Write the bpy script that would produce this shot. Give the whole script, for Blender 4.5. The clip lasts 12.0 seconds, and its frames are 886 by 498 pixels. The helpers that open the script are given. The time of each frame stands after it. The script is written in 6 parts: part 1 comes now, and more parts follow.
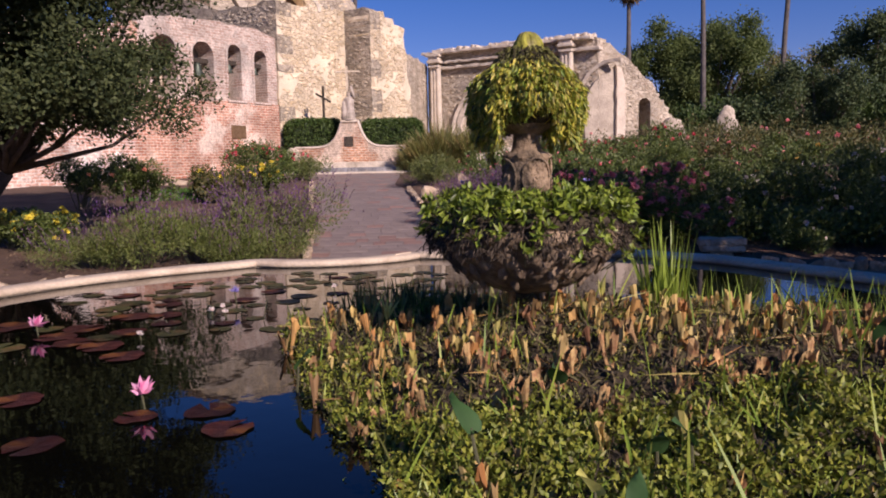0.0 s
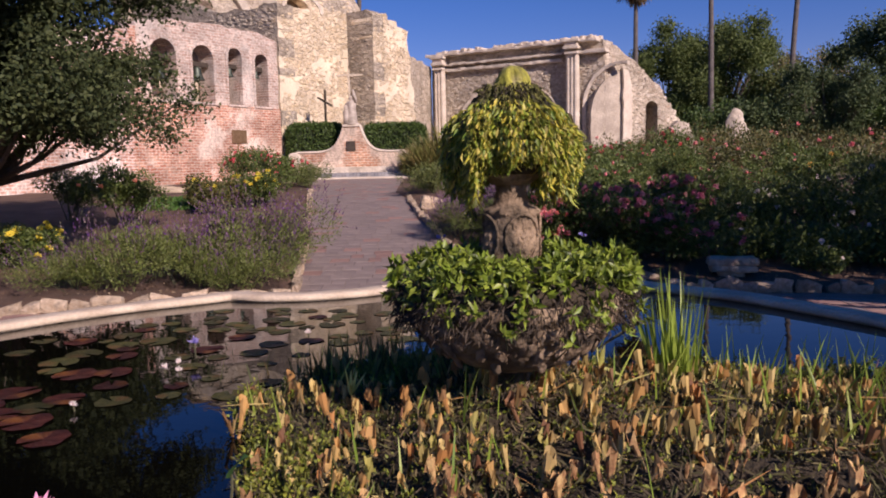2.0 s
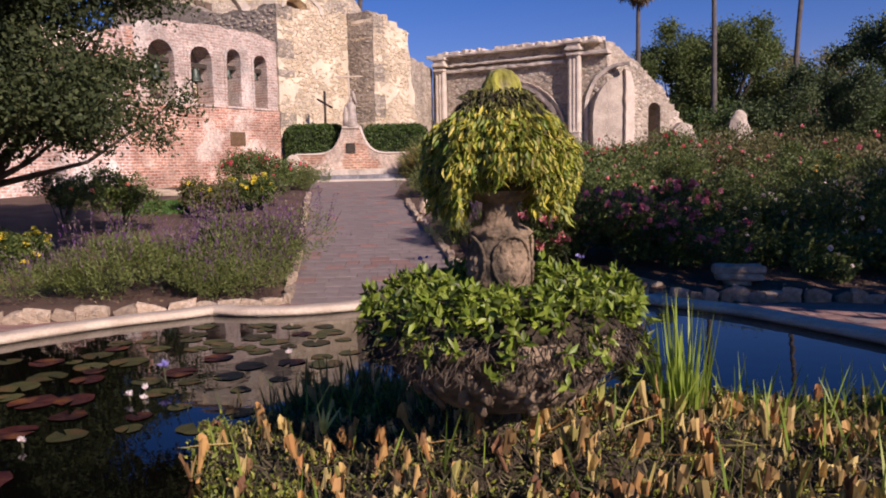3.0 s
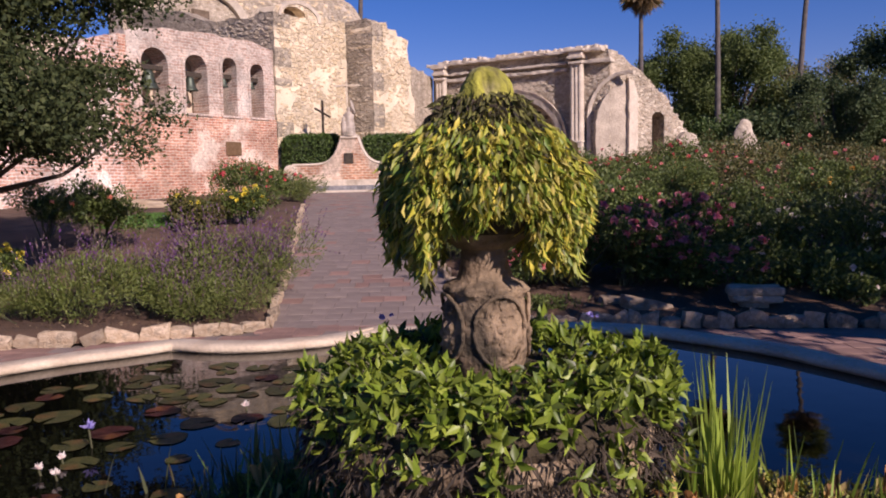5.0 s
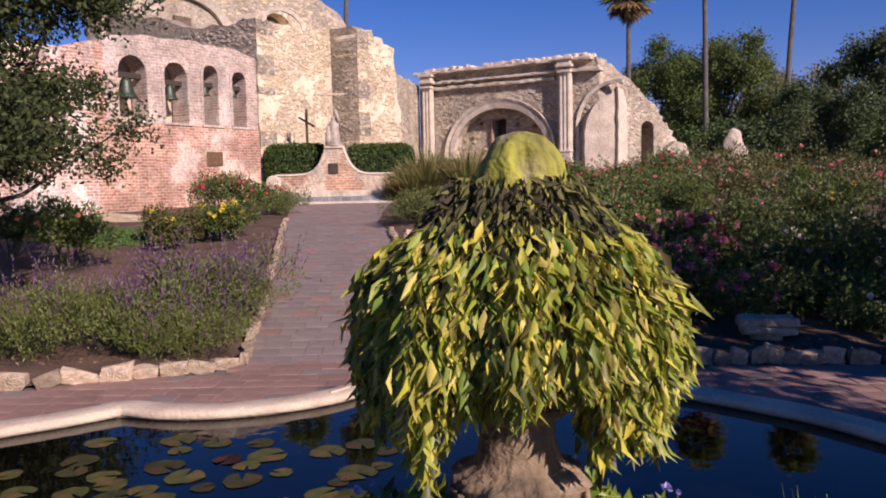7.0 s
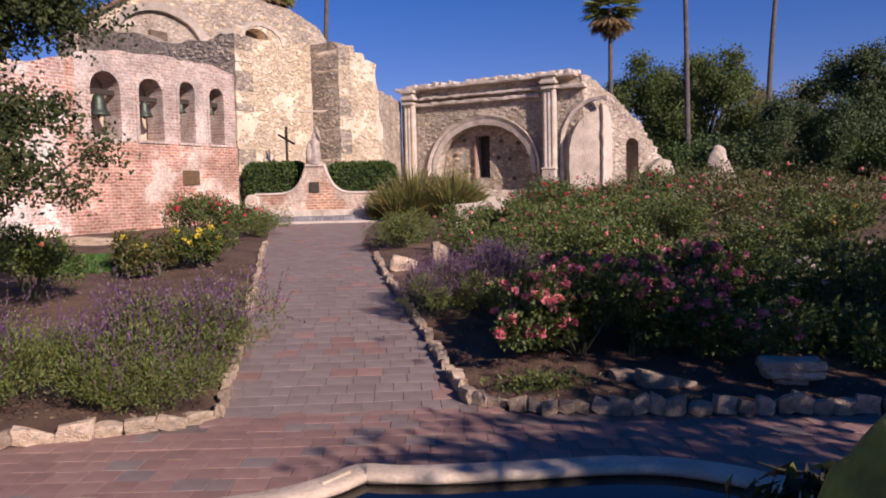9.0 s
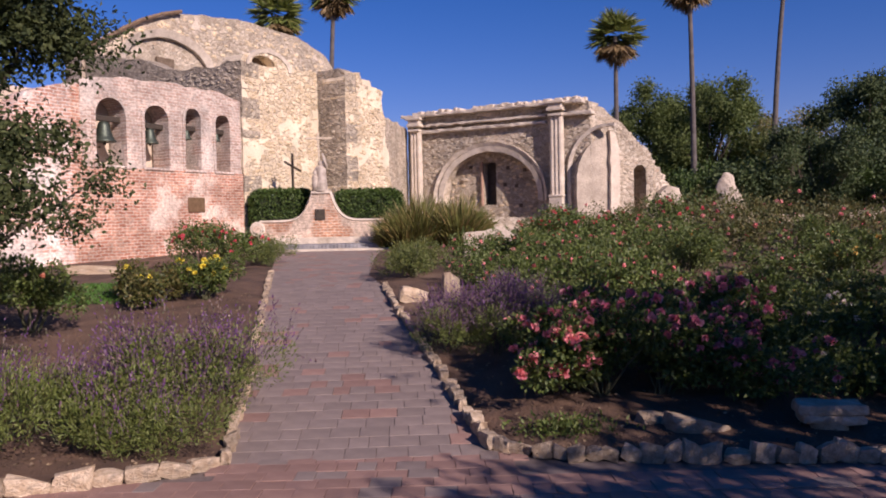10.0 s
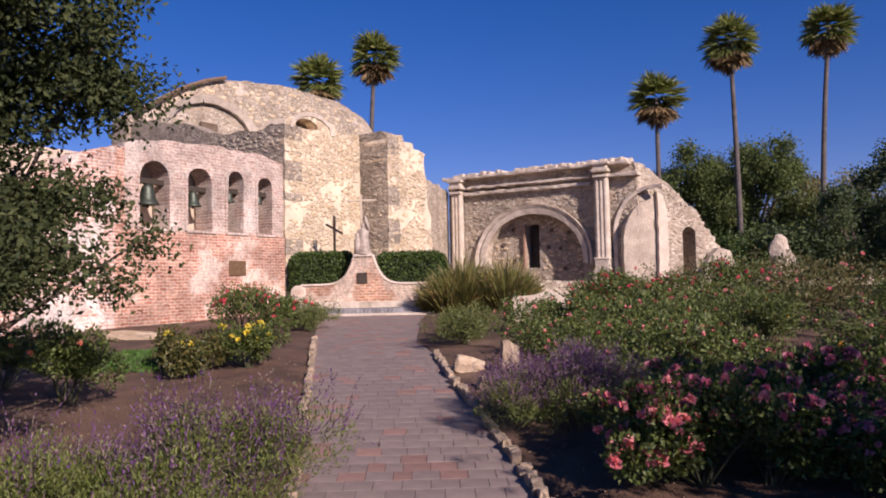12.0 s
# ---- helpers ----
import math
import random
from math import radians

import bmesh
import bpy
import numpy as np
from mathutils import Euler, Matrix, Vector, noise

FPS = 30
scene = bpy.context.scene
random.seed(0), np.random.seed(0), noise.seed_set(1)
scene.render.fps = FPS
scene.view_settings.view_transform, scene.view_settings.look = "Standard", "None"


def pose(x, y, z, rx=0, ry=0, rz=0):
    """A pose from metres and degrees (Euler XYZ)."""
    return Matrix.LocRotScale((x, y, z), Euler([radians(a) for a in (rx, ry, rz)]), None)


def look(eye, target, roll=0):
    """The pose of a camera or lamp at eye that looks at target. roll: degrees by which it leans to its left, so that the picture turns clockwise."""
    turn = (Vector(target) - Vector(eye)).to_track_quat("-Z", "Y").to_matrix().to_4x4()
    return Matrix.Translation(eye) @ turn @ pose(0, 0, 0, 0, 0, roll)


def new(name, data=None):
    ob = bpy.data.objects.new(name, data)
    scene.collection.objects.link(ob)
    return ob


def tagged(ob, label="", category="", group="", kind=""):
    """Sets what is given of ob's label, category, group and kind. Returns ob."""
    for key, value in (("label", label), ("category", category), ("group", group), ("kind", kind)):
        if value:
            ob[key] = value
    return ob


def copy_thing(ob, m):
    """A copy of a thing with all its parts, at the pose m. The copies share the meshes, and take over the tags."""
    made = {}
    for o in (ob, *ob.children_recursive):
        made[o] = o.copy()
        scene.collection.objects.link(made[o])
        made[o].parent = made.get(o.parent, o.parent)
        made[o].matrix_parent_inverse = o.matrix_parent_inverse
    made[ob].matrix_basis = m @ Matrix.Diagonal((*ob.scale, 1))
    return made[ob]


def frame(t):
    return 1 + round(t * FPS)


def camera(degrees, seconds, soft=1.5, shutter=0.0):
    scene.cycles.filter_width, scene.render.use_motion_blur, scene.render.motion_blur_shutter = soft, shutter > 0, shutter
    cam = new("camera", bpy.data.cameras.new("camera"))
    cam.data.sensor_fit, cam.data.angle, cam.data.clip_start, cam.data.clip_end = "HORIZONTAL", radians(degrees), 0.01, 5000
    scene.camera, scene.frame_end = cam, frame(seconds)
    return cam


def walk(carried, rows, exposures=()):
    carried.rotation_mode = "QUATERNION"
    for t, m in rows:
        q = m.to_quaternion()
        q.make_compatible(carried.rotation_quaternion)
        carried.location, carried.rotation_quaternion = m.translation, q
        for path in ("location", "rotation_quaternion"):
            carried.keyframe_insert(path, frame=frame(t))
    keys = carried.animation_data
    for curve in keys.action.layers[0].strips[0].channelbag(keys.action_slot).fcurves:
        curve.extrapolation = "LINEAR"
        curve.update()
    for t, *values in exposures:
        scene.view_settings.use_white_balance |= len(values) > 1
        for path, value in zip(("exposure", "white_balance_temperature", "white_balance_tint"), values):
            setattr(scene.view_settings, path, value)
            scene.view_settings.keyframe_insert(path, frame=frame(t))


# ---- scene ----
cam = camera(59.7, 12.0, 1.9)
PATH = [
    (0, (0.038, -0.455, 1.706), (0.033, 1.533, 1.492), -1.2),
    (0.5, (0.078, -0.308, 1.792), (0.075, 1.68, 1.577), -1.1),
    (1, (0.122, -0.148, 1.862), (0.115, 1.84, 1.647), -1.2),
    (1.5, (0.168, 0.025, 1.921), (0.15, 2.013, 1.707), -1.1),
    (2, (0.216, 0.214, 1.969), (0.194, 2.203, 1.755), -1.2),
    (2.5, (0.264, 0.425, 2.0), (0.238, 2.414, 1.787), -1.2),
    (3, (0.307, 0.618, 2.026), (0.279, 2.606, 1.815), -1.2),
    (5, (0.415, 1.488, 2.098), (0.382, 3.479, 1.91), -1.2),
    (5.5, (0.416, 1.705, 2.154), (0.387, 3.696, 1.974), -1.2),
    (6, (0.406, 1.94, 2.218), (0.381, 3.932, 2.043), -1.1),
    (6.5, (0.389, 2.168, 2.288), (0.374, 4.16, 2.113), -1.2),
    (7, (0.362, 2.396, 2.333), (0.365, 4.389, 2.16), -1.2),
    (8.8, (0.185, 3.258, 2.546), (0.236, 5.252, 2.402), -1.25),
    (9, (0.155, 3.368, 2.572), (0.211, 5.349, 2.435), -1.3),
    (9.5, (0.08, 3.572, 2.628), (0.141, 5.568, 2.516), -1.3),
    (10, (-0.027, 3.853, 2.676), (0.023, 5.851, 2.604), -1.2),
    (10.5, (-0.142, 4.143, 2.708), (-0.112, 6.142, 2.68), -1.1),
    (11, (-0.27, 4.446, 2.704), (-0.265, 6.446, 2.72), -1.2),
    (11.5, (-0.395, 4.743, 2.694), (-0.415, 6.742, 2.748), -1.2),
    (12, (-0.532, 4.971, 2.696), (-0.566, 6.969, 2.79), -1.2),
]
walk(cam, [(t, look(eye, target, roll)) for t, eye, target, roll in PATH], [(0.0, 0.22, 6500, 30), (5.0, 0.25, 6500, 30), (7.0, 0.30, 6500, 30), (9.0, 0.25, 6500, 30), (12.0, 0.31, 6500, 30)])

# ---- world and sun ----
SUN_DIR = Vector((0.54, -0.70, 0.50)).normalized()
world = bpy.data.worlds.new("sky")
scene.world = world
world.use_nodes = True
sky = world.node_tree.nodes.new("ShaderNodeTexSky")
sky.sky_type = "NISHITA"
sky.sun_disc = False
sky.sun_elevation = math.asin(SUN_DIR.z)
sky.sun_rotation = math.atan2(SUN_DIR.x, SUN_DIR.y)
sky.air_density, sky.dust_density, sky.ozone_density = 1.0, 0.0, 4.0
back = world.node_tree.nodes["Background"]
back.inputs["Strength"].default_value = 0.061
vivid = world.node_tree.nodes.new("ShaderNodeHueSaturation")
vivid.inputs["Saturation"].default_value = 1.35
world.node_tree.links.new(sky.outputs[0], vivid.inputs["Color"])
deep = world.node_tree.nodes.new("ShaderNodeMix")
deep.data_type, deep.blend_type = "RGBA", "MULTIPLY"
deep.inputs[0].default_value, deep.inputs[7].default_value = 1.0, (1.05, 0.84, 1.16, 1)
world.node_tree.links.new(vivid.outputs[0], deep.inputs[6])
world.node_tree.links.new(deep.outputs[2], back.inputs["Color"])
sun_data = bpy.data.lights.new("sun", "SUN")
sun_data.energy, sun_data.angle, sun_data.color = 5.0, radians(0.6), (1.0, 0.91, 0.78)
sun = new("sun", sun_data)
sun.matrix_world = look(SUN_DIR * 60, (0, 0, 0))


# ---- materials ----
def mat(name, c1, c2, scale=6.0, rough=0.8, bump=0.4, fine=40.0, c3=None, spot=0.0, vary=0.0, metal=0.0, dist=0.02):
    """A rough surface: two colours in large patches, grain, stains of a third colour, and relief."""
    m = bpy.data.materials.new(name)
    m.use_nodes = True
    nt = m.node_tree
    n, ln = nt.nodes, nt.links.new
    b = n["Principled BSDF"]
    co = n.new("ShaderNodeTexCoord")
    a = n.new("ShaderNodeTexNoise")
    a.inputs["Scale"].default_value, a.inputs["Detail"].default_value = scale, 5
    ln(co.outputs["Object"], a.inputs["Vector"])
    f = n.new("ShaderNodeTexNoise")
    f.inputs["Scale"].default_value, f.inputs["Detail"].default_value = fine, 6
    ln(co.outputs["Object"], f.inputs["Vector"])
    r = n.new("ShaderNodeValToRGB")
    r.color_ramp.elements[0].position, r.color_ramp.elements[0].color = 0.35, (*c1, 1)
    r.color_ramp.elements[1].position, r.color_ramp.elements[1].color = 0.68, (*c2, 1)
    ln(a.outputs["Fac"], r.inputs["Fac"])
    out = r.outputs["Color"]
    if c3:
        v = n.new("ShaderNodeTexNoise")
        v.inputs["Scale"].default_value, v.inputs["Detail"].default_value = scale * 0.37, 8
        ln(co.outputs["Object"], v.inputs["Vector"])
        q = n.new("ShaderNodeValToRGB")
        q.color_ramp.elements[0].position, q.color_ramp.elements[1].position = 0.60 - spot, 0.70 - spot
        ln(v.outputs["Fac"], q.inputs["Fac"])
        x = n.new("ShaderNodeMix")
        x.data_type = "RGBA"
        ln(q.outputs["Color"], x.inputs[0])
        ln(out, x.inputs[6])
        x.inputs[7].default_value = (*c3, 1)
        out = x.outputs[2]
    g = n.new("ShaderNodeMix")
    g.data_type, g.blend_type = "RGBA", "MULTIPLY"
    g.inputs[0].default_value = 0.55
    ln(out, g.inputs[6])
    k = n.new("ShaderNodeMapRange")
    k.inputs[3].default_value, k.inputs[4].default_value = 0.45, 1.45
    ln(f.outputs["Fac"], k.inputs[0])
    ln(k.outputs[0], g.inputs[7])
    out = g.outputs[2]
    if vary:
        oi = n.new("ShaderNodeObjectInfo")
        gi = n.new("ShaderNodeNewGeometry")
        ad = n.new("ShaderNodeMath")
        ad.operation = "ADD"
        ln(oi.outputs["Random"], ad.inputs[0])
        ln(gi.outputs["Random Per Island"], ad.inputs[1])
        fr = n.new("ShaderNodeMath")
        fr.operation = "FRACT"
        ln(ad.outputs[0], fr.inputs[0])
        mr = n.new("ShaderNodeMapRange")
        mr.inputs[3].default_value, mr.inputs[4].default_value = 1 - vary, 1 + vary
        ln(fr.outputs[0], mr.inputs[0])
        hs = n.new("ShaderNodeHueSaturation")
        ln(mr.outputs[0], hs.inputs["Value"])
        ln(out, hs.inputs["Color"])
        out = hs.outputs["Color"]
    ln(out, b.inputs["Base Color"])
    b.inputs["Roughness"].default_value, b.inputs["Metallic"].default_value = rough, metal
    bp = n.new("ShaderNodeBump")
    bp.inputs["Strength"].default_value, bp.inputs["Distance"].default_value = bump, dist
    ln(f.outputs["Fac"], bp.inputs["Height"])
    ln(bp.outputs["Normal"], b.inputs["Normal"])
    return m


def ramp_mat(name, colours, rough=0.55, through_light=0.25, scale=9.0):
    """Leaves and petals: a colour for each piece out of a row of colours, and light that shines through."""
    m = bpy.data.materials.new(name)
    m.use_nodes = True
    nt = m.node_tree
    n, ln = nt.nodes, nt.links.new
    b = n["Principled BSDF"]
    gi = n.new("ShaderNodeNewGeometry")
    r = n.new("ShaderNodeValToRGB")
    e = r.color_ramp.elements
    while len(e) < len(colours):
        e.new(0.5)
    for i, c in enumerate(colours):
        e[i].position, e[i].color = i / max(1, len(colours) - 1), (*c, 1)
    ln(gi.outputs["Random Per Island"], r.inputs["Fac"])
    co = n.new("ShaderNodeTexCoord")
    a = n.new("ShaderNodeTexNoise")
    a.inputs["Scale"].default_value = scale
    ln(co.outputs["Object"], a.inputs["Vector"])
    k = n.new("ShaderNodeMapRange")
    k.inputs[3].default_value, k.inputs[4].default_value = 0.55, 1.45
    ln(a.outputs["Fac"], k.inputs[0])
    hs = n.new("ShaderNodeHueSaturation")
    ln(k.outputs[0], hs.inputs["Value"])
    ln(r.outputs["Color"], hs.inputs["Color"])
    ln(hs.outputs["Color"], b.inputs["Base Color"])
    b.inputs["Roughness"].default_value = rough
    t = n.new("ShaderNodeBsdfTranslucent")
    ln(hs.outputs["Color"], t.inputs["Color"])
    mx = n.new("ShaderNodeMixShader")
    mx.inputs[0].default_value = through_light
    ln(b.outputs[0], mx.inputs[1])
    ln(t.outputs[0], mx.inputs[2])
    ln(mx.outputs[0], n["Material Output"].inputs["Surface"])
    return m


def masonry(name, stones, mortar, size=0.35, rough=0.9, bump=0.8, patch=None, squash=0.65, vary=0.5, plaster=None, cover=0.0):
    """Rubble: stones of mixed colour bedded in mortar, with patches of old plaster."""
    m = bpy.data.materials.new(name)
    m.use_nodes = True
    nt = m.node_tree
    n, ln = nt.nodes, nt.links.new
    b = n["Principled BSDF"]
    co = n.new("ShaderNodeTexCoord")
    mp = n.new("ShaderNodeMapping")
    mp.inputs["Scale"].default_value = (1, 1, 1 / squash)
    wob = n.new("ShaderNodeTexNoise")
    wob.inputs["Scale"].default_value = 1.3 / size
    ad = n.new("ShaderNodeMix")
    ad.data_type = "RGBA"
    ad.blend_type = "LINEAR_LIGHT"
    ad.inputs[0].default_value = size * 0.35
    ln(co.outputs["Object"], wob.inputs["Vector"])
    ln(co.outputs["Object"], ad.inputs[6])
    ln(wob.outputs["Color"], ad.inputs[7])
    ln(ad.outputs[2], mp.inputs["Vector"])
    v = n.new("ShaderNodeTexVoronoi")
    v.inputs["Scale"].default_value = 1 / size
    ln(mp.outputs[0], v.inputs["Vector"])
    e = n.new("ShaderNodeTexVoronoi")
    e.feature = "DISTANCE_TO_EDGE"
    e.inputs["Scale"].default_value = 1 / size
    ln(mp.outputs[0], e.inputs["Vector"])
    sep = n.new("ShaderNodeSeparateColor")
    ln(v.outputs["Color"], sep.inputs[0])
    r = n.new("ShaderNodeValToRGB")
    el = r.color_ramp.elements
    while len(el) < len(stones):
        el.new(0.5)
    for i, c in enumerate(stones):
        el[i].position, el[i].color = i / (len(stones) - 1), (*c, 1)
    ln(sep.outputs[0], r.inputs["Fac"])
    jr = n.new("ShaderNodeValToRGB")
    jr.color_ramp.elements[0].position, jr.color_ramp.elements[1].position = 0.03, 0.13
    ln(e.outputs["Distance"], jr.inputs["Fac"])
    x = n.new("ShaderNodeMix")
    x.data_type = "RGBA"
    ln(jr.outputs["Color"], x.inputs[0])
    x.inputs[6].default_value = (*mortar, 1)
    ln(r.outputs["Color"], x.inputs[7])
    out = x.outputs[2]
    height = jr.outputs["Color"]
    fi = n.new("ShaderNodeTexNoise")
    fi.inputs["Scale"].default_value, fi.inputs["Detail"].default_value = 7 / size, 8
    ln(co.outputs["Object"], fi.inputs["Vector"])
    if plaster:
        pn = n.new("ShaderNodeTexNoise")
        pn.inputs["Scale"].default_value, pn.inputs["Detail"].default_value, pn.inputs["Roughness"].default_value = 0.55, 9, 0.62
        ln(co.outputs["Object"], pn.inputs["Vector"])
        pr = n.new("ShaderNodeValToRGB")
        pr.color_ramp.elements[0].position, pr.color_ramp.elements[1].position = 0.57 - cover, 0.60 - cover
        ln(pn.outputs["Fac"], pr.inputs["Fac"])
        px = n.new("ShaderNodeMix")
        px.data_type = "RGBA"
        ln(pr.outputs["Color"], px.inputs[0])
        ln(out, px.inputs[6])
        px.inputs[7].default_value = (*plaster, 1)
        out = px.outputs[2]
        hx = n.new("ShaderNodeMix")
        hx.data_type = "RGBA"
        ln(pr.outputs["Color"], hx.inputs[0])
        ln(height, hx.inputs[6])
        hx.inputs[7].default_value = (1, 1, 1, 1)
        height = hx.outputs[2]
    big = n.new("ShaderNodeTexNoise")
    big.inputs["Scale"].default_value, big.inputs["Detail"].default_value = 0.6, 6
    ln(co.outputs["Object"], big.inputs["Vector"])
    mu = n.new("ShaderNodeMath")
    mu.operation = "MULTIPLY"
    ln(fi.outputs["Fac"], mu.inputs[0])
    ln(big.outputs["Fac"], mu.inputs[1])
    k = n.new("ShaderNodeMapRange")
    k.inputs[1].default_value, k.inputs[2].default_value = 0.08, 0.45
    k.inputs[3].default_value, k.inputs[4].default_value = 1 - vary, 1 + vary * 0.6
    ln(mu.outputs[0], k.inputs[0])
    hs = n.new("ShaderNodeHueSaturation")
    ln(k.outputs[0], hs.inputs["Value"])
    ln(out, hs.inputs["Color"])
    ln(hs.outputs["Color"], b.inputs["Base Color"])
    b.inputs["Roughness"].default_value = rough
    b1 = n.new("ShaderNodeBump")
    b1.inputs["Strength"].default_value, b1.inputs["Distance"].default_value = bump, 0.06
    ln(height, b1.inputs["Height"])
    b2 = n.new("ShaderNodeBump")
    b2.inputs["Strength"].default_value, b2.inputs["Distance"].default_value = 0.7, 0.04
    ln(fi.outputs["Fac"], b2.inputs["Height"])
    ln(b1.outputs["Normal"], b2.inputs["Normal"])
    ln(b2.outputs["Normal"], b.inputs["Normal"])
    return m


def brickwork(name, c1, c2, mortar, along, plaster=None, cover=0.0, rough=0.9):
    """Thin old bricks in courses along a wall that runs in the direction along, under worn plaster."""
    m = bpy.data.materials.new(name)
    m.use_nodes = True
    nt = m.node_tree
    n, ln = nt.nodes, nt.links.new
    b = n["Principled BSDF"]
    co = n.new("ShaderNodeTexCoord")
    sep = n.new("ShaderNodeSeparateXYZ")
    ln(co.outputs["Object"], sep.inputs[0])
    dot = n.new("ShaderNodeVectorMath")
    dot.operation = "DOT_PRODUCT"
    dot.inputs[1].default_value = (*along, 0)
    ln(co.outputs["Object"], dot.inputs[0])
    cmb = n.new("ShaderNodeCombineXYZ")
    ln(dot.outputs["Value"], cmb.inputs[0])
    ln(sep.outputs[2], cmb.inputs[1])
    wob = n.new("ShaderNodeTexNoise")
    wob.inputs["Scale"].default_value = 2.2
    ln(co.outputs["Object"], wob.inputs["Vector"])
    ad = n.new("ShaderNodeMix")
    ad.data_type, ad.blend_type = "RGBA", "LINEAR_LIGHT"
    ad.inputs[0].default_value = 0.05
    ln(cmb.outputs[0], ad.inputs[6])
    ln(wob.outputs["Color"], ad.inputs[7])
    t = n.new("ShaderNodeTexBrick")
    t.inputs["Scale"].default_value = 1.0
    t.inputs["Brick Width"].default_value, t.inputs["Row Height"].default_value = 0.36, 0.135
    t.inputs["Mortar Size"].default_value, t.inputs["Mortar Smooth"].default_value = 0.022, 0.3
    t.inputs["Color1"].default_value, t.inputs["Color2"].default_value, t.inputs["Mortar"].default_value = (*c1, 1), (*c2, 1), (*mortar, 1)
    ln(ad.outputs[2], t.inputs["Vector"])
    out = t.outputs["Color"]
    pn = n.new("ShaderNodeTexNoise")
    pn.inputs["Scale"].default_value, pn.inputs["Detail"].default_value, pn.inputs["Roughness"].default_value = 0.5, 10, 0.66
    ln(co.outputs["Object"], pn.inputs["Vector"])
    pr = n.new("ShaderNodeValToRGB")
    pr.color_ramp.elements[0].position, pr.color_ramp.elements[1].position = 0.55 - cover, 0.62 - cover
    ln(pn.outputs["Fac"], pr.inputs["Fac"])
    px = n.new("ShaderNodeMix")
    px.data_type = "RGBA"
    ln(pr.outputs["Color"], px.inputs[0])
    ln(out, px.inputs[6])
    px.inputs[7].default_value = (*(plaster or mortar), 1)
    fi = n.new("ShaderNodeTexNoise")
    fi.inputs["Scale"].default_value, fi.inputs["Detail"].default_value = 9, 9
    ln(co.outputs["Object"], fi.inputs["Vector"])
    k = n.new("ShaderNodeMapRange")
    big = n.new("ShaderNodeTexNoise")
    big.inputs["Scale"].default_value, big.inputs["Detail"].default_value = 0.8, 8
    ln(co.outputs["Object"], big.inputs["Vector"])
    mu = n.new("ShaderNodeMath")
    mu.operation = "MULTIPLY"
    ln(fi.outputs["Fac"], mu.inputs[0])
    ln(big.outputs["Fac"], mu.inputs[1])
    k.inputs[1].default_value, k.inputs[2].default_value = 0.10, 0.42
    k.inputs[3].default_value, k.inputs[4].default_value = 0.45, 1.35
    ln(mu.outputs[0], k.inputs[0])
    hs = n.new("ShaderNodeHueSaturation")
    ln(k.outputs[0], hs.inputs["Value"])
    ln(px.outputs[2], hs.inputs["Color"])
    ln(hs.outputs["Color"], b.inputs["Base Color"])
    b.inputs["Roughness"].default_value = rough
    inv = n.new("ShaderNodeMath")
    inv.operation = "SUBTRACT"
    ln(fi.outputs["Fac"], inv.inputs[0])
    ln(t.outputs["Fac"], inv.inputs[1])
    bp = n.new("ShaderNodeBump")
    bp.inputs["Strength"].default_value, bp.inputs["Distance"].default_value = 0.8, 0.04
    ln(inv.outputs[0], bp.inputs["Height"])
    ln(bp.outputs["Normal"], b.inputs["Normal"])
    return m


U, V = Vector((0.541, 0.841, 0)), Vector((0.841, -0.541, 0))  # the church's two axes
RUIN_D = Vector((0.866, -0.5, 0))

M_SOIL = mat("soil", (0.075, 0.042, 0.026), (0.15, 0.085, 0.052), 1.2, 0.95, 0.9, 26, (0.19, 0.12, 0.075), 0.0, dist=0.05)
M_PAVER = mat("paver", (0.195, 0.150, 0.132), (0.25, 0.195, 0.172), 3, 0.85, 0.4, 60, vary=0.10)
M_PAVER_RED = mat("red paver", (0.235, 0.135, 0.108), (0.295, 0.18, 0.145), 3, 0.85, 0.4, 60, vary=0.14)
M_JOINT = mat("joint sand", (0.13, 0.10, 0.09), (0.18, 0.14, 0.125), 9, 0.95, 0.4, 70)
M_STONE = mat("field stone", (0.40, 0.29, 0.19), (0.60, 0.48, 0.35), 3.5, 0.9, 0.9, 17, (0.24, 0.19, 0.14), 0.0, 0.28, dist=0.05)
M_RIM = mat("rim cement", (0.46, 0.36, 0.26), (0.62, 0.51, 0.38), 3.0, 0.8, 0.5, 30, (0.30, 0.24, 0.18), -0.02)
M_POND = mat("pond wall", (0.30, 0.26, 0.21), (0.42, 0.36, 0.29), 3.0, 0.9, 0.5, 24)
M_CARVED = mat("carved stone", (0.13, 0.088, 0.052), (0.36, 0.26, 0.165), 9, 0.9, 1.0, 38, (0.065, 0.050, 0.032), 0.08, dist=0.02)
M_MOSS = mat("moss", (0.13, 0.12, 0.03), (0.44, 0.43, 0.055), 9, 0.95, 1.0, 60, (0.33, 0.27, 0.20), 0.04, dist=0.01)
for node in [q for q in M_MOSS.node_tree.nodes if q.type == "TEX_NOISE" and q.inputs["Scale"].default_value < 30]:
    # the moss runs down the stone in streaks
    run = M_MOSS.node_tree.nodes.new("ShaderNodeMapping")
    run.inputs["Scale"].default_value = (2.2, 2.2, 0.45)
    M_MOSS.node_tree.links.new(node.inputs["Vector"].links[0].from_socket, run.inputs["Vector"])
    M_MOSS.node_tree.links.new(run.outputs[0], node.inputs["Vector"])
M_STATUE = mat("statue", (0.34, 0.28, 0.23), (0.48, 0.41, 0.34), 5, 0.7, 0.3, 50, (0.26, 0.22, 0.17), 0)
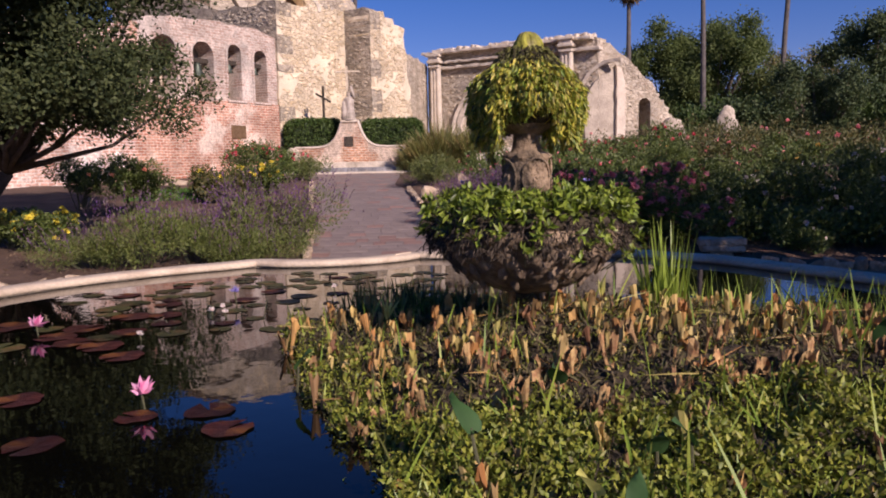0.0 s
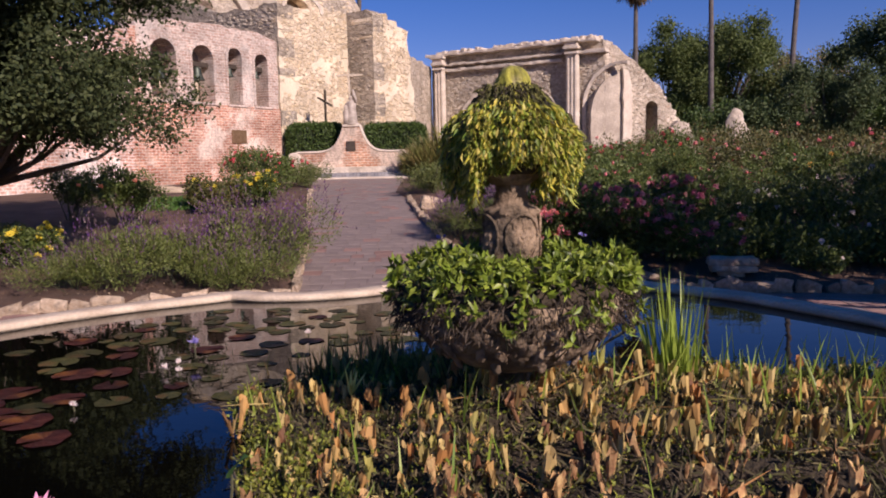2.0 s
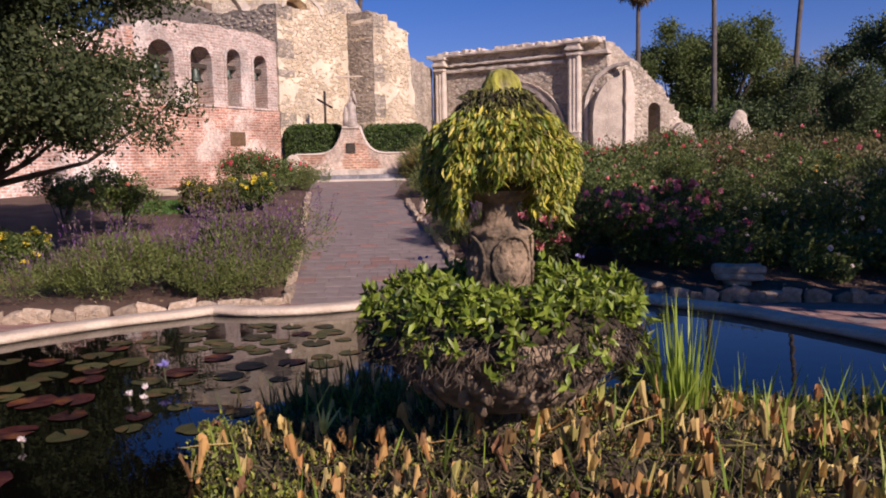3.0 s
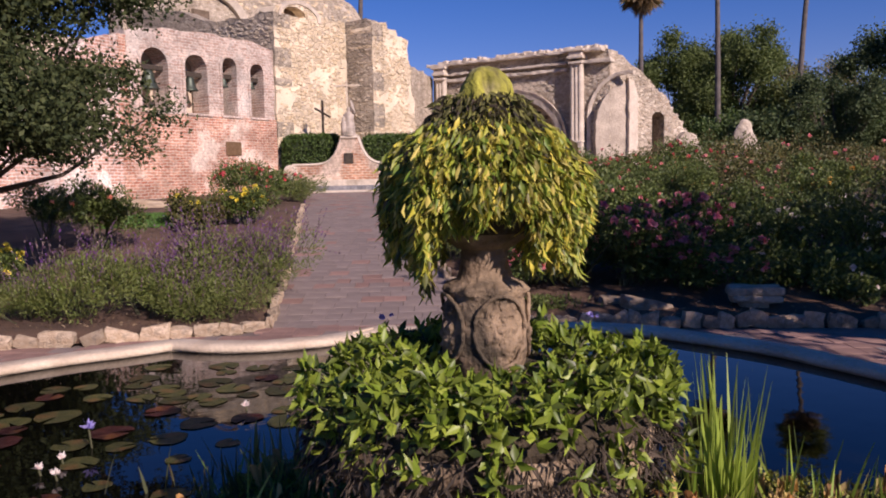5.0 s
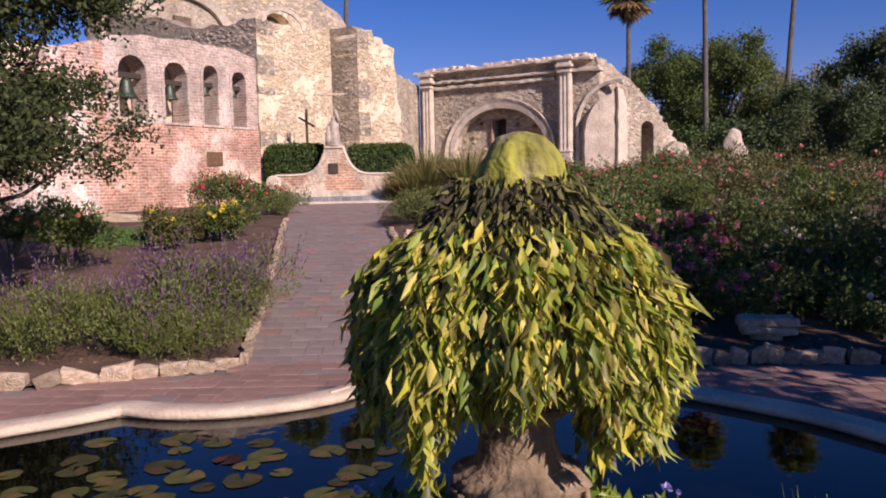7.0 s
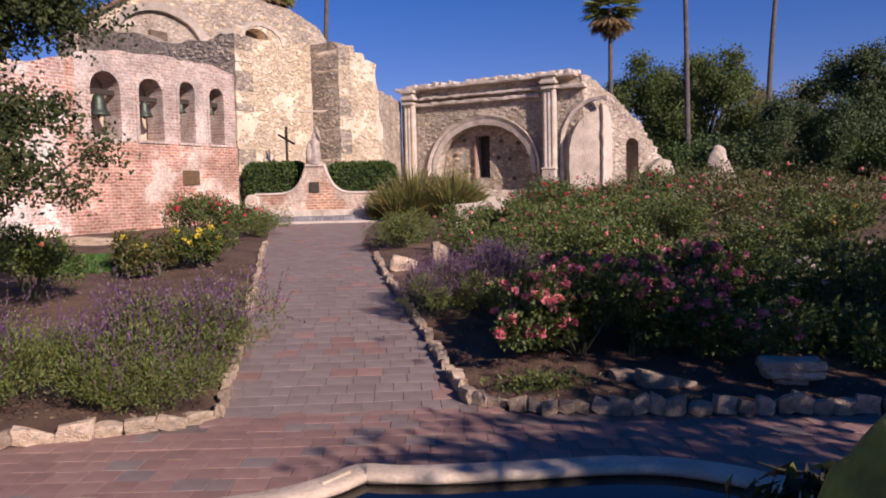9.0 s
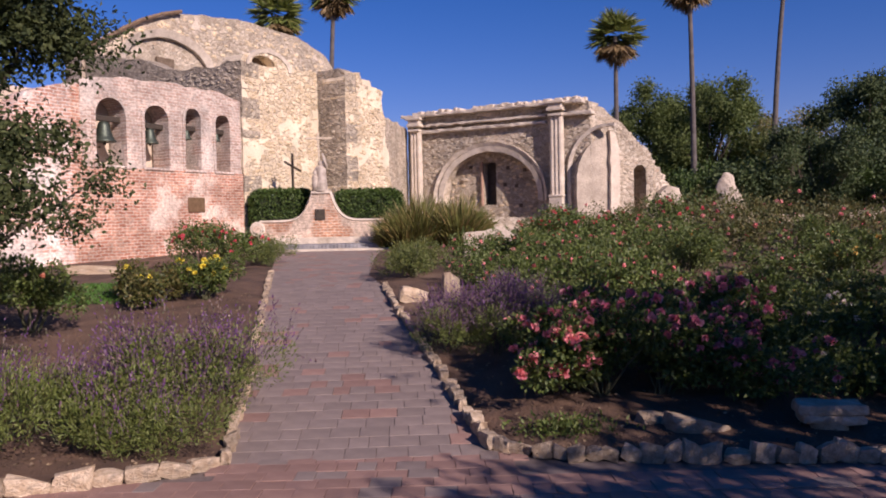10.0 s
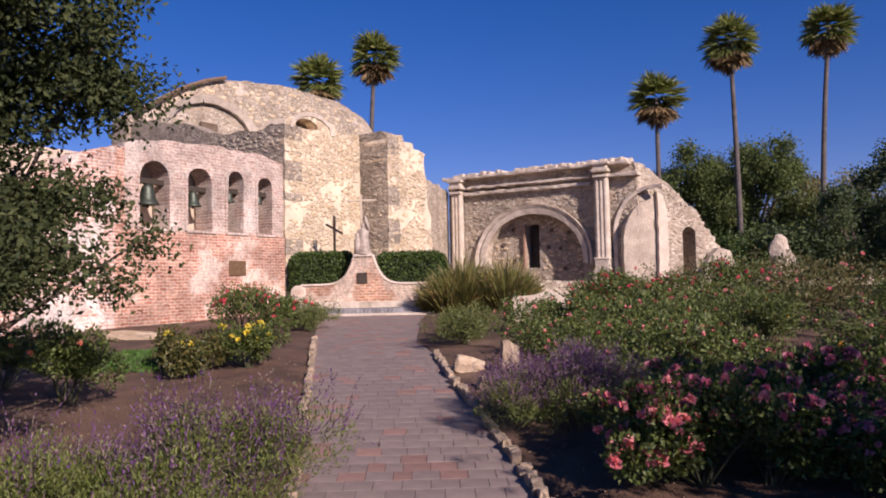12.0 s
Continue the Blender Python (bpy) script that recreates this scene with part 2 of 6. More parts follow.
M_RUBBLE = masonry("rubble", [(0.58, 0.44, 0.27), (0.73, 0.58, 0.39), (0.82, 0.69, 0.49), (0.52, 0.39, 0.24), (0.78, 0.64, 0.45)], (0.76, 0.62, 0.44), 0.30, bump=1.0, plaster=(0.82, 0.68, 0.49), cover=0.05, vary=0.34)
M_RUBBLE_SHADED = masonry("shaded grey rubble", [(0.28, 0.23, 0.17), (0.44, 0.36, 0.27), (0.58, 0.49, 0.37), (0.36, 0.29, 0.21)], (0.44, 0.37, 0.28), 0.30, bump=1.0, plaster=(0.50, 0.42, 0.32), cover=-0.06)
M_RUBBLE_RUIN = masonry("ruin rubble", [(0.38, 0.30, 0.21), (0.58, 0.48, 0.36), (0.70, 0.60, 0.47), (0.46, 0.35, 0.25)], (0.54, 0.45, 0.34), 0.28, bump=1.0, plaster=(0.64, 0.54, 0.43), cover=-0.05)
M_DRESSED = mat("dressed stone", (0.50, 0.42, 0.33), (0.68, 0.59, 0.48), 2.2, 0.85, 0.7, 14, (0.34, 0.28, 0.21), -0.02, dist=0.04)
M_PLASTER = mat("old plaster", (0.56, 0.46, 0.36), (0.70, 0.60, 0.48), 0.9, 0.9, 0.6, 12, (0.42, 0.34, 0.26), -0.02, dist=0.04)
M_BRICK = brickwork("old brick", (0.44, 0.17, 0.10), (0.60, 0.33, 0.22), (0.66, 0.50, 0.40), U[:2], (0.74, 0.58, 0.47), 0.02)
M_BRICK_WHITE = brickwork("limewashed brick", (0.52, 0.26, 0.18), (0.66, 0.42, 0.32), (0.76, 0.64, 0.56), U[:2], (0.82, 0.71, 0.62), 0.06)
M_BRICK_UP = brickwork("worn brick", (0.46, 0.30, 0.23), (0.60, 0.47, 0.39), (0.64, 0.54, 0.46), U[:2], (0.58, 0.49, 0.42), 0.05)
M_BRICK_MON = brickwork("monument brick", (0.44, 0.20, 0.11), (0.55, 0.30, 0.18), (0.62, 0.48, 0.37), (1, 0), (0.68, 0.53, 0.41), 0.11)
M_WORN = mat("worn render", (0.36, 0.30, 0.235), (0.52, 0.44, 0.345), 1.3, 0.95, 0.8, 9, (0.26, 0.21, 0.16), 0.0, dist=0.06)
M_TAN = mat("tan plaster", (0.50, 0.40, 0.30), (0.62, 0.51, 0.39), 1.2, 0.9, 0.5, 16)
M_ROOF = mat("roof edge", (0.13, 0.085, 0.05), (0.21, 0.14, 0.09), 5, 0.9, 0.6, 25)
M_BRONZE = mat("bronze", (0.06, 0.075, 0.06), (0.10, 0.12, 0.09), 8, 0.5, 0.3, 30, metal=0.7)
M_PLAQUE = mat("plaque", (0.20, 0.12, 0.06), (0.27, 0.17, 0.09), 8, 0.5, 0.3, 50, metal=0.5)
M_IRON = mat("dark timber", (0.035, 0.025, 0.018), (0.06, 0.045, 0.03), 8, 0.8, 0.4, 40)
M_PALEWOOD = mat("pale timber", (0.52, 0.42, 0.30), (0.62, 0.52, 0.40), 8, 0.8, 0.4, 40)
M_SHADE = mat("painted deep shade", (0.12, 0.085, 0.055), (0.18, 0.13, 0.09), 3, 0.95, 0.5, 12)
M_BARK = mat("bark", (0.075, 0.055, 0.04), (0.13, 0.10, 0.075), 5, 0.95, 1.0, 22, dist=0.06)
M_PALMBARK = mat("palm bark", (0.085, 0.072, 0.066), (0.14, 0.12, 0.108), 2, 0.95, 0.8, 16, dist=0.05)
M_STEM = mat("stem", (0.05, 0.055, 0.025), (0.09, 0.085, 0.04), 12, 0.8, 0.3, 40)
M_HEDGE_SHADE = mat("hedge inner shade", (0.012, 0.022, 0.006), (0.022, 0.035, 0.01), 4, 0.95, 0.8, 20)

L_OAK = ramp_mat("oak leaf", [(0.024, 0.042, 0.011), (0.052, 0.072, 0.019), (0.092, 0.112, 0.035)], 0.75, 0.35)
L_ROSE = ramp_mat("rose leaf", [(0.034, 0.062, 0.012), (0.082, 0.122, 0.021), (0.14, 0.178, 0.04), (0.066, 0.092, 0.021)])
L_ROSE_DRY = ramp_mat("rose leaf dry", [(0.042, 0.060, 0.014), (0.095, 0.105, 0.027), (0.16, 0.125, 0.038), (0.065, 0.085, 0.019)])
L_SAGE = ramp_mat("sage leaf", [(0.07, 0.105, 0.02), (0.135, 0.175, 0.033), (0.20, 0.23, 0.06), (0.08, 0.095, 0.03)])
F_SAGE = ramp_mat("sage flower", [(0.10, 0.03, 0.16), (0.16, 0.055, 0.20), (0.13, 0.13, 0.05), (0.13, 0.045, 0.13), (0.26, 0.19, 0.15), (0.12, 0.035, 0.14), (0.15, 0.16, 0.06)])
L_HEDGE = ramp_mat("hedge leaf", [(0.03, 0.065, 0.013), (0.065, 0.115, 0.022), (0.10, 0.15, 0.032)])
L_PEPPER = ramp_mat("pepper leaf", [(0.055, 0.090, 0.020), (0.105, 0.145, 0.034), (0.155, 0.195, 0.055)], 0.65, 0.35)
L_CONIFER = ramp_mat("conifer leaf", [(0.030, 0.060, 0.019), (0.055, 0.088, 0.027), (0.09, 0.118, 0.037)], 0.7, 0.25)
L_PALM = ramp_mat("palm leaf", [(0.10, 0.14, 0.035), (0.18, 0.22, 0.05), (0.27, 0.27, 0.08)])
L_PALM_DEAD = ramp_mat("dead palm leaf", [(0.22, 0.15, 0.07), (0.30, 0.21, 0.10), (0.16, 0.11, 0.05)])
L_VINE = ramp_mat("vine leaf", [(0.11, 0.17, 0.024), (0.34, 0.39, 0.038), (0.74, 0.60, 0.085), (0.19, 0.31, 0.036), (0.090, 0.062, 0.028), (0.46, 0.45, 0.060), (0.14, 0.25, 0.033), (0.78, 0.64, 0.15), (0.050, 0.070, 0.018), (0.40, 0.40, 0.05)], 0.5, 0.3, 22)
L_BASIN = ramp_mat("basin leaf", [(0.109, 0.172, 0.015), (0.204, 0.289, 0.030), (0.299, 0.367, 0.045), (0.150, 0.203, 0.026), (0.035, 0.055, 0.014)], 0.45, 0.3)
L_DEADSTEM = ramp_mat("dry root", [(0.022, 0.016, 0.011), (0.042, 0.03, 0.02), (0.075, 0.055, 0.036)], 0.9, 0.0)
L_CRESS = ramp_mat("cress leaf", [(0.10, 0.13, 0.018), (0.20, 0.24, 0.027), (0.31, 0.32, 0.043), (0.085, 0.078, 0.022)])
L_STUB = ramp_mat("cut stalk", [(0.40, 0.17, 0.05), (0.52, 0.31, 0.10), (0.62, 0.48, 0.18), (0.18, 0.075, 0.035), (0.40, 0.36, 0.10)], 0.7, 0.2)
L_LITTER = ramp_mat("marsh litter", [(0.035, 0.026, 0.014), (0.075, 0.055, 0.028), (0.07, 0.075, 0.02), (0.17, 0.125, 0.06)], 0.8, 0.1)
L_BLADE = ramp_mat("reed blade", [(0.16, 0.26, 0.03), (0.26, 0.36, 0.05), (0.38, 0.44, 0.08)], 0.45, 0.35)
L_BROAD = ramp_mat("broad leaf", [(0.022, 0.070, 0.016), (0.042, 0.105, 0.022)], 0.7, 0.2)
L_PAD = mat("lily pad", (0.028, 0.036, 0.011), (0.080, 0.072, 0.018), 1.6, 0.5, 0.5, 7, (0.11, 0.06, 0.02), 0.05, 0.45)
L_PAD_RED = mat("red lily pad", (0.020, 0.006, 0.005), (0.066, 0.017, 0.010), 1.6, 0.5, 0.5, 7, (0.12, 0.045, 0.012), 0.05, 0.45)
for pad in (L_PAD, L_PAD_RED):
    pad.node_tree.nodes["Principled BSDF"].inputs["Specular IOR Level"].default_value = 0.15
L_STRAP = ramp_mat("strap leaf", [(0.085, 0.105, 0.024), (0.16, 0.175, 0.042), (0.25, 0.225, 0.075), (0.12, 0.135, 0.036), (0.38, 0.24, 0.10)])
L_GRASS = ramp_mat("grass blade", [(0.05, 0.13, 0.02), (0.09, 0.20, 0.03)])


def petal(name, *cols):
    return ramp_mat(name, cols, 0.6, 0.3)


F_YELLOW = petal("yellow petal", (0.80, 0.62, 0.03), (0.85, 0.72, 0.10))
F_PINK = petal("pink petal", (0.78, 0.14, 0.20), (0.85, 0.26, 0.28), (0.80, 0.32, 0.30))
F_MAGENTA = petal("magenta petal", (0.62, 0.13, 0.20), (0.70, 0.29, 0.33), (0.52, 0.10, 0.18))
F_RED = petal("red petal", (0.60, 0.02, 0.05), (0.68, 0.05, 0.08), (0.75, 0.18, 0.2))
F_WHITE = petal("white petal", (0.82, 0.80, 0.72), (0.85, 0.70, 0.66))
F_ORANGE = petal("orange petal", (0.85, 0.42, 0.08), (0.85, 0.58, 0.15))
F_CORAL = petal("coral petal", (0.85, 0.20, 0.10), (0.85, 0.38, 0.25))
F_VIOLET = petal("violet petal", (0.25, 0.22, 0.60), (0.42, 0.36, 0.70))
F_LILYPINK = petal("water lily petal", (0.80, 0.20, 0.42), (0.85, 0.42, 0.58))

M_WATER = bpy.data.materials.new("pond water")
M_WATER.use_nodes = True
wn, wl = M_WATER.node_tree.nodes, M_WATER.node_tree.links.new
wb = wn["Principled BSDF"]
wb.inputs["Base Color"].default_value = (0.0022, 0.0022, 0.0016, 1)
wb.inputs["Roughness"].default_value, wb.inputs["IOR"].default_value = 0.015, 1.33
wt = wn.new("ShaderNodeTexNoise")
wt.inputs["Scale"].default_value, wt.inputs["Detail"].default_value = 5.0, 3
wc = wn.new("ShaderNodeTexCoord")
wl(wc.outputs["Object"], wt.inputs["Vector"])
wp = wn.new("ShaderNodeBump")
wp.inputs["Strength"].default_value, wp.inputs["Distance"].default_value = 0.05, 0.02
wl(wt.outputs["Fac"], wp.inputs["Height"])
wl(wp.outputs["Normal"], wb.inputs["Normal"])


# ---- building helpers ----
from mathutils import geometry

rng = np.random.default_rng(7)


def mesh_ob(name, verts, faces, material, parent=None, label="", smooth=False):
    me = bpy.data.meshes.new(name)
    me.from_pydata([tuple(map(float, p)) for p in verts], [], [tuple(map(int, f)) for f in faces])
    me.materials.append(material)
    if smooth:
        me.polygons.foreach_set("use_smooth", [True] * len(me.polygons))
    me.update()
    ob = new(name, me)
    if parent:
        ob.parent = parent
    if label:
        tagged(ob, label)
    return ob


def part(name, bm, material, parent=None, label="", smooth=False):
    me = bpy.data.meshes.new(name)
    bm.normal_update()
    bm.to_mesh(me)
    bm.free()
    me.materials.append(material)
    if smooth:
        me.polygons.foreach_set("use_smooth", [True] * len(me.polygons))
    ob = new(name, me)
    if parent:
        ob.parent = parent
    if label:
        tagged(ob, label)
    return ob


def root(name, m, label, category, group="", kind=""):
    ob = new(name)
    ob.matrix_basis = m
    return tagged(ob, label, category, group, kind)


def ground_z(y):
    return float(np.interp(y, [-50, 12.9, 25, 41, 55, 200], [-0.1, -0.1, 0.95, 1.45, 2.3, 2.6]))


def jit(p, s, amp):
    return noise.noise_vector(Vector(p) * s) * amp


def box_bm(size, at=(0, 0, 0), bevel=0.0, turn=0.0, bm=None):
    bm = bm or bmesh.new()
    m = Matrix.Translation(at) @ Matrix.Rotation(turn, 4, "Z") @ Matrix.Diagonal((*size, 1))
    g = bmesh.ops.create_cube(bm, size=1.0, matrix=m)
    if bevel:
        es = {e for v in g["verts"] for e in v.link_edges}
        bmesh.ops.bevel(bm, geom=list(es), offset=bevel, segments=2, affect="EDGES", profile=0.6)
    return bm


def worn_box(size, at, turn, amp=0.035):
    """A long dressed block whose edges are chipped and uneven."""
    bm = box_bm(size, bevel=0.05)
    long = [e for e in bm.edges if abs(e.verts[0].co.x - e.verts[1].co.x) > size[0] * 0.5]
    bmesh.ops.subdivide_edges(bm, edges=long, cuts=max(2, int(size[0] / 0.28)), use_grid_fill=True)
    shift = Vector(at) * 3
    for v in bm.verts:
        v.co += noise.noise_vector(v.co * 2.6 + shift) * amp + noise.noise_vector(v.co * 7 + shift) * amp * 0.6
    bm.transform(Matrix.Translation(at) @ Matrix.Rotation(turn, 4, "Z"))
    return bm


def lathe(profile, n=32, shape=None):
    """Verts and faces of a turned form; shape(angle, z, r) may change the radius."""
    vs, fs = [], []
    for z, r in profile:
        for i in range(n):
            a = 2 * math.pi * i / n
            q = shape(a, z, r) if shape else r
            vs.append((q * math.cos(a), q * math.sin(a), z))
    for j in range(len(profile) - 1):
        for i in range(n):
            k = (i + 1) % n
            fs.append((j * n + i, j * n + k, (j + 1) * n + k, (j + 1) * n + i))
    fs.append(tuple(reversed(range(n))))
    fs.append(tuple((len(profile) - 1) * n + i for i in range(n)))
    return vs, fs


def tube(pts, radii, n=8):
    vs, fs = [], []
    pts = [Vector(p) for p in pts]
    for i, p in enumerate(pts):
        d = (pts[min(i + 1, len(pts) - 1)] - pts[max(i - 1, 0)]).normalized()
        q = d.to_track_quat("Z", "Y")
        for k in range(n):
            a = 2 * math.pi * k / n
            vs.append(p + q @ Vector((radii[i] * math.cos(a), radii[i] * math.sin(a), 0)))
    for j in range(len(pts) - 1):
        for i in range(n):
            k = (i + 1) % n
            fs.append((j * n + i, j * n + k, (j + 1) * n + k, (j + 1) * n + i))
    fs.append(tuple(reversed(range(n))))
    fs.append(tuple((len(pts) - 1) * n + i for i in range(n)))
    return vs, fs


def joined(pieces):
    vs, fs = [], []
    for v, f in pieces:
        o = len(vs)
        vs += list(v)
        fs += [tuple(i + o for i in q) for q in f]
    return vs, fs


def unit(a):
    return a / np.maximum(1e-9, np.linalg.norm(a, axis=-1, keepdims=True))


def leaf_cloud(name, pts, ways, length, width, material, parent=None, bend=0.25, label="", flat=0.0):
    """Many small leaves, each a folded pointed blade of four triangles, growing from pts along ways."""
    pts, ways = np.asarray(pts, float), unit(np.asarray(ways, float))
    n = len(pts)
    length = np.broadcast_to(length, n)[:, None] * rng.uniform(0.7, 1.3, (n, 1))
    width = np.broadcast_to(width, n)[:, None] * rng.uniform(0.8, 1.2, (n, 1))
    rnd = rng.normal(size=(n, 3))
    if flat:
        rnd = rnd * (1 - flat) + np.array([0, 0, 1.0]) * flat * 3
    side = unit(np.cross(ways, rnd))
    up = np.cross(side, ways)
    base = pts
    mid = pts + ways * length * 0.5 - up * length * bend * 0.25
    tip = pts + ways * length - up * length * bend
    lf = pts + ways * length * 0.45 + side * width * 0.5 + up * width * 0.15
    rt = pts + ways * length * 0.45 - side * width * 0.5 + up * width * 0.15
    vs = np.stack([base, lf, tip, rt, mid], 1).reshape(-1, 3)
    o = (np.arange(n) * 5)[:, None]
    fs = np.concatenate([o + [0, 4, 1], o + [1, 4, 2], o + [0, 3, 4], o + [3, 2, 4]], 0)
    me = bpy.data.meshes.new(name)
    me.vertices.add(len(vs))
    me.vertices.foreach_set("co", vs.ravel())
    me.loops.add(fs.size)
    me.loops.foreach_set("vertex_index", fs.ravel().astype(np.int32))
    me.polygons.add(len(fs))
    me.polygons.foreach_set("loop_start", np.arange(0, fs.size, 3, dtype=np.int32))
    me.materials.append(material)
    me.update(calc_edges=True)
    ob = new(name, me)
    if parent:
        ob.parent = parent
    if label:
        tagged(ob, label)
    return ob


def blades(name, pts, ways, length, width, material, parent=None, droop=0.15, seg=4):
    """Long narrow leaves that taper and bend over."""
    vs, fs = [], []
    for p, w, L, wd in zip(pts, ways, np.broadcast_to(length, len(pts)), np.broadcast_to(width, len(pts))):
        p, w = Vector(p), Vector(w).normalized()
        s = w.cross(Vector(rng.normal(size=3))).normalized()
        b = Vector((w.x, w.y, 0)) * droop * L - Vector((0, 0, 1)) * droop * L * 0.6
        o = len(vs)
        for k in range(seg + 1):
            t = k / seg
            c = p + w * L * t + b * t * t
            q = wd * 0.5 * (1 - t ** 2.2) * (0.6 + 0.4 * min(1, t * 4)) + 0.0006
            vs += [c - s * q, c + s * q]
            if k:
                fs.append((o + 2 * k - 2, o + 2 * k - 1, o + 2 * k + 1, o + 2 * k))
    return mesh_ob(name, vs, fs, material, parent)


def blossoms(name, pts, size, material, parent=None, petals=9):
    """Round double flowers: rings of cupped petals."""
    kinds = []
    for p in pts:
        if len(kinds) < 3:
            P, W = [], []
            for k in range(petals * 2):
                a, e = k * 2.4, -0.15 + 1.6 * k / (petals * 2)
                d = np.array([math.cos(a) * math.cos(e), math.sin(a) * math.cos(e), math.sin(e)])
                P.append(d * size * 0.05)
                W.append(d + rng.normal(0, 0.12, 3))
            ob = leaf_cloud(name, P, W, size * 0.46, size * 0.62, material, parent, bend=-0.35)
            kinds.append(ob.data)
        else:
            ob = new(name, kinds[int(rng.integers(0, 3))])
            ob.parent = parent
        s = rng.uniform(0.75, 1.2)
        ob.matrix_basis = Matrix.Translation(p) @ Matrix.Rotation(rng.uniform(0, 6.28), 4, "Z") @ Matrix.Rotation(rng.uniform(-0.7, 0.7), 4, "X") @ Matrix.Diagonal((s, s, s, 1))


# ---- ground ----
def build_ground():
    xs = np.concatenate([[-700, -200, -80], np.linspace(-40, 45, 60), [80, 200, 700]])
    ys = np.concatenate([[-500, -150, -50, -20], np.linspace(-10, 62, 110), [80, 110, 200, 600, 2500]])
    vs, fs = [], []
    for y in ys:
        for x in xs:
            path = -5.4 - (y - 13) * 0.165 < x < 1.6 - (y - 13) * 0.15 if y > 12.9 else True
            bump_z = 0.0 if y > 60 else 0.05 * noise.noise(Vector((x, y, 0)) * 0.9)
            z = ground_z(y) - 0.07 + (bump_z - 0.02 if not path else -0.02)
            vs.append((x, y, z))
    w = len(xs)
    for j in range(len(ys) - 1):
        for i in range(w - 1):
            fs.append((j * w + i, j * w + i + 1, (j + 1) * w + i + 1, (j + 1) * w + i))
    tagged(mesh_ob("ground", vs, fs, M_SOIL, smooth=True), "bare brown garden soil rising gently to the ruins", "ground", kind="structure")


build_ground()


def soil_bed(name, outline, label):
    """A low raised bed of soil inside its stone border."""
    bm = bmesh.new()
    ring = [Vector((x, y, 0)) for x, y in outline]
    tris = geometry.tessellate_polygon([ring])
    vs = [bm.verts.new(p) for p in ring]
    for t in tris:
        try:
            bm.faces.new([vs[i] for i in t])
        except ValueError:
            pass
    for k in range(5):
        long = [e for e in bm.edges if e.calc_length() > 0.9]
        if not long:
            break
        bmesh.ops.subdivide_edges(bm, edges=long, cuts=1)
        bmesh.ops.triangulate(bm, faces=bm.faces[:])
    for v in bm.verts:
        edge = any(e.is_boundary for e in v.link_edges)
        v.co.z = ground_z(v.co.y) + (0.02 if edge else 0.085 + 0.05 * noise.noise(v.co * 1.7))
    bmesh.ops.recalc_face_normals(bm, faces=bm.faces[:])
    tagged(part(name, bm, M_SOIL, smooth=True), label, "soil bed", kind="structure")


PATH_L = [(-2.42, 12.95), (-2.60, 14.2), (-2.85, 15.9), (-3.37, 19.1), (-3.69, 21.1), (-4.3, 25.0), (-5.02, 29.2), (-6.2, 36.0), (-7.2, 40.2)]
PATH_R = [(0.66, 13.15), (0.45, 14.6), (0.25, 16.2), (-0.10, 18.3), (-0.57, 21.0), (-1.13, 24.8), (-1.75, 28.0), (-2.0, 36.0), (-2.1, 40.2)]


def path_x(rows, y):
    return float(np.interp(y, [p[1] for p in rows], [p[0] for p in rows]))


soil_bed("soil_bed_left", PATH_L + [(-9.0, 41.5), (-15.3, 32.0), (-24, 28), (-24, 10.6), (-7, 11.3), (-4.46, 11.9), (-3.4, 12.25), (-2.71, 12.5)], "brown soil bed beside the brick path")
soil_bed("soil_bed_right", [(0.72, 13.08), (1.5, 12.72), (2.7, 12.5), (3.72, 12.4), (5.0, 12.3), (6.4, 12.0), (9, 11.0), (32, 10.5), (32, 50.0), (12, 50.0), (3, 44.0), (-1.9, 41.0)] + PATH_R[::-1][1:], "brown soil bed planted with rose bushes")

# ---- pond ----
POND = [(-3.9, 6.57), (-3.6, 7.0), (-3.25, 7.4), (-2.8, 7.78), (-2.45, 8.0), (-2.22, 8.17), (-2.08, 8.26), (-1.9, 8.21), (-1.67, 8.15), (-1.35, 8.14), (-1.1, 8.19), (-0.85, 8.28), (-0.6, 8.42), (-0.44, 8.56), (-0.30, 8.72), (-0.12, 8.69), (0.3, 8.65), (0.9, 8.68), (1.4, 8.72), (1.86, 8.66), (2.2, 8.46), (2.45, 8.22), (2.7, 7.98), (2.95, 7.7), (3.15, 7.38), (3.35, 7.02), (3.7, 6.32), (3.95, 5.6), (4.15, 4.4), (4.1, 3.0), (3.7, 1.4), (2.9, -0.2), (1.6, -1.2), (0.2, -1.5), (-1.4, -1.2), (-2.9, -0.3), (-3.9, 1.1), (-4.35, 2.8), (-4.4, 4.4), (-4.2, 5.7)]
POND_Z, WATER_Z = 0.70, 0.625


def offset_ring(ring, d):
    out = []
    n = len(ring)
    for i in range(n):
        a, b = Vector((*ring[i - 1], 0)), Vector((*ring[(i + 1) % n], 0))
        t = (b - a).normalized()
        nrm = Vector((-t.y, t.x, 0))
        out.append((ring[i][0] + nrm.x * d, ring[i][1] + nrm.y * d))
    return out


def smooth_ring(ring, times=1):
    for k in range(times):
        out = []
        for i in range(len(ring)):
            a, b, c, d = (Vector(ring[(i + q) % len(ring)]) for q in (-1, 0, 1, 2))
            out += [tuple(b), tuple((-a + 9 * b + 9 * c - d) / 16)]
        ring = out
    return ring


ring = smooth_ring([(x, y - 0.1 * min(1.0, max(0.0, y - 5.0))) for x, y in POND], 2)


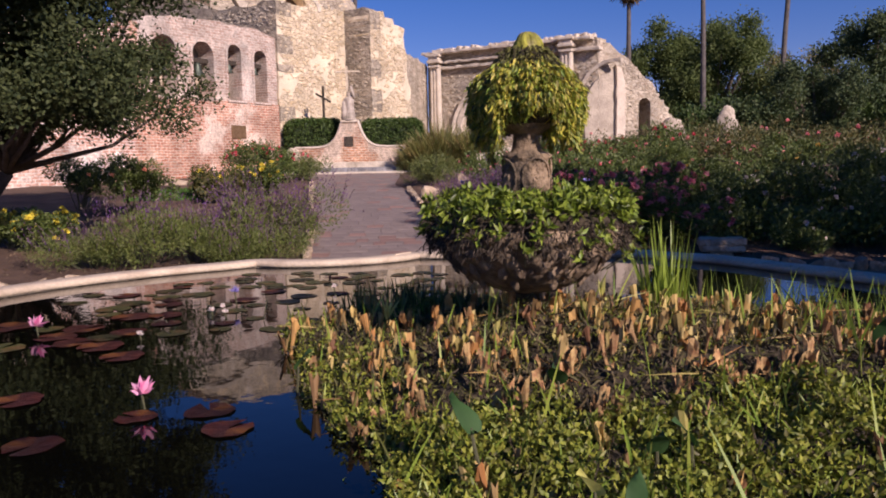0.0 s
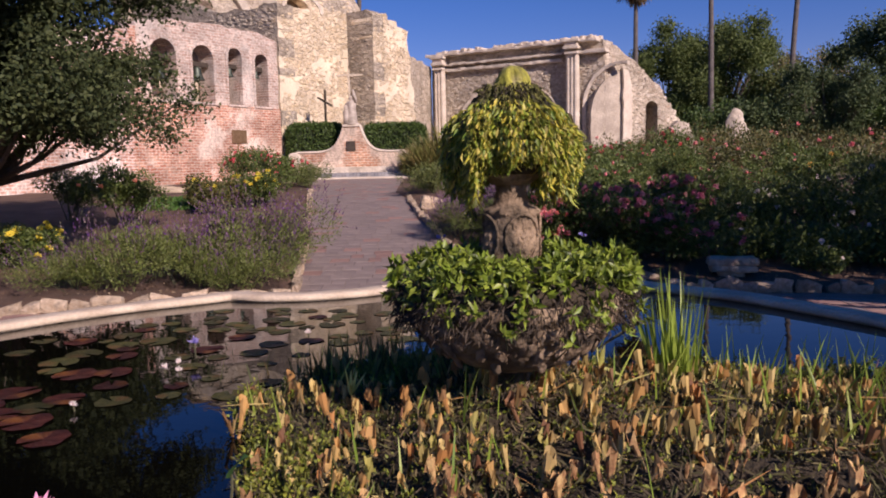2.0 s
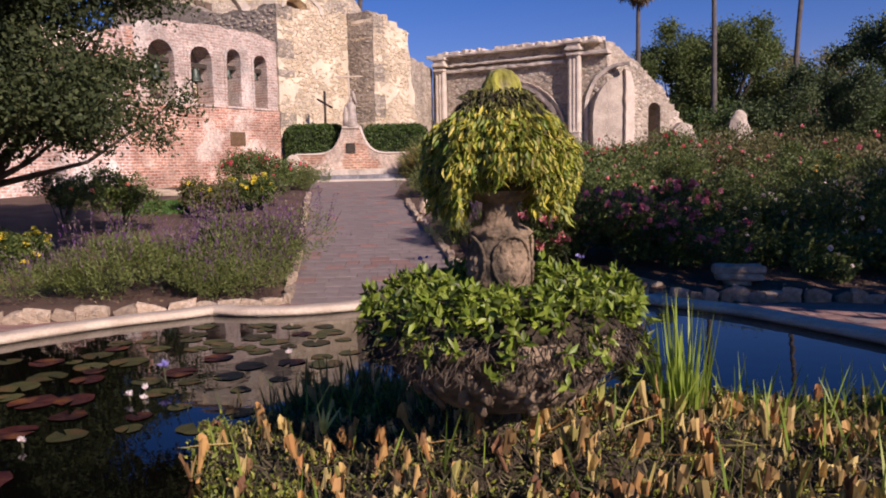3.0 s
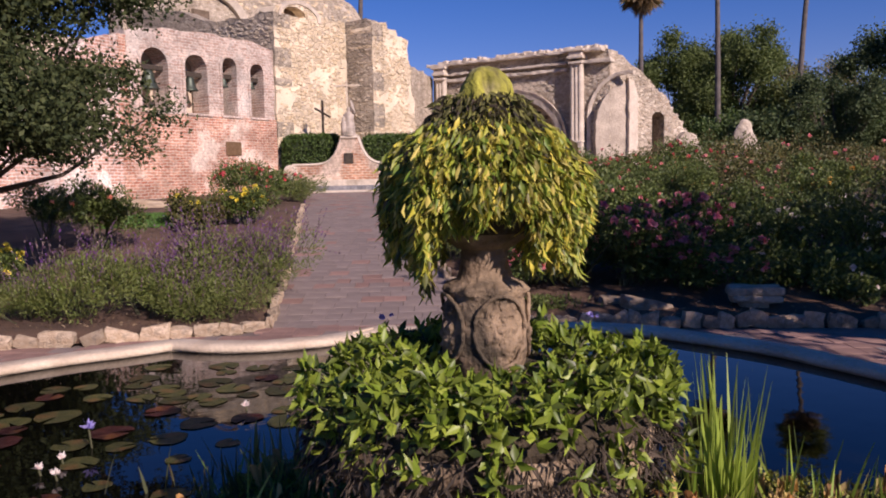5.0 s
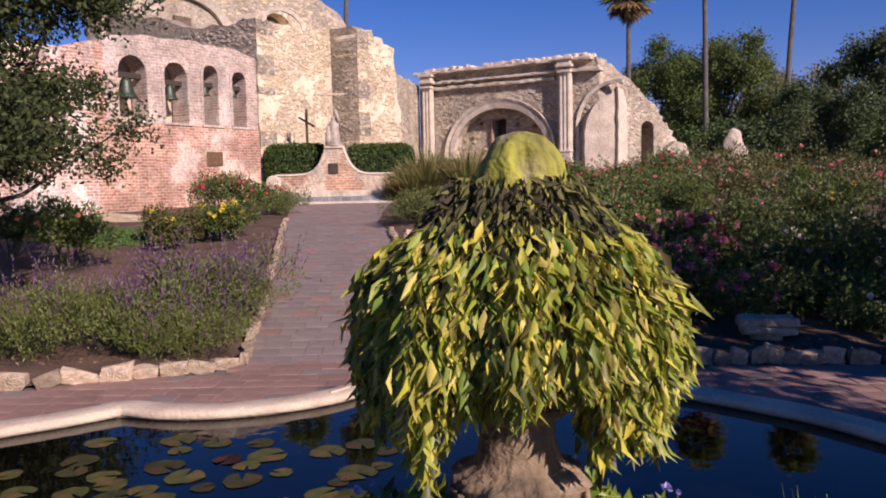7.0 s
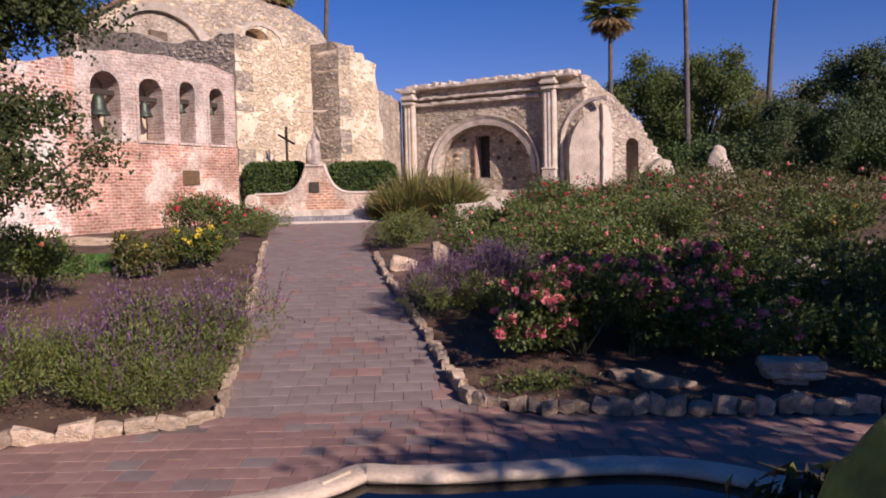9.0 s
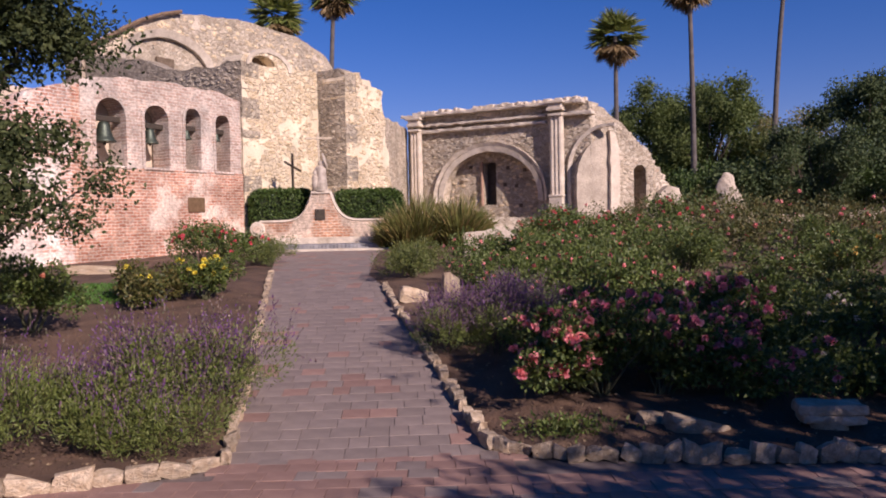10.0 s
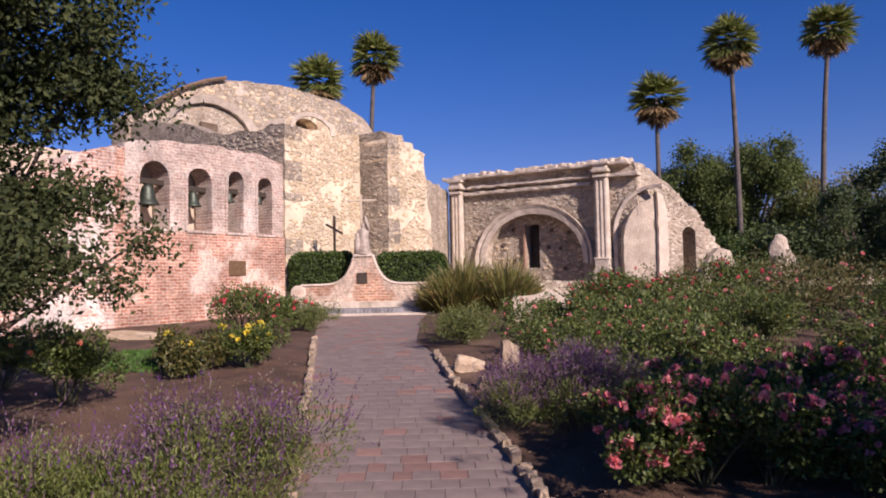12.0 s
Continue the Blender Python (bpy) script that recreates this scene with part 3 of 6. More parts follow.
def build_pond():
    # the kerb: a rounded coping that overhangs the water a little, on a plastered wall
    sec = [(0.11, POND_Z - 0.075), (0.13, POND_Z - 0.05), (0.125, POND_Z - 0.015), (0.09, POND_Z), (-0.07, POND_Z), (-0.105, POND_Z - 0.015), (-0.115, POND_Z - 0.05), (-0.09, POND_Z - 0.075)]
    loops = [offset_ring(ring, d) for d, z in sec]
    n = len(ring)
    pond = root("pond_wall", Matrix(), "raised garden pond with plastered wall and pale rounded coping", "pond", kind="structure")

    def sweep(sec, loops, name, material, closed, label=""):
        vs, fs = [], []
        for (d, z), lp in zip(sec, loops):
            for i, (x, y) in enumerate(lp):
                w = noise.noise(Vector((x, y, z)) * 4) * 0.007
                vs.append((x + w, y + w, z + w * 0.6))
        m = len(sec)
        for j in range(m if closed else m - 1):
            k = (j + 1) % m
            for i in range(n):
                q = (i + 1) % n
                fs.append((j * n + i, j * n + q, k * n + q, k * n + i))
        return mesh_ob(name, vs, fs, material, pond, label, smooth=True)

    sweep(sec, loops, "coping", M_RIM, True, "pale rounded cement coping")
    ws = [(0.06, POND_Z - 0.072), (0.06, 0.1), (-0.09, -0.3), (-0.09, POND_Z - 0.072)]
    sweep(ws, [offset_ring(ring, d) for d, z in ws], "basin_wall", M_POND, True)
    # the joint strap over the coping
    bm = box_bm((0.035, 0.27, 0.09), (-0.455, 8.445, POND_Z - 0.03), 0.012, radians(-38))
    part("coping_joint", bm, M_RIM, pond)
    inner = [Vector((x, y, 0)) for x, y in offset_ring(ring, 0.0)]
    tris = geometry.tessellate_polygon([inner])
    water = mesh_ob("water", [(p.x, p.y, WATER_Z) for p in inner], tris, M_WATER)
    me = water.data
    bm = bmesh.new()
    bm.from_mesh(me)
    bmesh.ops.recalc_face_normals(bm, faces=bm.faces[:])
    for f in bm.faces:
        if f.normal.z < 0:
            f.normal_flip()
    bm.to_mesh(me)
    bm.free()
    tagged(water, "dark still pond water mirroring the ruins and sky", "water", kind="structure")


build_pond()


# ---- masonry ----
def slab(name, at, way, outline, holes, thick, material, parent=None, label="", rough=0.0):
    """An upright slab from its outline in (along, height), with holes; it reaches thick behind its face. way: along the face; the face looks to way turned clockwise."""
    way = Vector(way).normalized()
    back_way = Vector((-way.y, way.x, 0))
    loops = []
    for lp in [outline] + list(holes):
        fine = []
        for i, (s, z) in enumerate(lp):
            s2, z2 = lp[(i + 1) % len(lp)]
            L = math.hypot(s2 - s, z2 - z)
            m = max(1, int(L / 0.45)) if rough and lp is outline else 1
            for k in range(m):
                t = k / m
                ss, zz = s + (s2 - s) * t, z + (z2 - z) * t
                if rough and lp is outline:
                    ss += noise.noise(Vector((ss * 2.3, zz * 2.3, at[0]))) * rough
                    zz += noise.noise(Vector((ss * 2.3, zz * 2.3, at[0] + 9))) * rough
                fine.append(Vector((ss, zz, 0)))
        loops.append(fine)
    tris = geometry.tessellate_polygon(loops)
    flat = [p for lp in loops for p in lp]
    n = len(flat)
    at = Vector(at)
    place = lambda p, d: at + way * p.x + back_way * d + Vector((0, 0, p.y))
    vs = [place(p, 0) for p in flat] + [place(p, thick) for p in flat]
    fs = [tuple(t) for t in tris] + [tuple(i + n for i in reversed(t)) for t in tris]
    o = 0
    for lp in loops:
        m = len(lp)
        for i in range(m):
            a, b = o + i, o + (i + 1) % m
            fs.append((a, b, b + n, a + n))
        o += m
    bm = bmesh.new()
    bv = [bm.verts.new(p) for p in vs]
    for f in fs:
        try:
            bm.faces.new([bv[i] for i in f])
        except ValueError:
            pass
    bmesh.ops.recalc_face_normals(bm, faces=bm.faces[:])
    return part(name, bm, material, parent, label)


def arch(s0, s1, z0, ztop, n=14, flat=1.0):
    """An arched opening's outline."""
    r = (s1 - s0) / 2
    spring = ztop - r * flat
    return [(s0, z0), (s1, z0)] + [((s0 + s1) / 2 + r * math.cos(math.pi * k / n), spring + r * flat * math.sin(math.pi * k / n)) for k in range(n + 1)]


def arch_band(name, at, way, s0, s1, ztop, flat, width, proud, deep, z_foot, material, parent, n=20, label="", broken=0):
    """A moulded band round an arch, down to its feet."""
    r = (s1 - s0) / 2
    c, spring = (s0 + s1) / 2, ztop - r * flat
    inner = [(s1, z_foot)] + [(c + r * math.cos(math.pi * k / n), spring + r * flat * math.sin(math.pi * k / n)) for k in range(n + 1)] + [(s0, z_foot)]
    outer = [(s1 + width, z_foot)] + [(c + (r + width) * math.cos(math.pi * k / n), spring + (r * flat + width) * math.sin(math.pi * k / n)) for k in range(n + 1)] + [(s0 - width, z_foot)]
    inner, outer = inner[broken:], outer[broken:]  # a broken arch keeps its left part alone
    way = Vector(way).normalized()
    back_way = Vector((-way.y, way.x, 0))
    at = Vector(at)
    vs = []
    for lp, d in ((inner, -proud * 0.6), (outer, -proud), (outer, deep), (inner, deep)):
        vs += [at + way * s + back_way * d + Vector((0, 0, z)) for s, z in lp]
    vs = [p + noise.noise_vector(p * 2.1) * 0.045 for p in vs]
    m = len(inner)
    fs = []
    for j in range(4):
        k = (j + 1) % 4
        for i in range(m - 1):
            fs.append((j * m + i, j * m + i + 1, k * m + i + 1, k * m + i))
    for i in (0, m - 1):
        fs.append((i, m + i, 2 * m + i, 3 * m + i))
    ob = mesh_ob(name, vs, fs, material, parent, label)
    return ob


# bell wall: s runs from the tower corner towards the camera's left along -U
BELL_AT = Vector((-8.95, 42.75, 0))


def bell(at, size, bells_group):
    b = root("bell", Matrix.Translation(at), "green-grey bronze bell hanging in an arch", "bell", bells_group)
    prof = [(0, 0.50), (0.03, 0.52), (0.10, 0.46), (0.25, 0.37), (0.5, 0.30), (0.75, 0.26), (0.88, 0.20), (0.95, 0.08)]
    vs, fs = lathe([(z * size, r * size) for z, r in prof], 20)
    body = mesh_ob("bell_body", vs, fs, M_BRONZE, b, smooth=True)
    vs, fs = lathe([(-0.12 * size, 0.05 * size), (-0.05 * size, 0.08 * size), (0.0, 0.04 * size), (0.4 * size, 0.03 * size)], 8)
    mesh_ob("clapper", vs, fs, M_IRON, body)
    ang = math.atan2(U.y, U.x)
    part("headstock", box_bm((size * 1.9, 0.22, 0.24), (0, 0, size * 1.05), 0.03, ang), M_IRON, b)
    return b


def build_bell_wall():
    wall = root("bell_wall", Matrix(), "weathered brick bell wall with four arched openings", "wall", kind="structure")
    L = 16.0
    at = BELL_AT - U * L
    zb, zsill = 0.9, 5.22
    s = lambda d: L - d
    ops = [(0.76, 1.64, 8.05), (2.55, 3.46, 8.15), (4.40, 5.68, 8.08), (6.60, 8.05, 8.12)]
    slab("lower_wall", at, U, [(6.8, zb), (L, zb), (L, zsill), (s(8.75), zsill), (s(8.8), 8.5), (6.8, 8.42)], [], 1.3, M_BRICK, wall, "red brick courses with worn plaster", rough=0.05)
    slab("limewashed_wall", at, U, [(0.0, zb), (6.796, zb), (6.796, 8.42), (6.2, 8.35), (5.0, 7.9), (4.0, 6.6), (2.8, 5.2), (0, 4.6)], [], 1.3, M_BRICK_WHITE, wall, "pinkish brick under worn limewash", rough=0.05)
    holes = [arch(s(b), s(a), zsill + 0.06, zt) for a, b, zt in ops]
    slab("arcade", at + V * -0.08, U, [(s(8.74), zsill + 0.004), (L, zsill + 0.004), (L, 8.78), (s(0.6), 8.98), (s(1.4), 9.12), (s(3.8), 9.15), (s(5.4), 9.1), (s(6.8), 9.03), (s(8.2), 8.85), (s(8.74), 8.7)], holes, 1.1, M_BRICK_UP, wall, "grey weathered arcade of brick and plaster", rough=0.10)
    for a, b, zt in ops:
        arch_band("arch_rim", at + V * -0.08, U, s(b), s(a), zt, 1.0, 0.17, 0.035, 0.25, zsill + 0.08, M_BRICK_UP, wall)
        part("sill", box_bm((b - a + 0.36, 1.25, 0.12), tuple(BELL_AT - U * ((a + b) / 2) - V * 0.55 + Vector((0, 0, zsill + 0.02))), 0.03, math.atan2(U.y, U.x)), M_BRICK_UP, wall)
    p = BELL_AT - U * 3.03 + V * 0.03
    pl = part("plaque", box_bm((0.95, 0.08, 0.68), tuple(p + Vector((0, 0, 3.68))), 0.02, math.atan2(U.y, U.x)), M_PLAQUE, None)
    tagged(pl, "bronze plaque fixed on the brick wall", "plaque")
    for d, size, z in ((7.33, 0.95, 6.3), (5.04, 0.75, 6.4), (3.0, 0.5, 6.75), (1.2, 0.45, 6.8)):
        bell(tuple(BELL_AT - U * d - V * 0.55 + Vector((0, 0, z))), size, "bells in the bell wall")
    # the low brick wall that goes on under the tree
    low = root("garden_wall", Matrix(), "low whitewashed brick garden wall", "wall", kind="structure")
    slab("brick_face", BELL_AT - U * 32 - V * 0.1, U, [(0, 0.4), (15.98, 0.4), (15.98, 3.35), (0, 3.1)], [], 0.7, M_BRICK_WHITE, low, rough=0.06)
    # the wall of the court behind the arches
    court = root("court_wall", Matrix(), "tan plastered court wall seen through the arches", "wall", kind="structure")
    slab("plaster_face", BELL_AT - U * 15 - V * 1.36, U, [(0, 1), (14.5, 1), (14.5, 8.3), (0, 8.3)], [], 0.5, M_TAN, court)


build_bell_wall()


def stones_on(parent, at, way, s0, s1, z0, z1, count, keep=None, size=(0.2, 0.45), material=None):
    """Proud rubble stones on a wall face, sharing a few meshes."""
    kinds = []
    way = Vector(way).normalized()
    ang = math.atan2(way.y, way.x)
    for k in range(6):
        bm = bmesh.new()
        bmesh.ops.create_icosphere(bm, subdivisions=1, radius=0.5)
        for v in bm.verts:
            v.co = Vector((max(-0.4, min(0.4, v.co.x)), v.co.y, max(-0.38, min(0.38, v.co.z)))) + noise.noise_vector(v.co * 2 + Vector((k * 7, 0, 0))) * 0.12
        me = bpy.data.meshes.new("stone")
        bm.to_mesh(me)
        bm.free()
        me.materials.append(material or M_STONE)
        kinds.append(me)
    for i in range(count):
        s, z = rng.uniform(s0, s1), rng.uniform(z0, z1)
        if keep and not keep(s, z):
            continue
        ob = new("stone", kinds[i % 6])
        w = rng.uniform(*size)
        ob.matrix_basis = Matrix.Translation(Vector(at) + way * s + Vector((0, 0, z))) @ Matrix.Rotation(ang, 4, "Z") @ Matrix.Rotation(rng.uniform(-0.25, 0.25), 4, "Y") @ Matrix.Diagonal((w * 1.2, 0.07 + rng.uniform(0, 0.08), w * rng.uniform(0.5, 0.8), 1))
        ob.parent = parent


def build_sanctuary():
    t0 = Vector((-8.92, 42.80, 0))
    ch = root("sanctuary", Matrix(), "ruined sandstone sanctuary with broken rubble walls", "church ruin", kind="structure")
    # bright side wall along U
    front = [(0, 1.0), (5.75, 1.0), (5.75, 11.1), (5.3, 11.15), (4.7, 11.0), (4.0, 11.1), (3.5, 11.3), (2.9, 11.6), (2.3, 11.72), (1.5, 11.65), (0.8, 11.4), (0.3, 11.2), (0, 10.95)]
    niche = [(0.9, 10.85), (2.3, 10.85)] + [(1.6 + 0.85 * math.cos(math.pi * k / 10), 10.95 + 0.42 * math.sin(math.pi * k / 10)) for k in range(11)]
    slab("side_wall", t0, U, front, [niche], 1.4, M_RUBBLE, ch, "pale rubble stone wall", rough=0.10)
    arch_band("niche_arch", t0, U, 0.55, 3.4, 11.55, 0.55, 0.20, 0.10, 0.3, 10.9, M_DRESSED, ch)
    slab("niche_shade", t0 + U * 0.6 - V * 0.7, U, [(0, 10.6), (2.2, 10.6), (2.2, 11.4), (0, 11.4)], [], 0.2, M_SHADE, ch)
    # end wall that runs back behind the bell wall; the grey paints its shade
    end = [(-12.5, 1.0), (-0.004, 1.0), (-0.004, 10.9), (-1.0, 10.95), (-2.0, 10.75), (-3.2, 10.95), (-4.5, 10.85), (-6, 11.3), (-7.5, 11.9), (-9.2, 12.1), (-10.6, 12.5), (-12.5, 12.7)]
    slab("end_wall", t0, V, end, [], 1.2, M_RUBBLE_SHADED, ch, "rubble gable wall, toned grey for its shade", rough=0.14)
    # return of the buttress, along V, painted dark for shade, and its bright front along U
    p640 = Vector((-5.80, 47.63, 0))
    slab("buttress_side", p640, V, [(0.004, 1.0), (1.95, 1.0), (1.95, 11.0), (1.5, 11.2), (0.8, 11.15), (0.004, 11.15)], [], 1.0, M_RUBBLE_SHADED, ch, "shaded rubble flank of a buttress", rough=0.08)
    g = Vector((-4.16, 46.58, 0))
    slab("buttress_front", g + U * 0.02, U, [(0, 1.0), (4.3, 1.0), (4.1, 3.2), (4.35, 4.4), (4.0, 5.6), (4.1, 6.6), (3.7, 7.4), (3.75, 8.6), (3.45, 9.2), (3.5, 10.4), (2.4, 10.5), (2.3, 10.8), (1.5, 10.8), (1.35, 11.1), (0, 11.0)], [], 1.6, M_RUBBLE, ch, "pale broken buttress of rubble", rough=0.16)
    # low wall on to the nave ruin
    slab("link_wall", Vector((-2.5, 50.6, 0)), Vector((1.5, 6.95, 0)), [(0, 1.0), (7.1, 1.0), (7.1, 9.0), (6.0, 9.15), (4.8, 9.1), (3.4, 9.25), (1.6, 9.2), (0, 9.3)], [], 1.0, M_RUBBLE_RUIN, ch, "greyish rubble wall", rough=0.2)
    stones_on(ch, Vector((-2.5, 50.6, 0)), Vector((1.5, 6.95, 0)), 1.0, 6.8, 3.0, 9.0, 110, material=M_GREY_STONE, size=(0.14, 0.4))
    # far side wall with the great arch, seen over the bell wall
    f0 = Vector((-19.62, 49.44, 0))
    far = [(0.00, 6.37), (24.51, 6.37), (23.73, 14.39), (23.06, 15.28), (22.06, 16.34), (18.49, 17.35), (12.37, 17.37), (7.13, 16.68), (4.01, 15.46), (1.34, 13.78), (0.00, 13.05)]
    slab("far_wall", f0, U, far, [], 1.5, M_RUBBLE_RUIN, ch, "pale sandstone wall with a great blind arch", rough=0.10)
    arch_band("great_arch", f0, U, 2.67, 9.36, 14.78, 0.66, 0.46, 0.55, 0.2, 12.16, M_DRESSED, ch, 24, "moulded stone arch")
    part("arch_window", box_bm((1.3, 0.4, 0.9), tuple(f0 + U * 5.79 + V * 0.05 + Vector((0, 0, 13.05))), 0.02, math.atan2(U.y, U.x)), M_SHADE, ch, "dark block painting the shade in a window opening")
    # roof edge over the left half of the arch
    vs, fs = tube([f0 + U * a + V * 0.25 + Vector((0, 0, z)) for a, z in ((0.22, 13.17), (1.34, 13.83), (2.67, 14.73), (4.01, 15.53), (5.57, 16.23), (7.13, 16.73))], [0.14] * 6, 6)
    mesh_ob("roof_edge", vs, fs, M_ROOF, ch)
    stones_on(ch, t0 + V * 0.0, U, 0.2, 5.6, 3.0, 10.7, 280, material=M_RUBBLE_STONE, size=(0.12, 0.36))
    stones_on(ch, g + U * 0.02, U, 0.2, 3.4, 3.0, 10.4, 240, material=M_RUBBLE_STONE, size=(0.12, 0.36))
    stones_on(ch, p640, V, 0.2, 1.8, 3.0, 10.6, 110, material=M_GREY_STONE, size=(0.12, 0.34))
    stones_on(ch, f0, U, 3.0, 22.5, 13.4, 17.2, 320, keep=lambda q, z: z < float(np.interp(q, [3, 7, 12, 18.5, 22.5], [14.6, 16.4, 17.1, 17.1, 15.6])) and ((q - 6.0) / 3.9) ** 2 + ((z - 12.2) / 3.1) ** 2 > 1, material=M_RUBBLE_STONE, size=(0.2, 0.5))
    stones_on(ch, t0, V, -8.0, -0.2, 9.0, 10.7, 170, material=M_GREY_STONE, size=(0.14, 0.38))


M_JAMB = mat("brick jamb", (0.34, 0.20, 0.14), (0.44, 0.29, 0.21), 6, 0.9, 0.6, 30)
M_RUBBLE_STONE = mat("rubble stone", (0.66, 0.51, 0.32), (0.80, 0.66, 0.46), 2.5, 0.9, 0.9, 12, (0.52, 0.38, 0.23), -0.02, 0.16, dist=0.05)
M_GREY_STONE = mat("shaded grey rubble stone", (0.40, 0.33, 0.25), (0.60, 0.51, 0.39), 2.5, 0.9, 0.9, 12, vary=0.22, dist=0.05)
build_sanctuary()


def column(at, z0, z1, ang, r, parent):
    """A pier with a moulded base, a fluted shaft and a capital."""
    h = z1 - z0
    c = root("pilaster", Matrix.Translation((at[0], at[1], z0)) @ Matrix.Rotation(ang, 4, "Z"), "", "")
    c.parent = parent
    for w, hh, z in ((2.5, 0.55, 0.0), (2.2, 0.22, 0.55), (2.35, 0.16, 0.77), (2.0, 0.5, 0.93), (2.2, 0.14, 1.43)):
        part("base_block", box_bm((w * r, w * r * 0.85, hh), (0, 0, z + hh / 2), 0.05), M_DRESSED, c)
    for k in (-1, 0, 1):
        vs, fs = lathe([(1.5, 0.62 * r), (h - 0.9, 0.56 * r)], 12)
        mesh_ob("shaft", [(x * 0.75 + k * r * 0.58, y, z) for x, y, z in vs], fs, M_DRESSED, c, smooth=False)
    for w, hh, z in ((2.1, 0.16, h - 0.95), (2.4, 0.2, h - 0.62), (2.0, 0.24, h - 0.42), (2.7, 0.18, h - 0.18)):
        part("capital_block", box_bm((w * r, w * r * 0.85, hh), (0, 0, z + hh / 2), 0.05), M_DRESSED, c)


def build_ruin():
    a, b = Vector((-0.95, 57.46, 0)), Vector((8.5, 52.0, 0))
    d = RUIN_D
    ang = math.atan2(d.y, d.x)
    nv = root("nave_ruin", Matrix(), "ruined nave wall with arched chapel and pilasters", "church ruin", kind="structure")
    L = 13.0
    zb = 1.6
    hole = arch(2.75, 9.55, 2.2, 7.15, 24, 0.86)
    top = [(0, zb), (L, zb), (L, 9.55), (L - 0.2, 9.9), (0.1, 9.8), (0, 9.3)]
    face = slab("wall_face", a, d, top, [hole], 0.8, M_RUBBLE_RUIN, nv, "pale rubble wall", rough=0.08)
    arch_band("chapel_arch", a, d, 2.75, 9.55, 7.15, 0.86, 0.36, 0.16, 0.5, 3.9, M_DRESSED, nv, 26, "moulded sandstone arch")
    arch_band("chapel_arch_outer", a, d, 2.3, 10.0, 7.52, 0.86, 0.22, 0.26, 0.2, 3.9, M_DRESSED, nv, 26)
    # chapel niche: back wall with a doorway and windows
    door = arch(5.3, 6.25, 3.7, 6.55, 8, 0.3)
    rear = slab("chapel_back", a + Vector((-d.y, d.x, 0)) * 0.85, d, [(0.5, zb), (13, zb), (13, 8.5), (0.5, 8.5)], [door], 0.7, M_RUBBLE_RUIN, nv, "rubble chapel wall")
    slab("doorway_shade", a + Vector((-d.y, d.x, 0)) * 1.9, d, [(4.4, zb), (7.2, zb), (7.2, 7), (4.4, 7)], [], 0.3, M_SHADE, nv)
    # cornice in layers
    for z, proud, h in ((8.62, 0.16, 0.22), (9.05, 0.26, 0.16), (9.72, 0.42, 0.20)):
        for s0, s1 in ((0.3, 10.2),) if z < 9.5 else ((-0.2, 12.7),):
            part("cornice", worn_box((s1 - s0, 0.5 + proud, h), tuple(a + d * ((s0 + s1) / 2) + Vector((d.y, -d.x, 0)) * (proud / 2 - 0.1) + Vector((0, 0, z + h / 2))), ang, 0.06), M_DRESSED, nv)
    part("cornice", worn_box((2.4, 0.75, 0.2), tuple(a + d * 12.0 + Vector((d.y, -d.x, 0)) * 0.1 + Vector((0, 0, 9.1))), ang, 0.06), M_DRESSED, nv)
    # broken stones along the top
    for k in range(90):
        s = rng.uniform(0, 12.6)
        w = rng.uniform(0.18, 0.55)
        bm = box_bm((w, rng.uniform(0.4, 0.9), rng.uniform(0.15, 0.34)), tuple(a + d * s + Vector((-d.y, d.x, 0)) * rng.uniform(-0.1, 0.7) + Vector((0, 0, 10.02))), 0.05, ang + rng.uniform(-0.2, 0.2))
        part("coping_stone", bm, M_DRESSED, nv)
    out = Vector((d.y, -d.x, 0))
    column(tuple(a + d * 0.85 + out * 0.35), 2.0, 9.72, ang, 0.42, nv)
    column(tuple(a + d * 10.95 + out * 0.35), 2.6, 9.95, ang, 0.44, nv)
    # the second bay with a plastered blind arch
    arch_band("blind_arch", a, d, 11.75, 16.5, 8.2, 1.1, 0.2, 0.14, 0.3, 3.0, M_DRESSED, nv, 20, broken=10)
    wing = Vector((10.35, 51.0, 0))
    wd = Vector((1, 0.3, 0)).normalized()
    niche = arch(2.95, 3.85, 2.9, 5.95, 10)
    prof = [(-0.1, zb), (7.6, zb), (7.3, 2.6), (6.5, 3.1), (6.1, 3.7), (5.85, 4.4), (5.4, 4.7), (5.1, 5.4), (4.5, 6.0), (4.0, 6.9), (3.4, 7.3), (2.7, 8.0), (2.1, 8.6), (1.4, 8.9), (0.8, 9.5), (-0.1, 9.8)]
    broke = slab("broken_wall", wing, wd, prof, [niche], 1.4, M_RUBBLE_RUIN, nv, "stepped broken rubble wall", rough=0.16)
    slab("niche_shade", wing + Vector((-wd.y, wd.x, 0)) * 1.42, wd, [(2.4, 2.0), (4.4, 2.0), (4.4, 6.4), (2.4, 6.4)], [], 0.3, M_SHADE, nv)
    slab("plaster_panel", wing + wd * -0.95 + Vector((wd.y, -wd.x, 0)) * 0.02, wd, [(-0.05, 2.4), (2.1, 2.4), (2.1, 7.9), (1.3, 7.6), (0.6, 6.9), (0.1, 6.0), (-0.05, 5.2)], [], 0.3, M_WORN, nv, "smooth pale plaster", rough=0.07)
    slab("jamb", wing + wd * 1.15 + Vector((wd.y, -wd.x, 0)) * 0.30, wd, [(-0.0, 2.4), (0.62, 2.4), (0.66, 4.6), (0.58, 6.9), (0.34, 7.75), (0.0, 8.0)], [], 0.5, M_PLASTER, nv, "plastered jamb, made paler for the sun on its edge", rough=0.09)
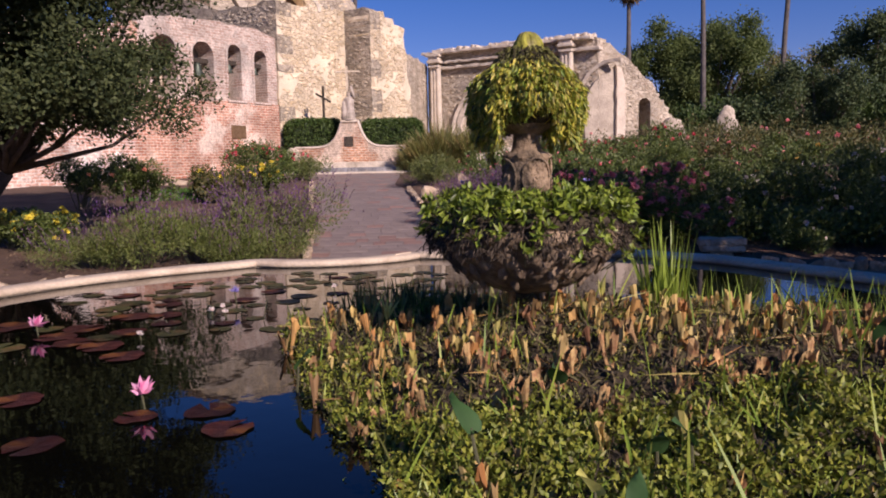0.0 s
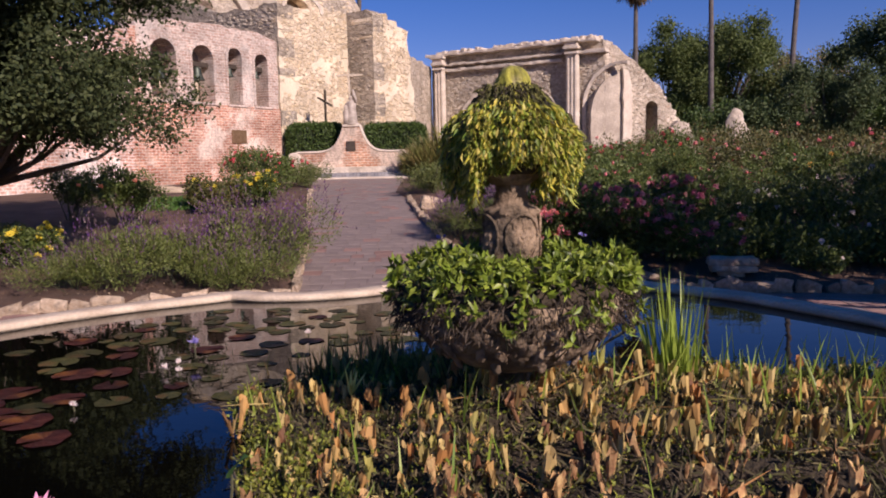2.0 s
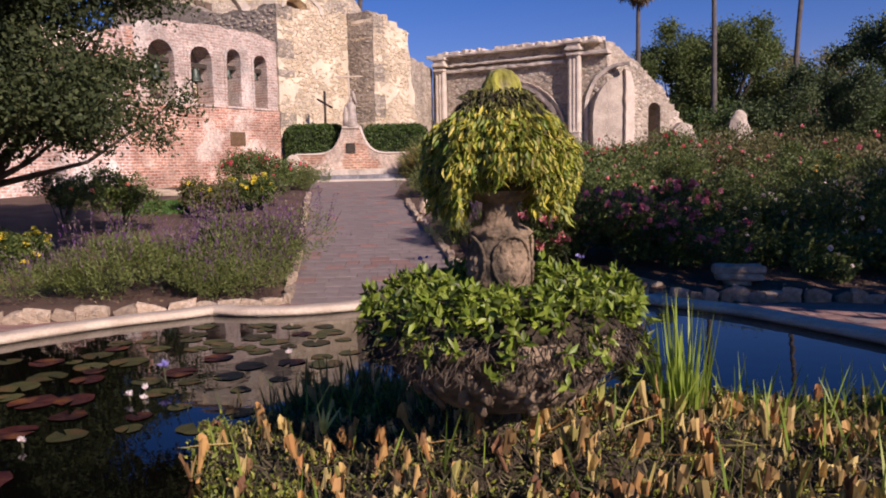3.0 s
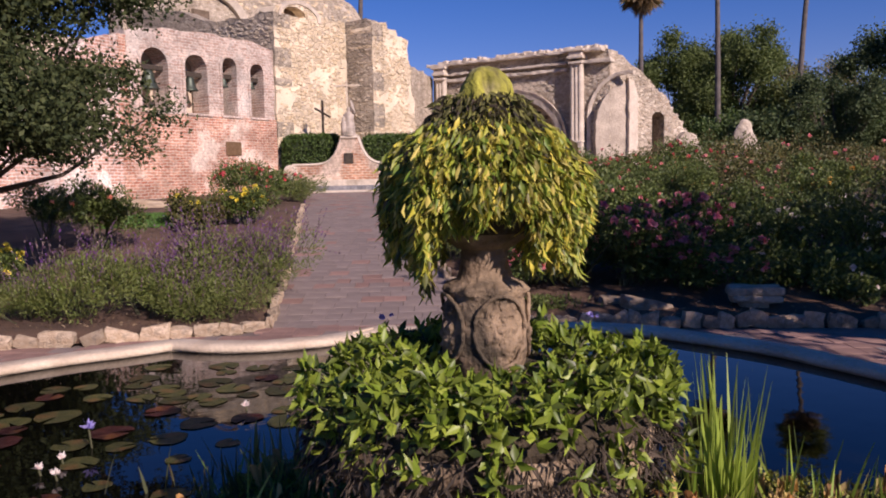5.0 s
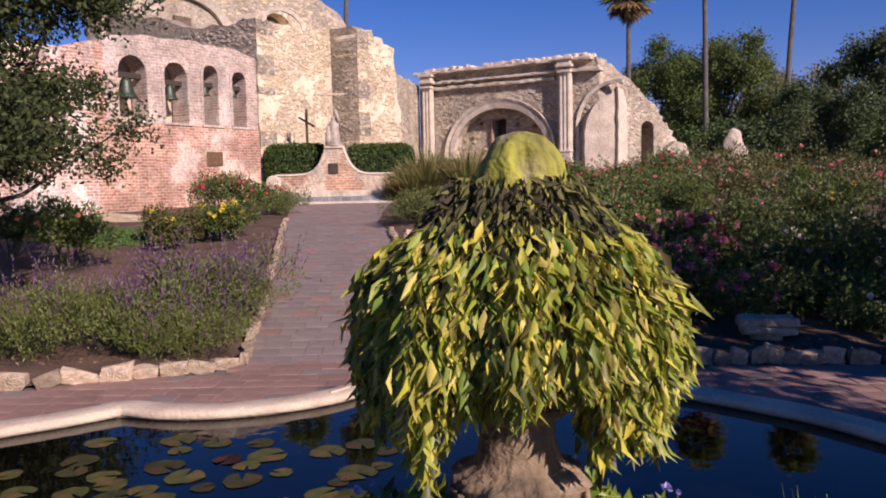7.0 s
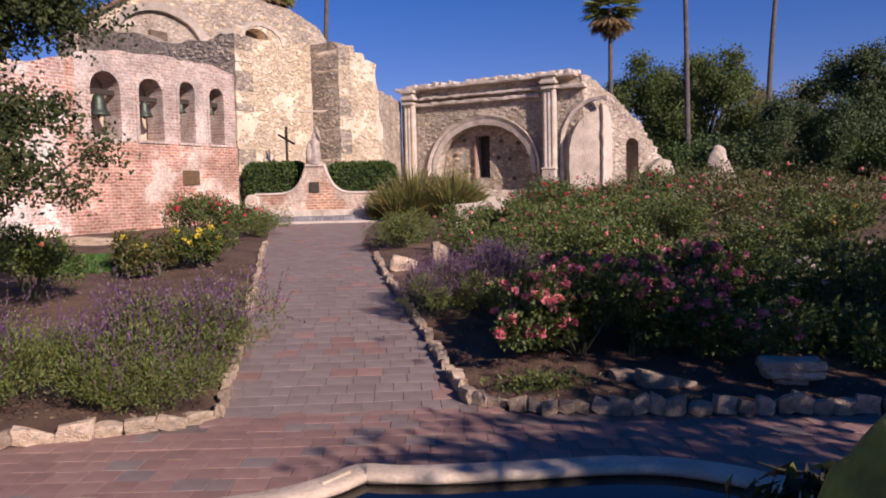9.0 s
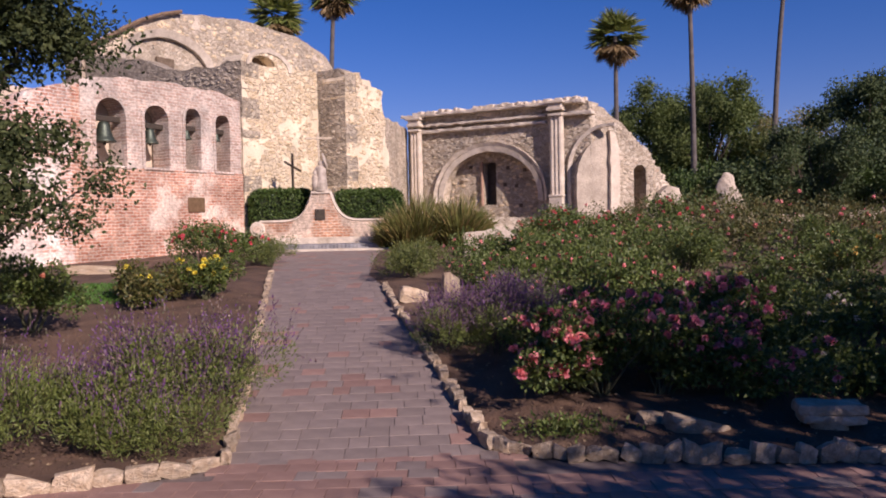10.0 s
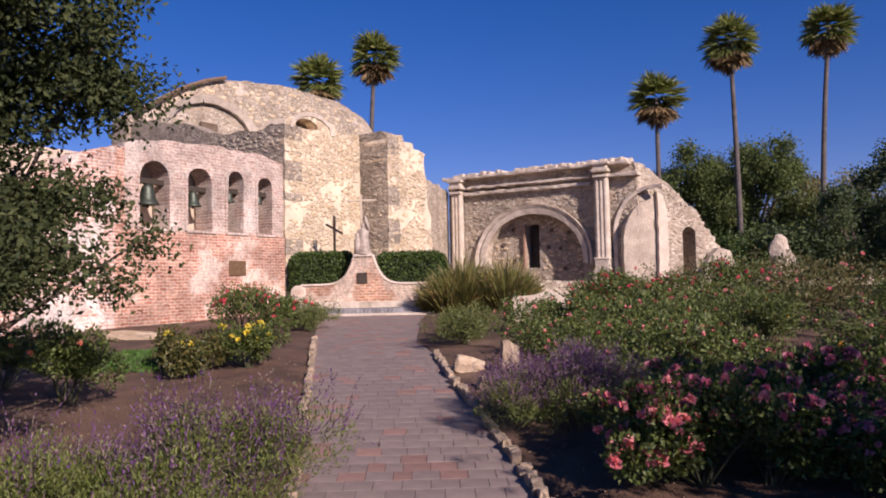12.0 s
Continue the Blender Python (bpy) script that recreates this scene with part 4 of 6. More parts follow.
    slab("rubble_heap", wing + wd * 4.2 + Vector((wd.y, -wd.x, 0)) * 0.6, wd, [(-0.6, 1.9), (3.2, 1.9), (2.4, 2.9), (1.9, 3.7), (1.6, 4.4), (0.9, 4.7), (0.3, 4.2), (-0.2, 3.2)], [], 0.9, M_WORN, nv, rough=0.12)
    stones_on(broke, wing, wd, 1.9, 6.5, 2.6, 8.4, 130, keep=lambda s, z: z < 9.5 - s * 0.98 and not (2.8 < s < 4.0 and z < 6.1), material=M_GREY_STONE)
    clear_arch = lambda s, z: ((s - 6.15) / 4.3) ** 2 + (max(0, z - 3.9) / 3.9) ** 2 > 1.0 and not (0.2 < s < 1.5 or 10.3 < s < 11.6)
    stones_on(face, a, d, 0.3, 12.8, 3.4, 8.55, 520, keep=clear_arch, material=M_GREY_STONE, size=(0.14, 0.40))
    stones_on(rear, a + Vector((-d.y, d.x, 0)) * 0.85, d, 2.9, 9.2, 2.6, 6.8, 170, keep=lambda s, z: not (5.1 < s < 6.5 and z > 3.5), material=M_RUBBLE_STONE, size=(0.14, 0.38))
    # blocks stepping down the broken edge
    for i, (q, z) in enumerate(((0.4, 9.72), (0.95, 9.4), (1.4, 8.98), (1.9, 8.75), (2.35, 8.4), (2.8, 8.0), (3.2, 7.55), (3.7, 7.2), (4.1, 6.85), (4.5, 6.2), (4.85, 5.75), (5.2, 5.35), (5.5, 4.85), (5.9, 4.4), (6.2, 3.8))):
        for dq, dd in ((-0.12, 0.25), (0.1, 0.75), (-0.03, 1.15)):
            bm = box_bm((rng.uniform(0.3, 0.62), rng.uniform(0.35, 0.55), rng.uniform(0.2, 0.36)), bevel=0.07)
            for v in bm.verts:
                v.co += noise.noise_vector(v.co * 4 + Vector((q, dd, z))) * 0.07
            bm.transform(Matrix.Translation(wing + wd * (q + dq) + Vector((-wd.y, wd.x, 0)) * dd + Vector((0, 0, z - 0.14 + rng.uniform(-0.12, 0.08)))) @ Matrix.Rotation(math.atan2(wd.y, wd.x) + rng.uniform(-0.4, 0.4), 4, "Z") @ Matrix.Rotation(rng.uniform(-0.35, 0.35), 4, "Y"))
            part("edge_block", bm, M_GREY_STONE, nv)
    for q, z in ((3.7, 5.3), (4.4, 6.25), (4.5, 4.2), (7.1, 6.1), (7.7, 4.9), (8.3, 5.9), (8.0, 3.6), (6.9, 5.0)):
        part("putlog_shade", box_bm((0.22, 0.12, 0.24), tuple(a + d * q + Vector((-d.y, d.x, 0)) * 0.82 + Vector((0, 0, z))), 0.02, ang), M_SHADE, nv, "small dark block painting the shade in a beam hole")
    for q in (5.24,):
        part("door_jamb", box_bm((0.13, 0.25, 2.9), tuple(a + d * q + Vector((-d.y, d.x, 0)) * 0.80 + Vector((0, 0, 5.1))), 0.02, ang), M_JAMB, nv, "red brick door jamb")
    # the lone stump of masonry and low walls to the right
    prof = [(-0.5, 2.2), (0.0, 2.1), (0.4, 1.8), (0.8, 1.4), (1.3, 1.0), (1.9, 0.75), (2.5, 0.6), (3.0, 0.45), (3.3, 0.25), (3.4, 0.05)]
    dense = [(z0 + (z1 - z0) * q / 4, r0 + (r1 - r0) * q / 4) for (z0, r0), (z1, r1) in zip(prof, prof[1:]) for q in range(4)] + [prof[-1]]
    vs, fs = lathe(dense, 28)
    vs = [Vector((x * 1.05 - 0.12 * z, y * 0.7, z)) + noise.noise_vector(Vector((x, y, z)) * 1.5) * 0.22 + noise.noise_vector(Vector((x, y, z)) * 5) * 0.06 for x, y, z in vs]
    st = mesh_ob("masonry_stump", vs, fs, M_WORN)
    st.matrix_basis = Matrix.Translation((20.3, 54.2, 2.05))
    tagged(st, "lone pale stump of ruined masonry", "ruin")
    tagged(slab("low_wall", (21.8, 54.6, 0), (1, -0.1, 0), [(0, 1.6), (24, 1.6), (24, 2.75), (12, 2.7), (6, 2.85), (3, 2.6), (0, 2.75)], [], 0.8, M_RUBBLE_RUIN, rough=0.08), "low rubble boundary wall", "wall", kind="structure")
    tagged(slab("terrace_wall", (2.2, 44.5, 0), (1, 0.05, 0), [(0, 1.2), (9, 1.2), (9, 2.35), (4, 2.75), (2.4, 2.8), (0.4, 2.95), (0, 2.7)], [], 0.6, M_RUBBLE_RUIN, rough=0.08), "low rubble terrace wall", "wall", kind="structure")
    tagged(slab("broken_slab", (1.55, 33.8, 0), (1, -0.15, 0), [(0, 1.1), (2.3, 1.1), (2.3, 2.0), (1.9, 2.1), (1.4, 2.45), (0.8, 2.25), (0, 2.2)], [], 0.5, M_PLASTER, rough=0.06), "pale broken slab of plastered masonry among roses", "stone slab")


build_ruin()


# ---- monument, hedge and crosses ----
def build_monument():
    y = 41.5
    m = root("monument", Matrix(), "curved brick monument base with scrolled ends and plaque", "monument")
    cx = -4.96
    prof = []
    for k in range(15):
        t = k / 14
        t = t ** 1.7
        x = 0.42 + (3.0 - 0.42) * t
        z = 4.17 - 1.42 * (1 - (1 - t) ** 6.5)
        prof.append((x, z))
    right = [(cx + x, z) for x, z in prof]
    left = [(cx - x, z) for x, z in reversed(prof)]
    slab("curved_wall", (0, y, 0), (1, 0, 0), [(cx - 3.05, 1.98), (cx + 3.05, 1.98)] + right[::-1] + left[::-1], [], 0.55, M_BRICK_MON, m, "reddish brick and plaster")
    for sgn in (-1, 1):
        vs, fs = tube([(cx + sgn * x, y + 0.27, z + 0.05) for x, z in prof], [0.09] * 15, 8)
        mesh_ob("coping", [(a, y + 0.27 + (b - y - 0.27) * 3.4, c) for a, b, c in vs], fs, M_DRESSED, m)
        vs, fs = lathe([(-0.35, 0.32), (-0.30, 0.37), (0.30, 0.37), (0.35, 0.32)], 24)
        mesh_ob("scroll", [(cx + sgn * 3.1 + a, y + 0.27 + c, 2.46 + b) for a, b, c in vs], fs, M_DRESSED, m)
        vs, fs = lathe([(-0.42, 0.18), (0.42, 0.18)], 16)
        mesh_ob("scroll_eye", [(cx + sgn * 3.1 + a, y + 0.27 + c, 2.46 + b) for a, b, c in vs], fs, M_BRICK_MON, m)
    part("plinth", box_bm((6.0, 0.8, 0.32), (cx, y + 0.22, 1.86), 0.03), M_DRESSED, m, "pale plastered plinth")
    part("cap", box_bm((0.95, 0.7, 0.12), (cx, y + 0.27, 4.2), 0.03), M_DRESSED, m)
    part("plaque", box_bm((0.48, 0.06, 0.52), (cx - 0.05, y - 0.03, 3.12), 0.015), M_IRON, m, "dark bronze plaque")
    # low step of bluish stones before it
    for r, z0, z1, mm, nm in ((0, 1.42, 1.72, M_STEPSTONE, "stone_step"), (1, 1.36, 1.50, M_DRESSED, "paved_apron")):
        bm = box_bm((6.2 + r * 0.6, 1.5 + r * 0.5, z1 - z0), (cx, y - 0.6 - r * 0.25, (z0 + z1) / 2), 0.04)
        ob = part(nm, bm, mm, None)
        tagged(ob, "low step faced with blue-grey cobbles" if r == 0 else "pale paved apron before the monument", "step", kind="structure")
        if r == 0:
            for k in range(34):
                w = 0.17
                st = part("cobble", box_bm((w * rng.uniform(0.8, 1.05), 0.08, 0.22), (cx - 3.05 + k * 0.184, y - 1.37, 1.58 + rng.uniform(-0.01, 0.01)), 0.02), M_STEPSTONE, ob)
    # statue: robed figure with raised cross, and a smaller figure at its side
    vs, fs = lathe([(0, 0.30), (0.12, 0.31), (0.5, 0.26), (0.9, 0.24), (1.15, 0.27), (1.28, 0.20), (1.33, 0.10), (1.38, 0.12), (1.47, 0.14), (1.56, 0.11), (1.60, 0.03)], 20, lambda a, z, r: r * (1 + 0.10 * math.sin(5 * a + z * 3) * (z < 1.2)))
    body = (vs, fs)
    arm = tube([(0.18, 0, 1.18), (0.26, -0.12, 1.3), (0.2, -0.16, 1.62), (0.12, -0.14, 1.95)], [0.10, 0.09, 0.08, 0.05], 8)
    arm2 = tube([(-0.2, 0, 1.18), (-0.3, -0.1, 0.95), (-0.22, -0.2, 0.78)], [0.10, 0.085, 0.06], 8)
    v2, f2 = lathe([(0, 0.16), (0.4, 0.14), (0.7, 0.15), (0.82, 0.08), (0.86, 0.07), (0.95, 0.10), (1.04, 0.07), (1.08, 0.02)], 14)
    boy = ([(a - 0.28, b - 0.16, c) for a, b, c in v2], f2)
    foot = lathe([(-0.02, 0.42), (0.06, 0.42), (0.07, 0.36)], 16)
    vs, fs = joined([body, arm, arm2, boy, foot])
    st = mesh_ob("statue", [(cx + a, y + 0.27 + b, 4.27 + c * 0.93) for a, b, c in vs], fs, M_STATUE, smooth=True)
    tagged(st, "weathered stone statue of a robed figure on the brick monument", "statue")

    def cross(at, h, w, th, material, tilt, label, arm_z):
        c = root("cross", Matrix.Translation(at) @ Matrix.Rotation(tilt, 4, "Z"), label, "cross")
        part("upright", box_bm((th, th, h), (0, 0, h / 2), th * 0.15), material, c)
        part("crossbar", box_bm((w, th * 0.9, th), (0, -th * 0.1, arm_z), th * 0.15), material, c)
        return c

    cross((-5.02, 41.60, 5.75), 1.35, 1.35, 0.09, M_PALEWOOD, 0.0, "thin pale wooden cross raised above the statue", 1.07)
    c = cross((-6.55, 43.1, 1.3), 4.95, 1.15, 0.10, M_IRON, radians(-30), "dark wooden cross standing behind the hedge", 4.3)
    for bar in c.children:
        if bar.name.startswith("crossbar"):
            bar.matrix_basis = Matrix.Translation((0, 0, 4.3)) @ Matrix.Rotation(radians(27), 4, "Y") @ Matrix.Translation((0, 0, -4.3))


M_STEPSTONE = mat("step stone", (0.20, 0.20, 0.21), (0.34, 0.33, 0.33), 2.2, 0.85, 0.5, 20, (0.45, 0.40, 0.36), 0.02, 0.25)
build_monument()


def clipped_hedge(x0, x1, y, z0, z1):
    h = root("hedge", Matrix.Translation(((x0 + x1) / 2, y, z0)), "dark green clipped box hedge behind the monument", "hedge")
    w, d, ht = x1 - x0, 1.3, z1 - z0
    part("inner_shade", box_bm((w - 0.25, d - 0.25, ht - 0.15), (0, 0, ht / 2 - 0.05), 0.5), M_HEDGE_SHADE, h)
    n = int(8000 * w / 3.5)
    P = np.stack([rng.uniform(-w / 2, w / 2, n), rng.uniform(-d / 2, d / 2, n), rng.uniform(0, ht, n)], 1)
    k = rng.integers(0, 3, n)
    P[k == 0, 1] = -d / 2 + rng.normal(0, 0.04, (k == 0).sum())
    P[k == 1, 2] = ht + rng.normal(0, 0.04, (k == 1).sum())
    e = rng.random((k == 2).sum()) < 0.5
    P[k == 2, 0] = np.where(e, -w / 2, w / 2) + rng.normal(0, 0.04, (k == 2).sum())
    half, rd = np.array([w / 2, d / 2, ht / 2]), 0.62
    Q = P - [0, 0, ht / 2]
    inner = np.clip(Q, -(half - rd), half - rd)
    P = inner + unit(Q - inner) * (rd + rng.normal(0, 0.045, (n, 1))) + [0, 0, ht / 2]
    leaf_cloud("leaves", P, rng.normal(size=(n, 3)) + [0, -0.4, 0.5], 0.12, 0.085, L_HEDGE, h)


clipped_hedge(-8.7, -5.45, 42.9, 1.4, 4.38)
clipped_hedge(-4.5, -1.0, 42.9, 1.4, 4.30)


# ---- fountain ----
def build_fountain():
    fx, fy, drop = 0.505, 3.885, 0.055
    f = root("fountain", Matrix.Translation((fx, fy, -drop)), "tiered carved stone fountain overgrown with plants", "fountain")

    def turned(name, prof, shape=None, material=M_CARVED, n=96, label=""):
        # close the steps so that the carving reads
        dense = []
        for (z0, r0), (z1, r1) in zip(prof, prof[1:]):
            m = max(1, int(abs(z1 - z0) / 0.012))
            dense += [(z0 + (z1 - z0) * k / m, r0 + (r1 - r0) * k / m) for k in range(m)]
        dense.append(prof[-1])
        vs, fs = lathe(dense, n, shape)
        return mesh_ob(name, vs, fs, material, f, label, smooth=True)

    def rough_r(a, z, r, amp=0.008, s=14):
        return r + noise.noise(Vector((math.cos(a) * r * s, math.sin(a) * r * s, z * s))) * amp

    turned("foot", [(0.3, 0.15), (0.80, 0.14), (0.86, 0.10), (0.98, 0.08), (1.05, 0.08), (1.09, 0.12)], lambda a, z, r: rough_r(a, z, r))

    def bowl(a, z, r):
        k = abs(math.sin(a * 9))
        return rough_r(a, z, r * (1 + 0.06 * (k ** 0.6 - 0.6) * (1 if z < 1.36 else 0)) + 0.02 * math.sin(z * 60) * (1.2 < z < 1.34) * math.sin(a * 18), 0.014)

    turned("lower_bowl", [(1.05, 0.12), (1.08, 0.22), (1.12, 0.31), (1.18, 0.39), (1.27, 0.465), (1.35, 0.505), (1.37, 0.53), (1.42, 0.535), (1.43, 0.49), (1.40, 0.40)], bowl)

    def urn(a, z, r):
        b = 4 * (a - 0.35)
        panel = max(0.0, math.cos(b))
        zz = (z - 1.70) / 0.11
        oval = panel ** 0.5 - 0.35 - 0.5 * zz * zz
        leaf = 0.5 + 0.5 * math.sin(16 * a + 3 * math.sin(z * 40)) * math.cos(z * 75 + math.cos(b * 2) * 2.5)
        carve = 0.026 * leaf - 0.008 if oval > 0 else (0.018 * max(0, 1 - abs(oval) * 9))
        horn = 0.022 * max(0, math.cos(b + math.pi)) ** 3 * max(0, 1 - abs(z - 1.80) / 0.03)
        return rough_r(a, z, r + carve + horn, 0.007, 22)

    turned("urn", [(1.40, 0.085), (1.49, 0.092), (1.53, 0.106), (1.57, 0.122), (1.63, 0.132), (1.69, 0.133), (1.74, 0.127), (1.77, 0.119), (1.79, 0.114), (1.805, 0.130), (1.82, 0.118), (1.835, 0.088), (1.87, 0.076), (1.92, 0.072), (1.95, 0.09)], urn, n=128)
    for q in range(4):
        # carved rosette of overlapping leaves in an oval frame
        a0 = 0.35 + q * math.pi / 2
        pieces = []
        for ringk, (num, rad, sz) in enumerate(((1, 0.0, 0.020), (6, 0.026, 0.019), (9, 0.050, 0.019), (11, 0.072, 0.015))):
            for i in range(num):
                t = 2 * math.pi * i / num + ringk * 0.4
                u, w = rad * math.cos(t), rad * math.sin(t) * 1.25
                rr = 0.130 - 0.004 * ringk - 0.35 * (w ** 2)
                vs, fs = lathe([(-0.5, 0.15), (-0.3, 0.42), (0, 0.55), (0.3, 0.42), (0.5, 0.12)], 7)
                m = Matrix.Rotation(a0 + u / 0.14, 4, "Z") @ Matrix.Translation((rr, 0, 1.69 + w)) @ Matrix.Rotation(math.pi / 2 - t, 4, "X") @ Matrix.Diagonal((sz * 1.0, sz * 1.15, sz * 2.3, 1))
                pieces.append(([m @ Vector(p) for p in vs], fs))
        frame_pts = [(0.135 * math.cos(a0 + 0.088 * math.cos(t) / 0.135), 0.135 * math.sin(a0 + 0.088 * math.cos(t) / 0.135), 1.685 + 0.108 * math.sin(t)) for t in np.linspace(0, 2 * math.pi, 25)]
        pieces.append(tube([Vector(p) + noise.noise_vector(Vector(p) * 40) * 0.004 for p in frame_pts], [0.0065] * 25, 6))
        vs, fs = joined(pieces)
        mesh_ob("carved_panel", vs, fs, M_CARVED, f, smooth=True)
    for q in range(10):
        # carved acanthus lobes round the lower bowl
        a0 = q * 2 * math.pi / 10
        for i, (da, z, r, sz) in enumerate(((0, 1.13, 0.335, 0.055), (-0.1, 1.20, 0.415, 0.06), (0.1, 1.20, 0.415, 0.06), (0, 1.28, 0.475, 0.066), (-0.2, 1.30, 0.488, 0.05), (0.2, 1.30, 0.488, 0.05))):
            vs, fs = lathe([(-0.5, 0.15), (-0.25, 0.45), (0.1, 0.5), (0.5, 0.1)], 8)
            m = Matrix.Rotation(a0 + da, 4, "Z") @ Matrix.Translation((r, 0, z)) @ Matrix.Rotation(0.6 - (z - 1.1), 4, "Y") @ Matrix.Rotation(da * 4, 4, "X") @ Matrix.Diagonal((sz * 0.5, sz * 0.9, sz * 1.7, 1))
            mesh_ob("carved_lobe", [m @ Vector(p) for p in vs], fs, M_CARVED, f, smooth=True)
    turned("upper_bowl", [(1.93, 0.085), (1.96, 0.13), (1.99, 0.155), (2.03, 0.18), (2.08, 0.195), (2.11, 0.19), (2.11, 0.15)], lambda a, z, r: rough_r(a, z, r * (1 + 0.04 * abs(math.sin(a * 10))), 0.01))

    def top(a, z, r):
        return r * (1 + 0.07 * math.sin(3 * a + 1) + 0.06 * math.sin(7 * a + 6 * z) - 0.22 * max(0, math.cos(a + 1.62)) ** 40) + noise.noise(Vector((math.cos(a) * r * 20, math.sin(a) * r * 20, z * 20))) * 0.014

    turned("mossy_finial", [(2.06, 0.13), (2.24, 0.124), (2.30, 0.110), (2.35, 0.097), (2.395, 0.085), (2.43, 0.073), (2.46, 0.058), (2.478, 0.040), (2.487, 0.012)], top, M_MOSS, 64, "moss-grown stone finial").location = (0.008, -0.03, -0.008)

    # trailing plant over the upper bowl
    v = root("trailing_plant", Matrix.Translation((fx, fy, 2.0 - drop)), "yellow-green trailing plant draped over the upper bowl", "plant")
    P, W = [], []
    for k in range(92):
        # one tress: a bunch of strands that share a way, a length and a bulge
        at = 2 * math.pi * (k + rng.uniform(-0.4, 0.4)) / 92
        side = abs(math.cos(at)) > 0.55
        end = 0.055 - (rng.uniform(0.04, 0.21) if side else rng.uniform(-0.05, 0.05))
        if rng.random() < (0.14 if side else 0.07):
            end -= 0.09
        bulge = 0.262 + rng.normal(0, 0.022) + 0.014 * math.sin(3 * at + 1)
        rise = rng.uniform(0.0, 0.035)
        for j in range(int(rng.integers(10, 22))):
            a = at + rng.normal(0, 0.026)
            r_out = bulge + rng.normal(0, 0.010)
            low = end + abs(rng.normal(0, 0.035))
            for t in np.linspace(0, 1, 16):
                if t < 0.45:
                    q = t / 0.45
                    r = 0.150 + (r_out - 0.150) * math.sin(q * 1.57)
                    z = 0.09 + (0.195 + rise) * math.cos(q * 1.57)
                    if q < 0.38 and rng.random() < 0.85:
                        continue
                else:
                    q = (t - 0.45) / 0.55
                    r = r_out + 0.010 * math.sin(q * 3) - 0.035 * q
                    z = 0.09 + (low - 0.09) * q
                P.append(np.array((r * math.cos(a), r * math.sin(a), z)) + rng.normal(0, 0.008, 3))
                out = 0.85 * max(0.0, 1 - 1.4 * t) + 0.10
                W.append(np.array([math.cos(a) * out, math.sin(a) * out, -1.1]) + rng.normal(0, 0.20, 3))
    leaf_cloud("leaves", P, W, 0.048, 0.0155, L_VINE, v, 0.35)
    P, W = [], []
    for k in range(3200):
        a, z = rng.uniform(0, 6.283), 0.21 + 0.19 * rng.random() ** 1.4
        r = float(np.interp(z, [0.21, 0.30, 0.40], [0.245, 0.170, 0.106])) + rng.normal(0, 0.010)
        P.append((r * math.cos(a), r * math.sin(a), z))
        W.append((math.cos(a) * 0.5, math.sin(a) * 0.5, -0.8))
    leaf_cloud("dry_tangle", P, np.array(W) + rng.normal(0, 0.5, (3200, 3)) + [0, 0, -0.3], 0.036, 0.0105, L_TANGLE, v)
    vs, fs = lathe([(-0.02, 0.17), (0.03, 0.23), (0.10, 0.25), (0.18, 0.22), (0.28, 0.16)], 24)
    mesh_ob("root_mat", vs, fs, M_ROOTMAT, v)

    # leafy plants in the lower bowl
    b = root("basin_plant", Matrix.Translation((fx, fy, 1.4 - drop)), "bright green leafy plants spilling from the lower bowl", "plant")
    P, W, S, T = [], [], [], []
    for k in range(680):
        a = rng.uniform(0, 6.283)
        r = 0.17 + 0.415 * math.sqrt(rng.random())
        if noise.noise(Vector((r * math.cos(a), r * math.sin(a), 2)) * 9) < -0.36:
            continue
        z = 0.05 + 0.12 * (1 - ((r - 0.34) / 0.34) ** 2) + rng.uniform(-0.03, 0.05) + 0.06 * noise.noise(Vector((r * math.cos(a), r * math.sin(a), 6)) * 7)
        if rng.random() < 0.16:
            r = rng.uniform(0.54, 0.62)
            z = rng.uniform(-0.14, 0.06) if math.sin(a) < 0.3 and math.cos(a) > -0.2 else rng.uniform(-0.03, 0.06)
        c = np.array([r * math.cos(a), r * math.sin(a), z])
        ax = unit(np.array([math.cos(a) * r * 1.6, math.sin(a) * r * 1.6, 0.55]) + rng.normal(0, 0.25, 3))
        for q in range(7):
            d = unit(np.cross(ax, rng.normal(size=3))) + ax * rng.uniform(0.1, 0.8)
            P.append(c + ax * rng.uniform(-0.025, 0.012))
            W.append(d)
        S.append(c)
        T.append(c * [0.75, 0.75, 1] - [0, 0, 0.10])
    leaf_cloud("leaves", P, W, 0.050, 0.0225, L_BASIN, b, 0.3)
    vs, fs = joined([tube([t, s], [0.004, 0.003], 4) for s, t in zip(S[:300], T[:300])])
    tagged(mesh_ob("stem_tangle", vs, fs, M_STEM, b), kind="stuff")
    P, W = [], []
    for k in range(1500):
        a, z = rng.uniform(0, 6.283), rng.uniform(-0.09, 0.08)
        r = 0.55 + rng.normal(0, 0.02) - max(0, -z - 0.06) * 0.25
        P.append((r * math.cos(a), r * math.sin(a), z))
        W.append((math.cos(a) * 0.3, math.sin(a) * 0.3, -0.8))
    leaf_cloud("root_tangle", P, np.array(W) + rng.normal(0, 0.4, (1500, 3)), 0.065, 0.008, L_DEADSTEM, b)
    vs, fs = lathe([(0.0, 0.50), (0.05, 0.53), (0.10, 0.46), (0.13, 0.28), (0.14, 0.10)], 28)
    mesh_ob("soil", vs, fs, M_ROOTMAT, b)
    P = [(0.46 * math.cos(a), 0.46 * math.sin(a), 0.26) for a in (2.35, 2.45, 0.62, 0.55)]
    blossoms("flower", P, 0.022, F_VIOLET, b, 6)


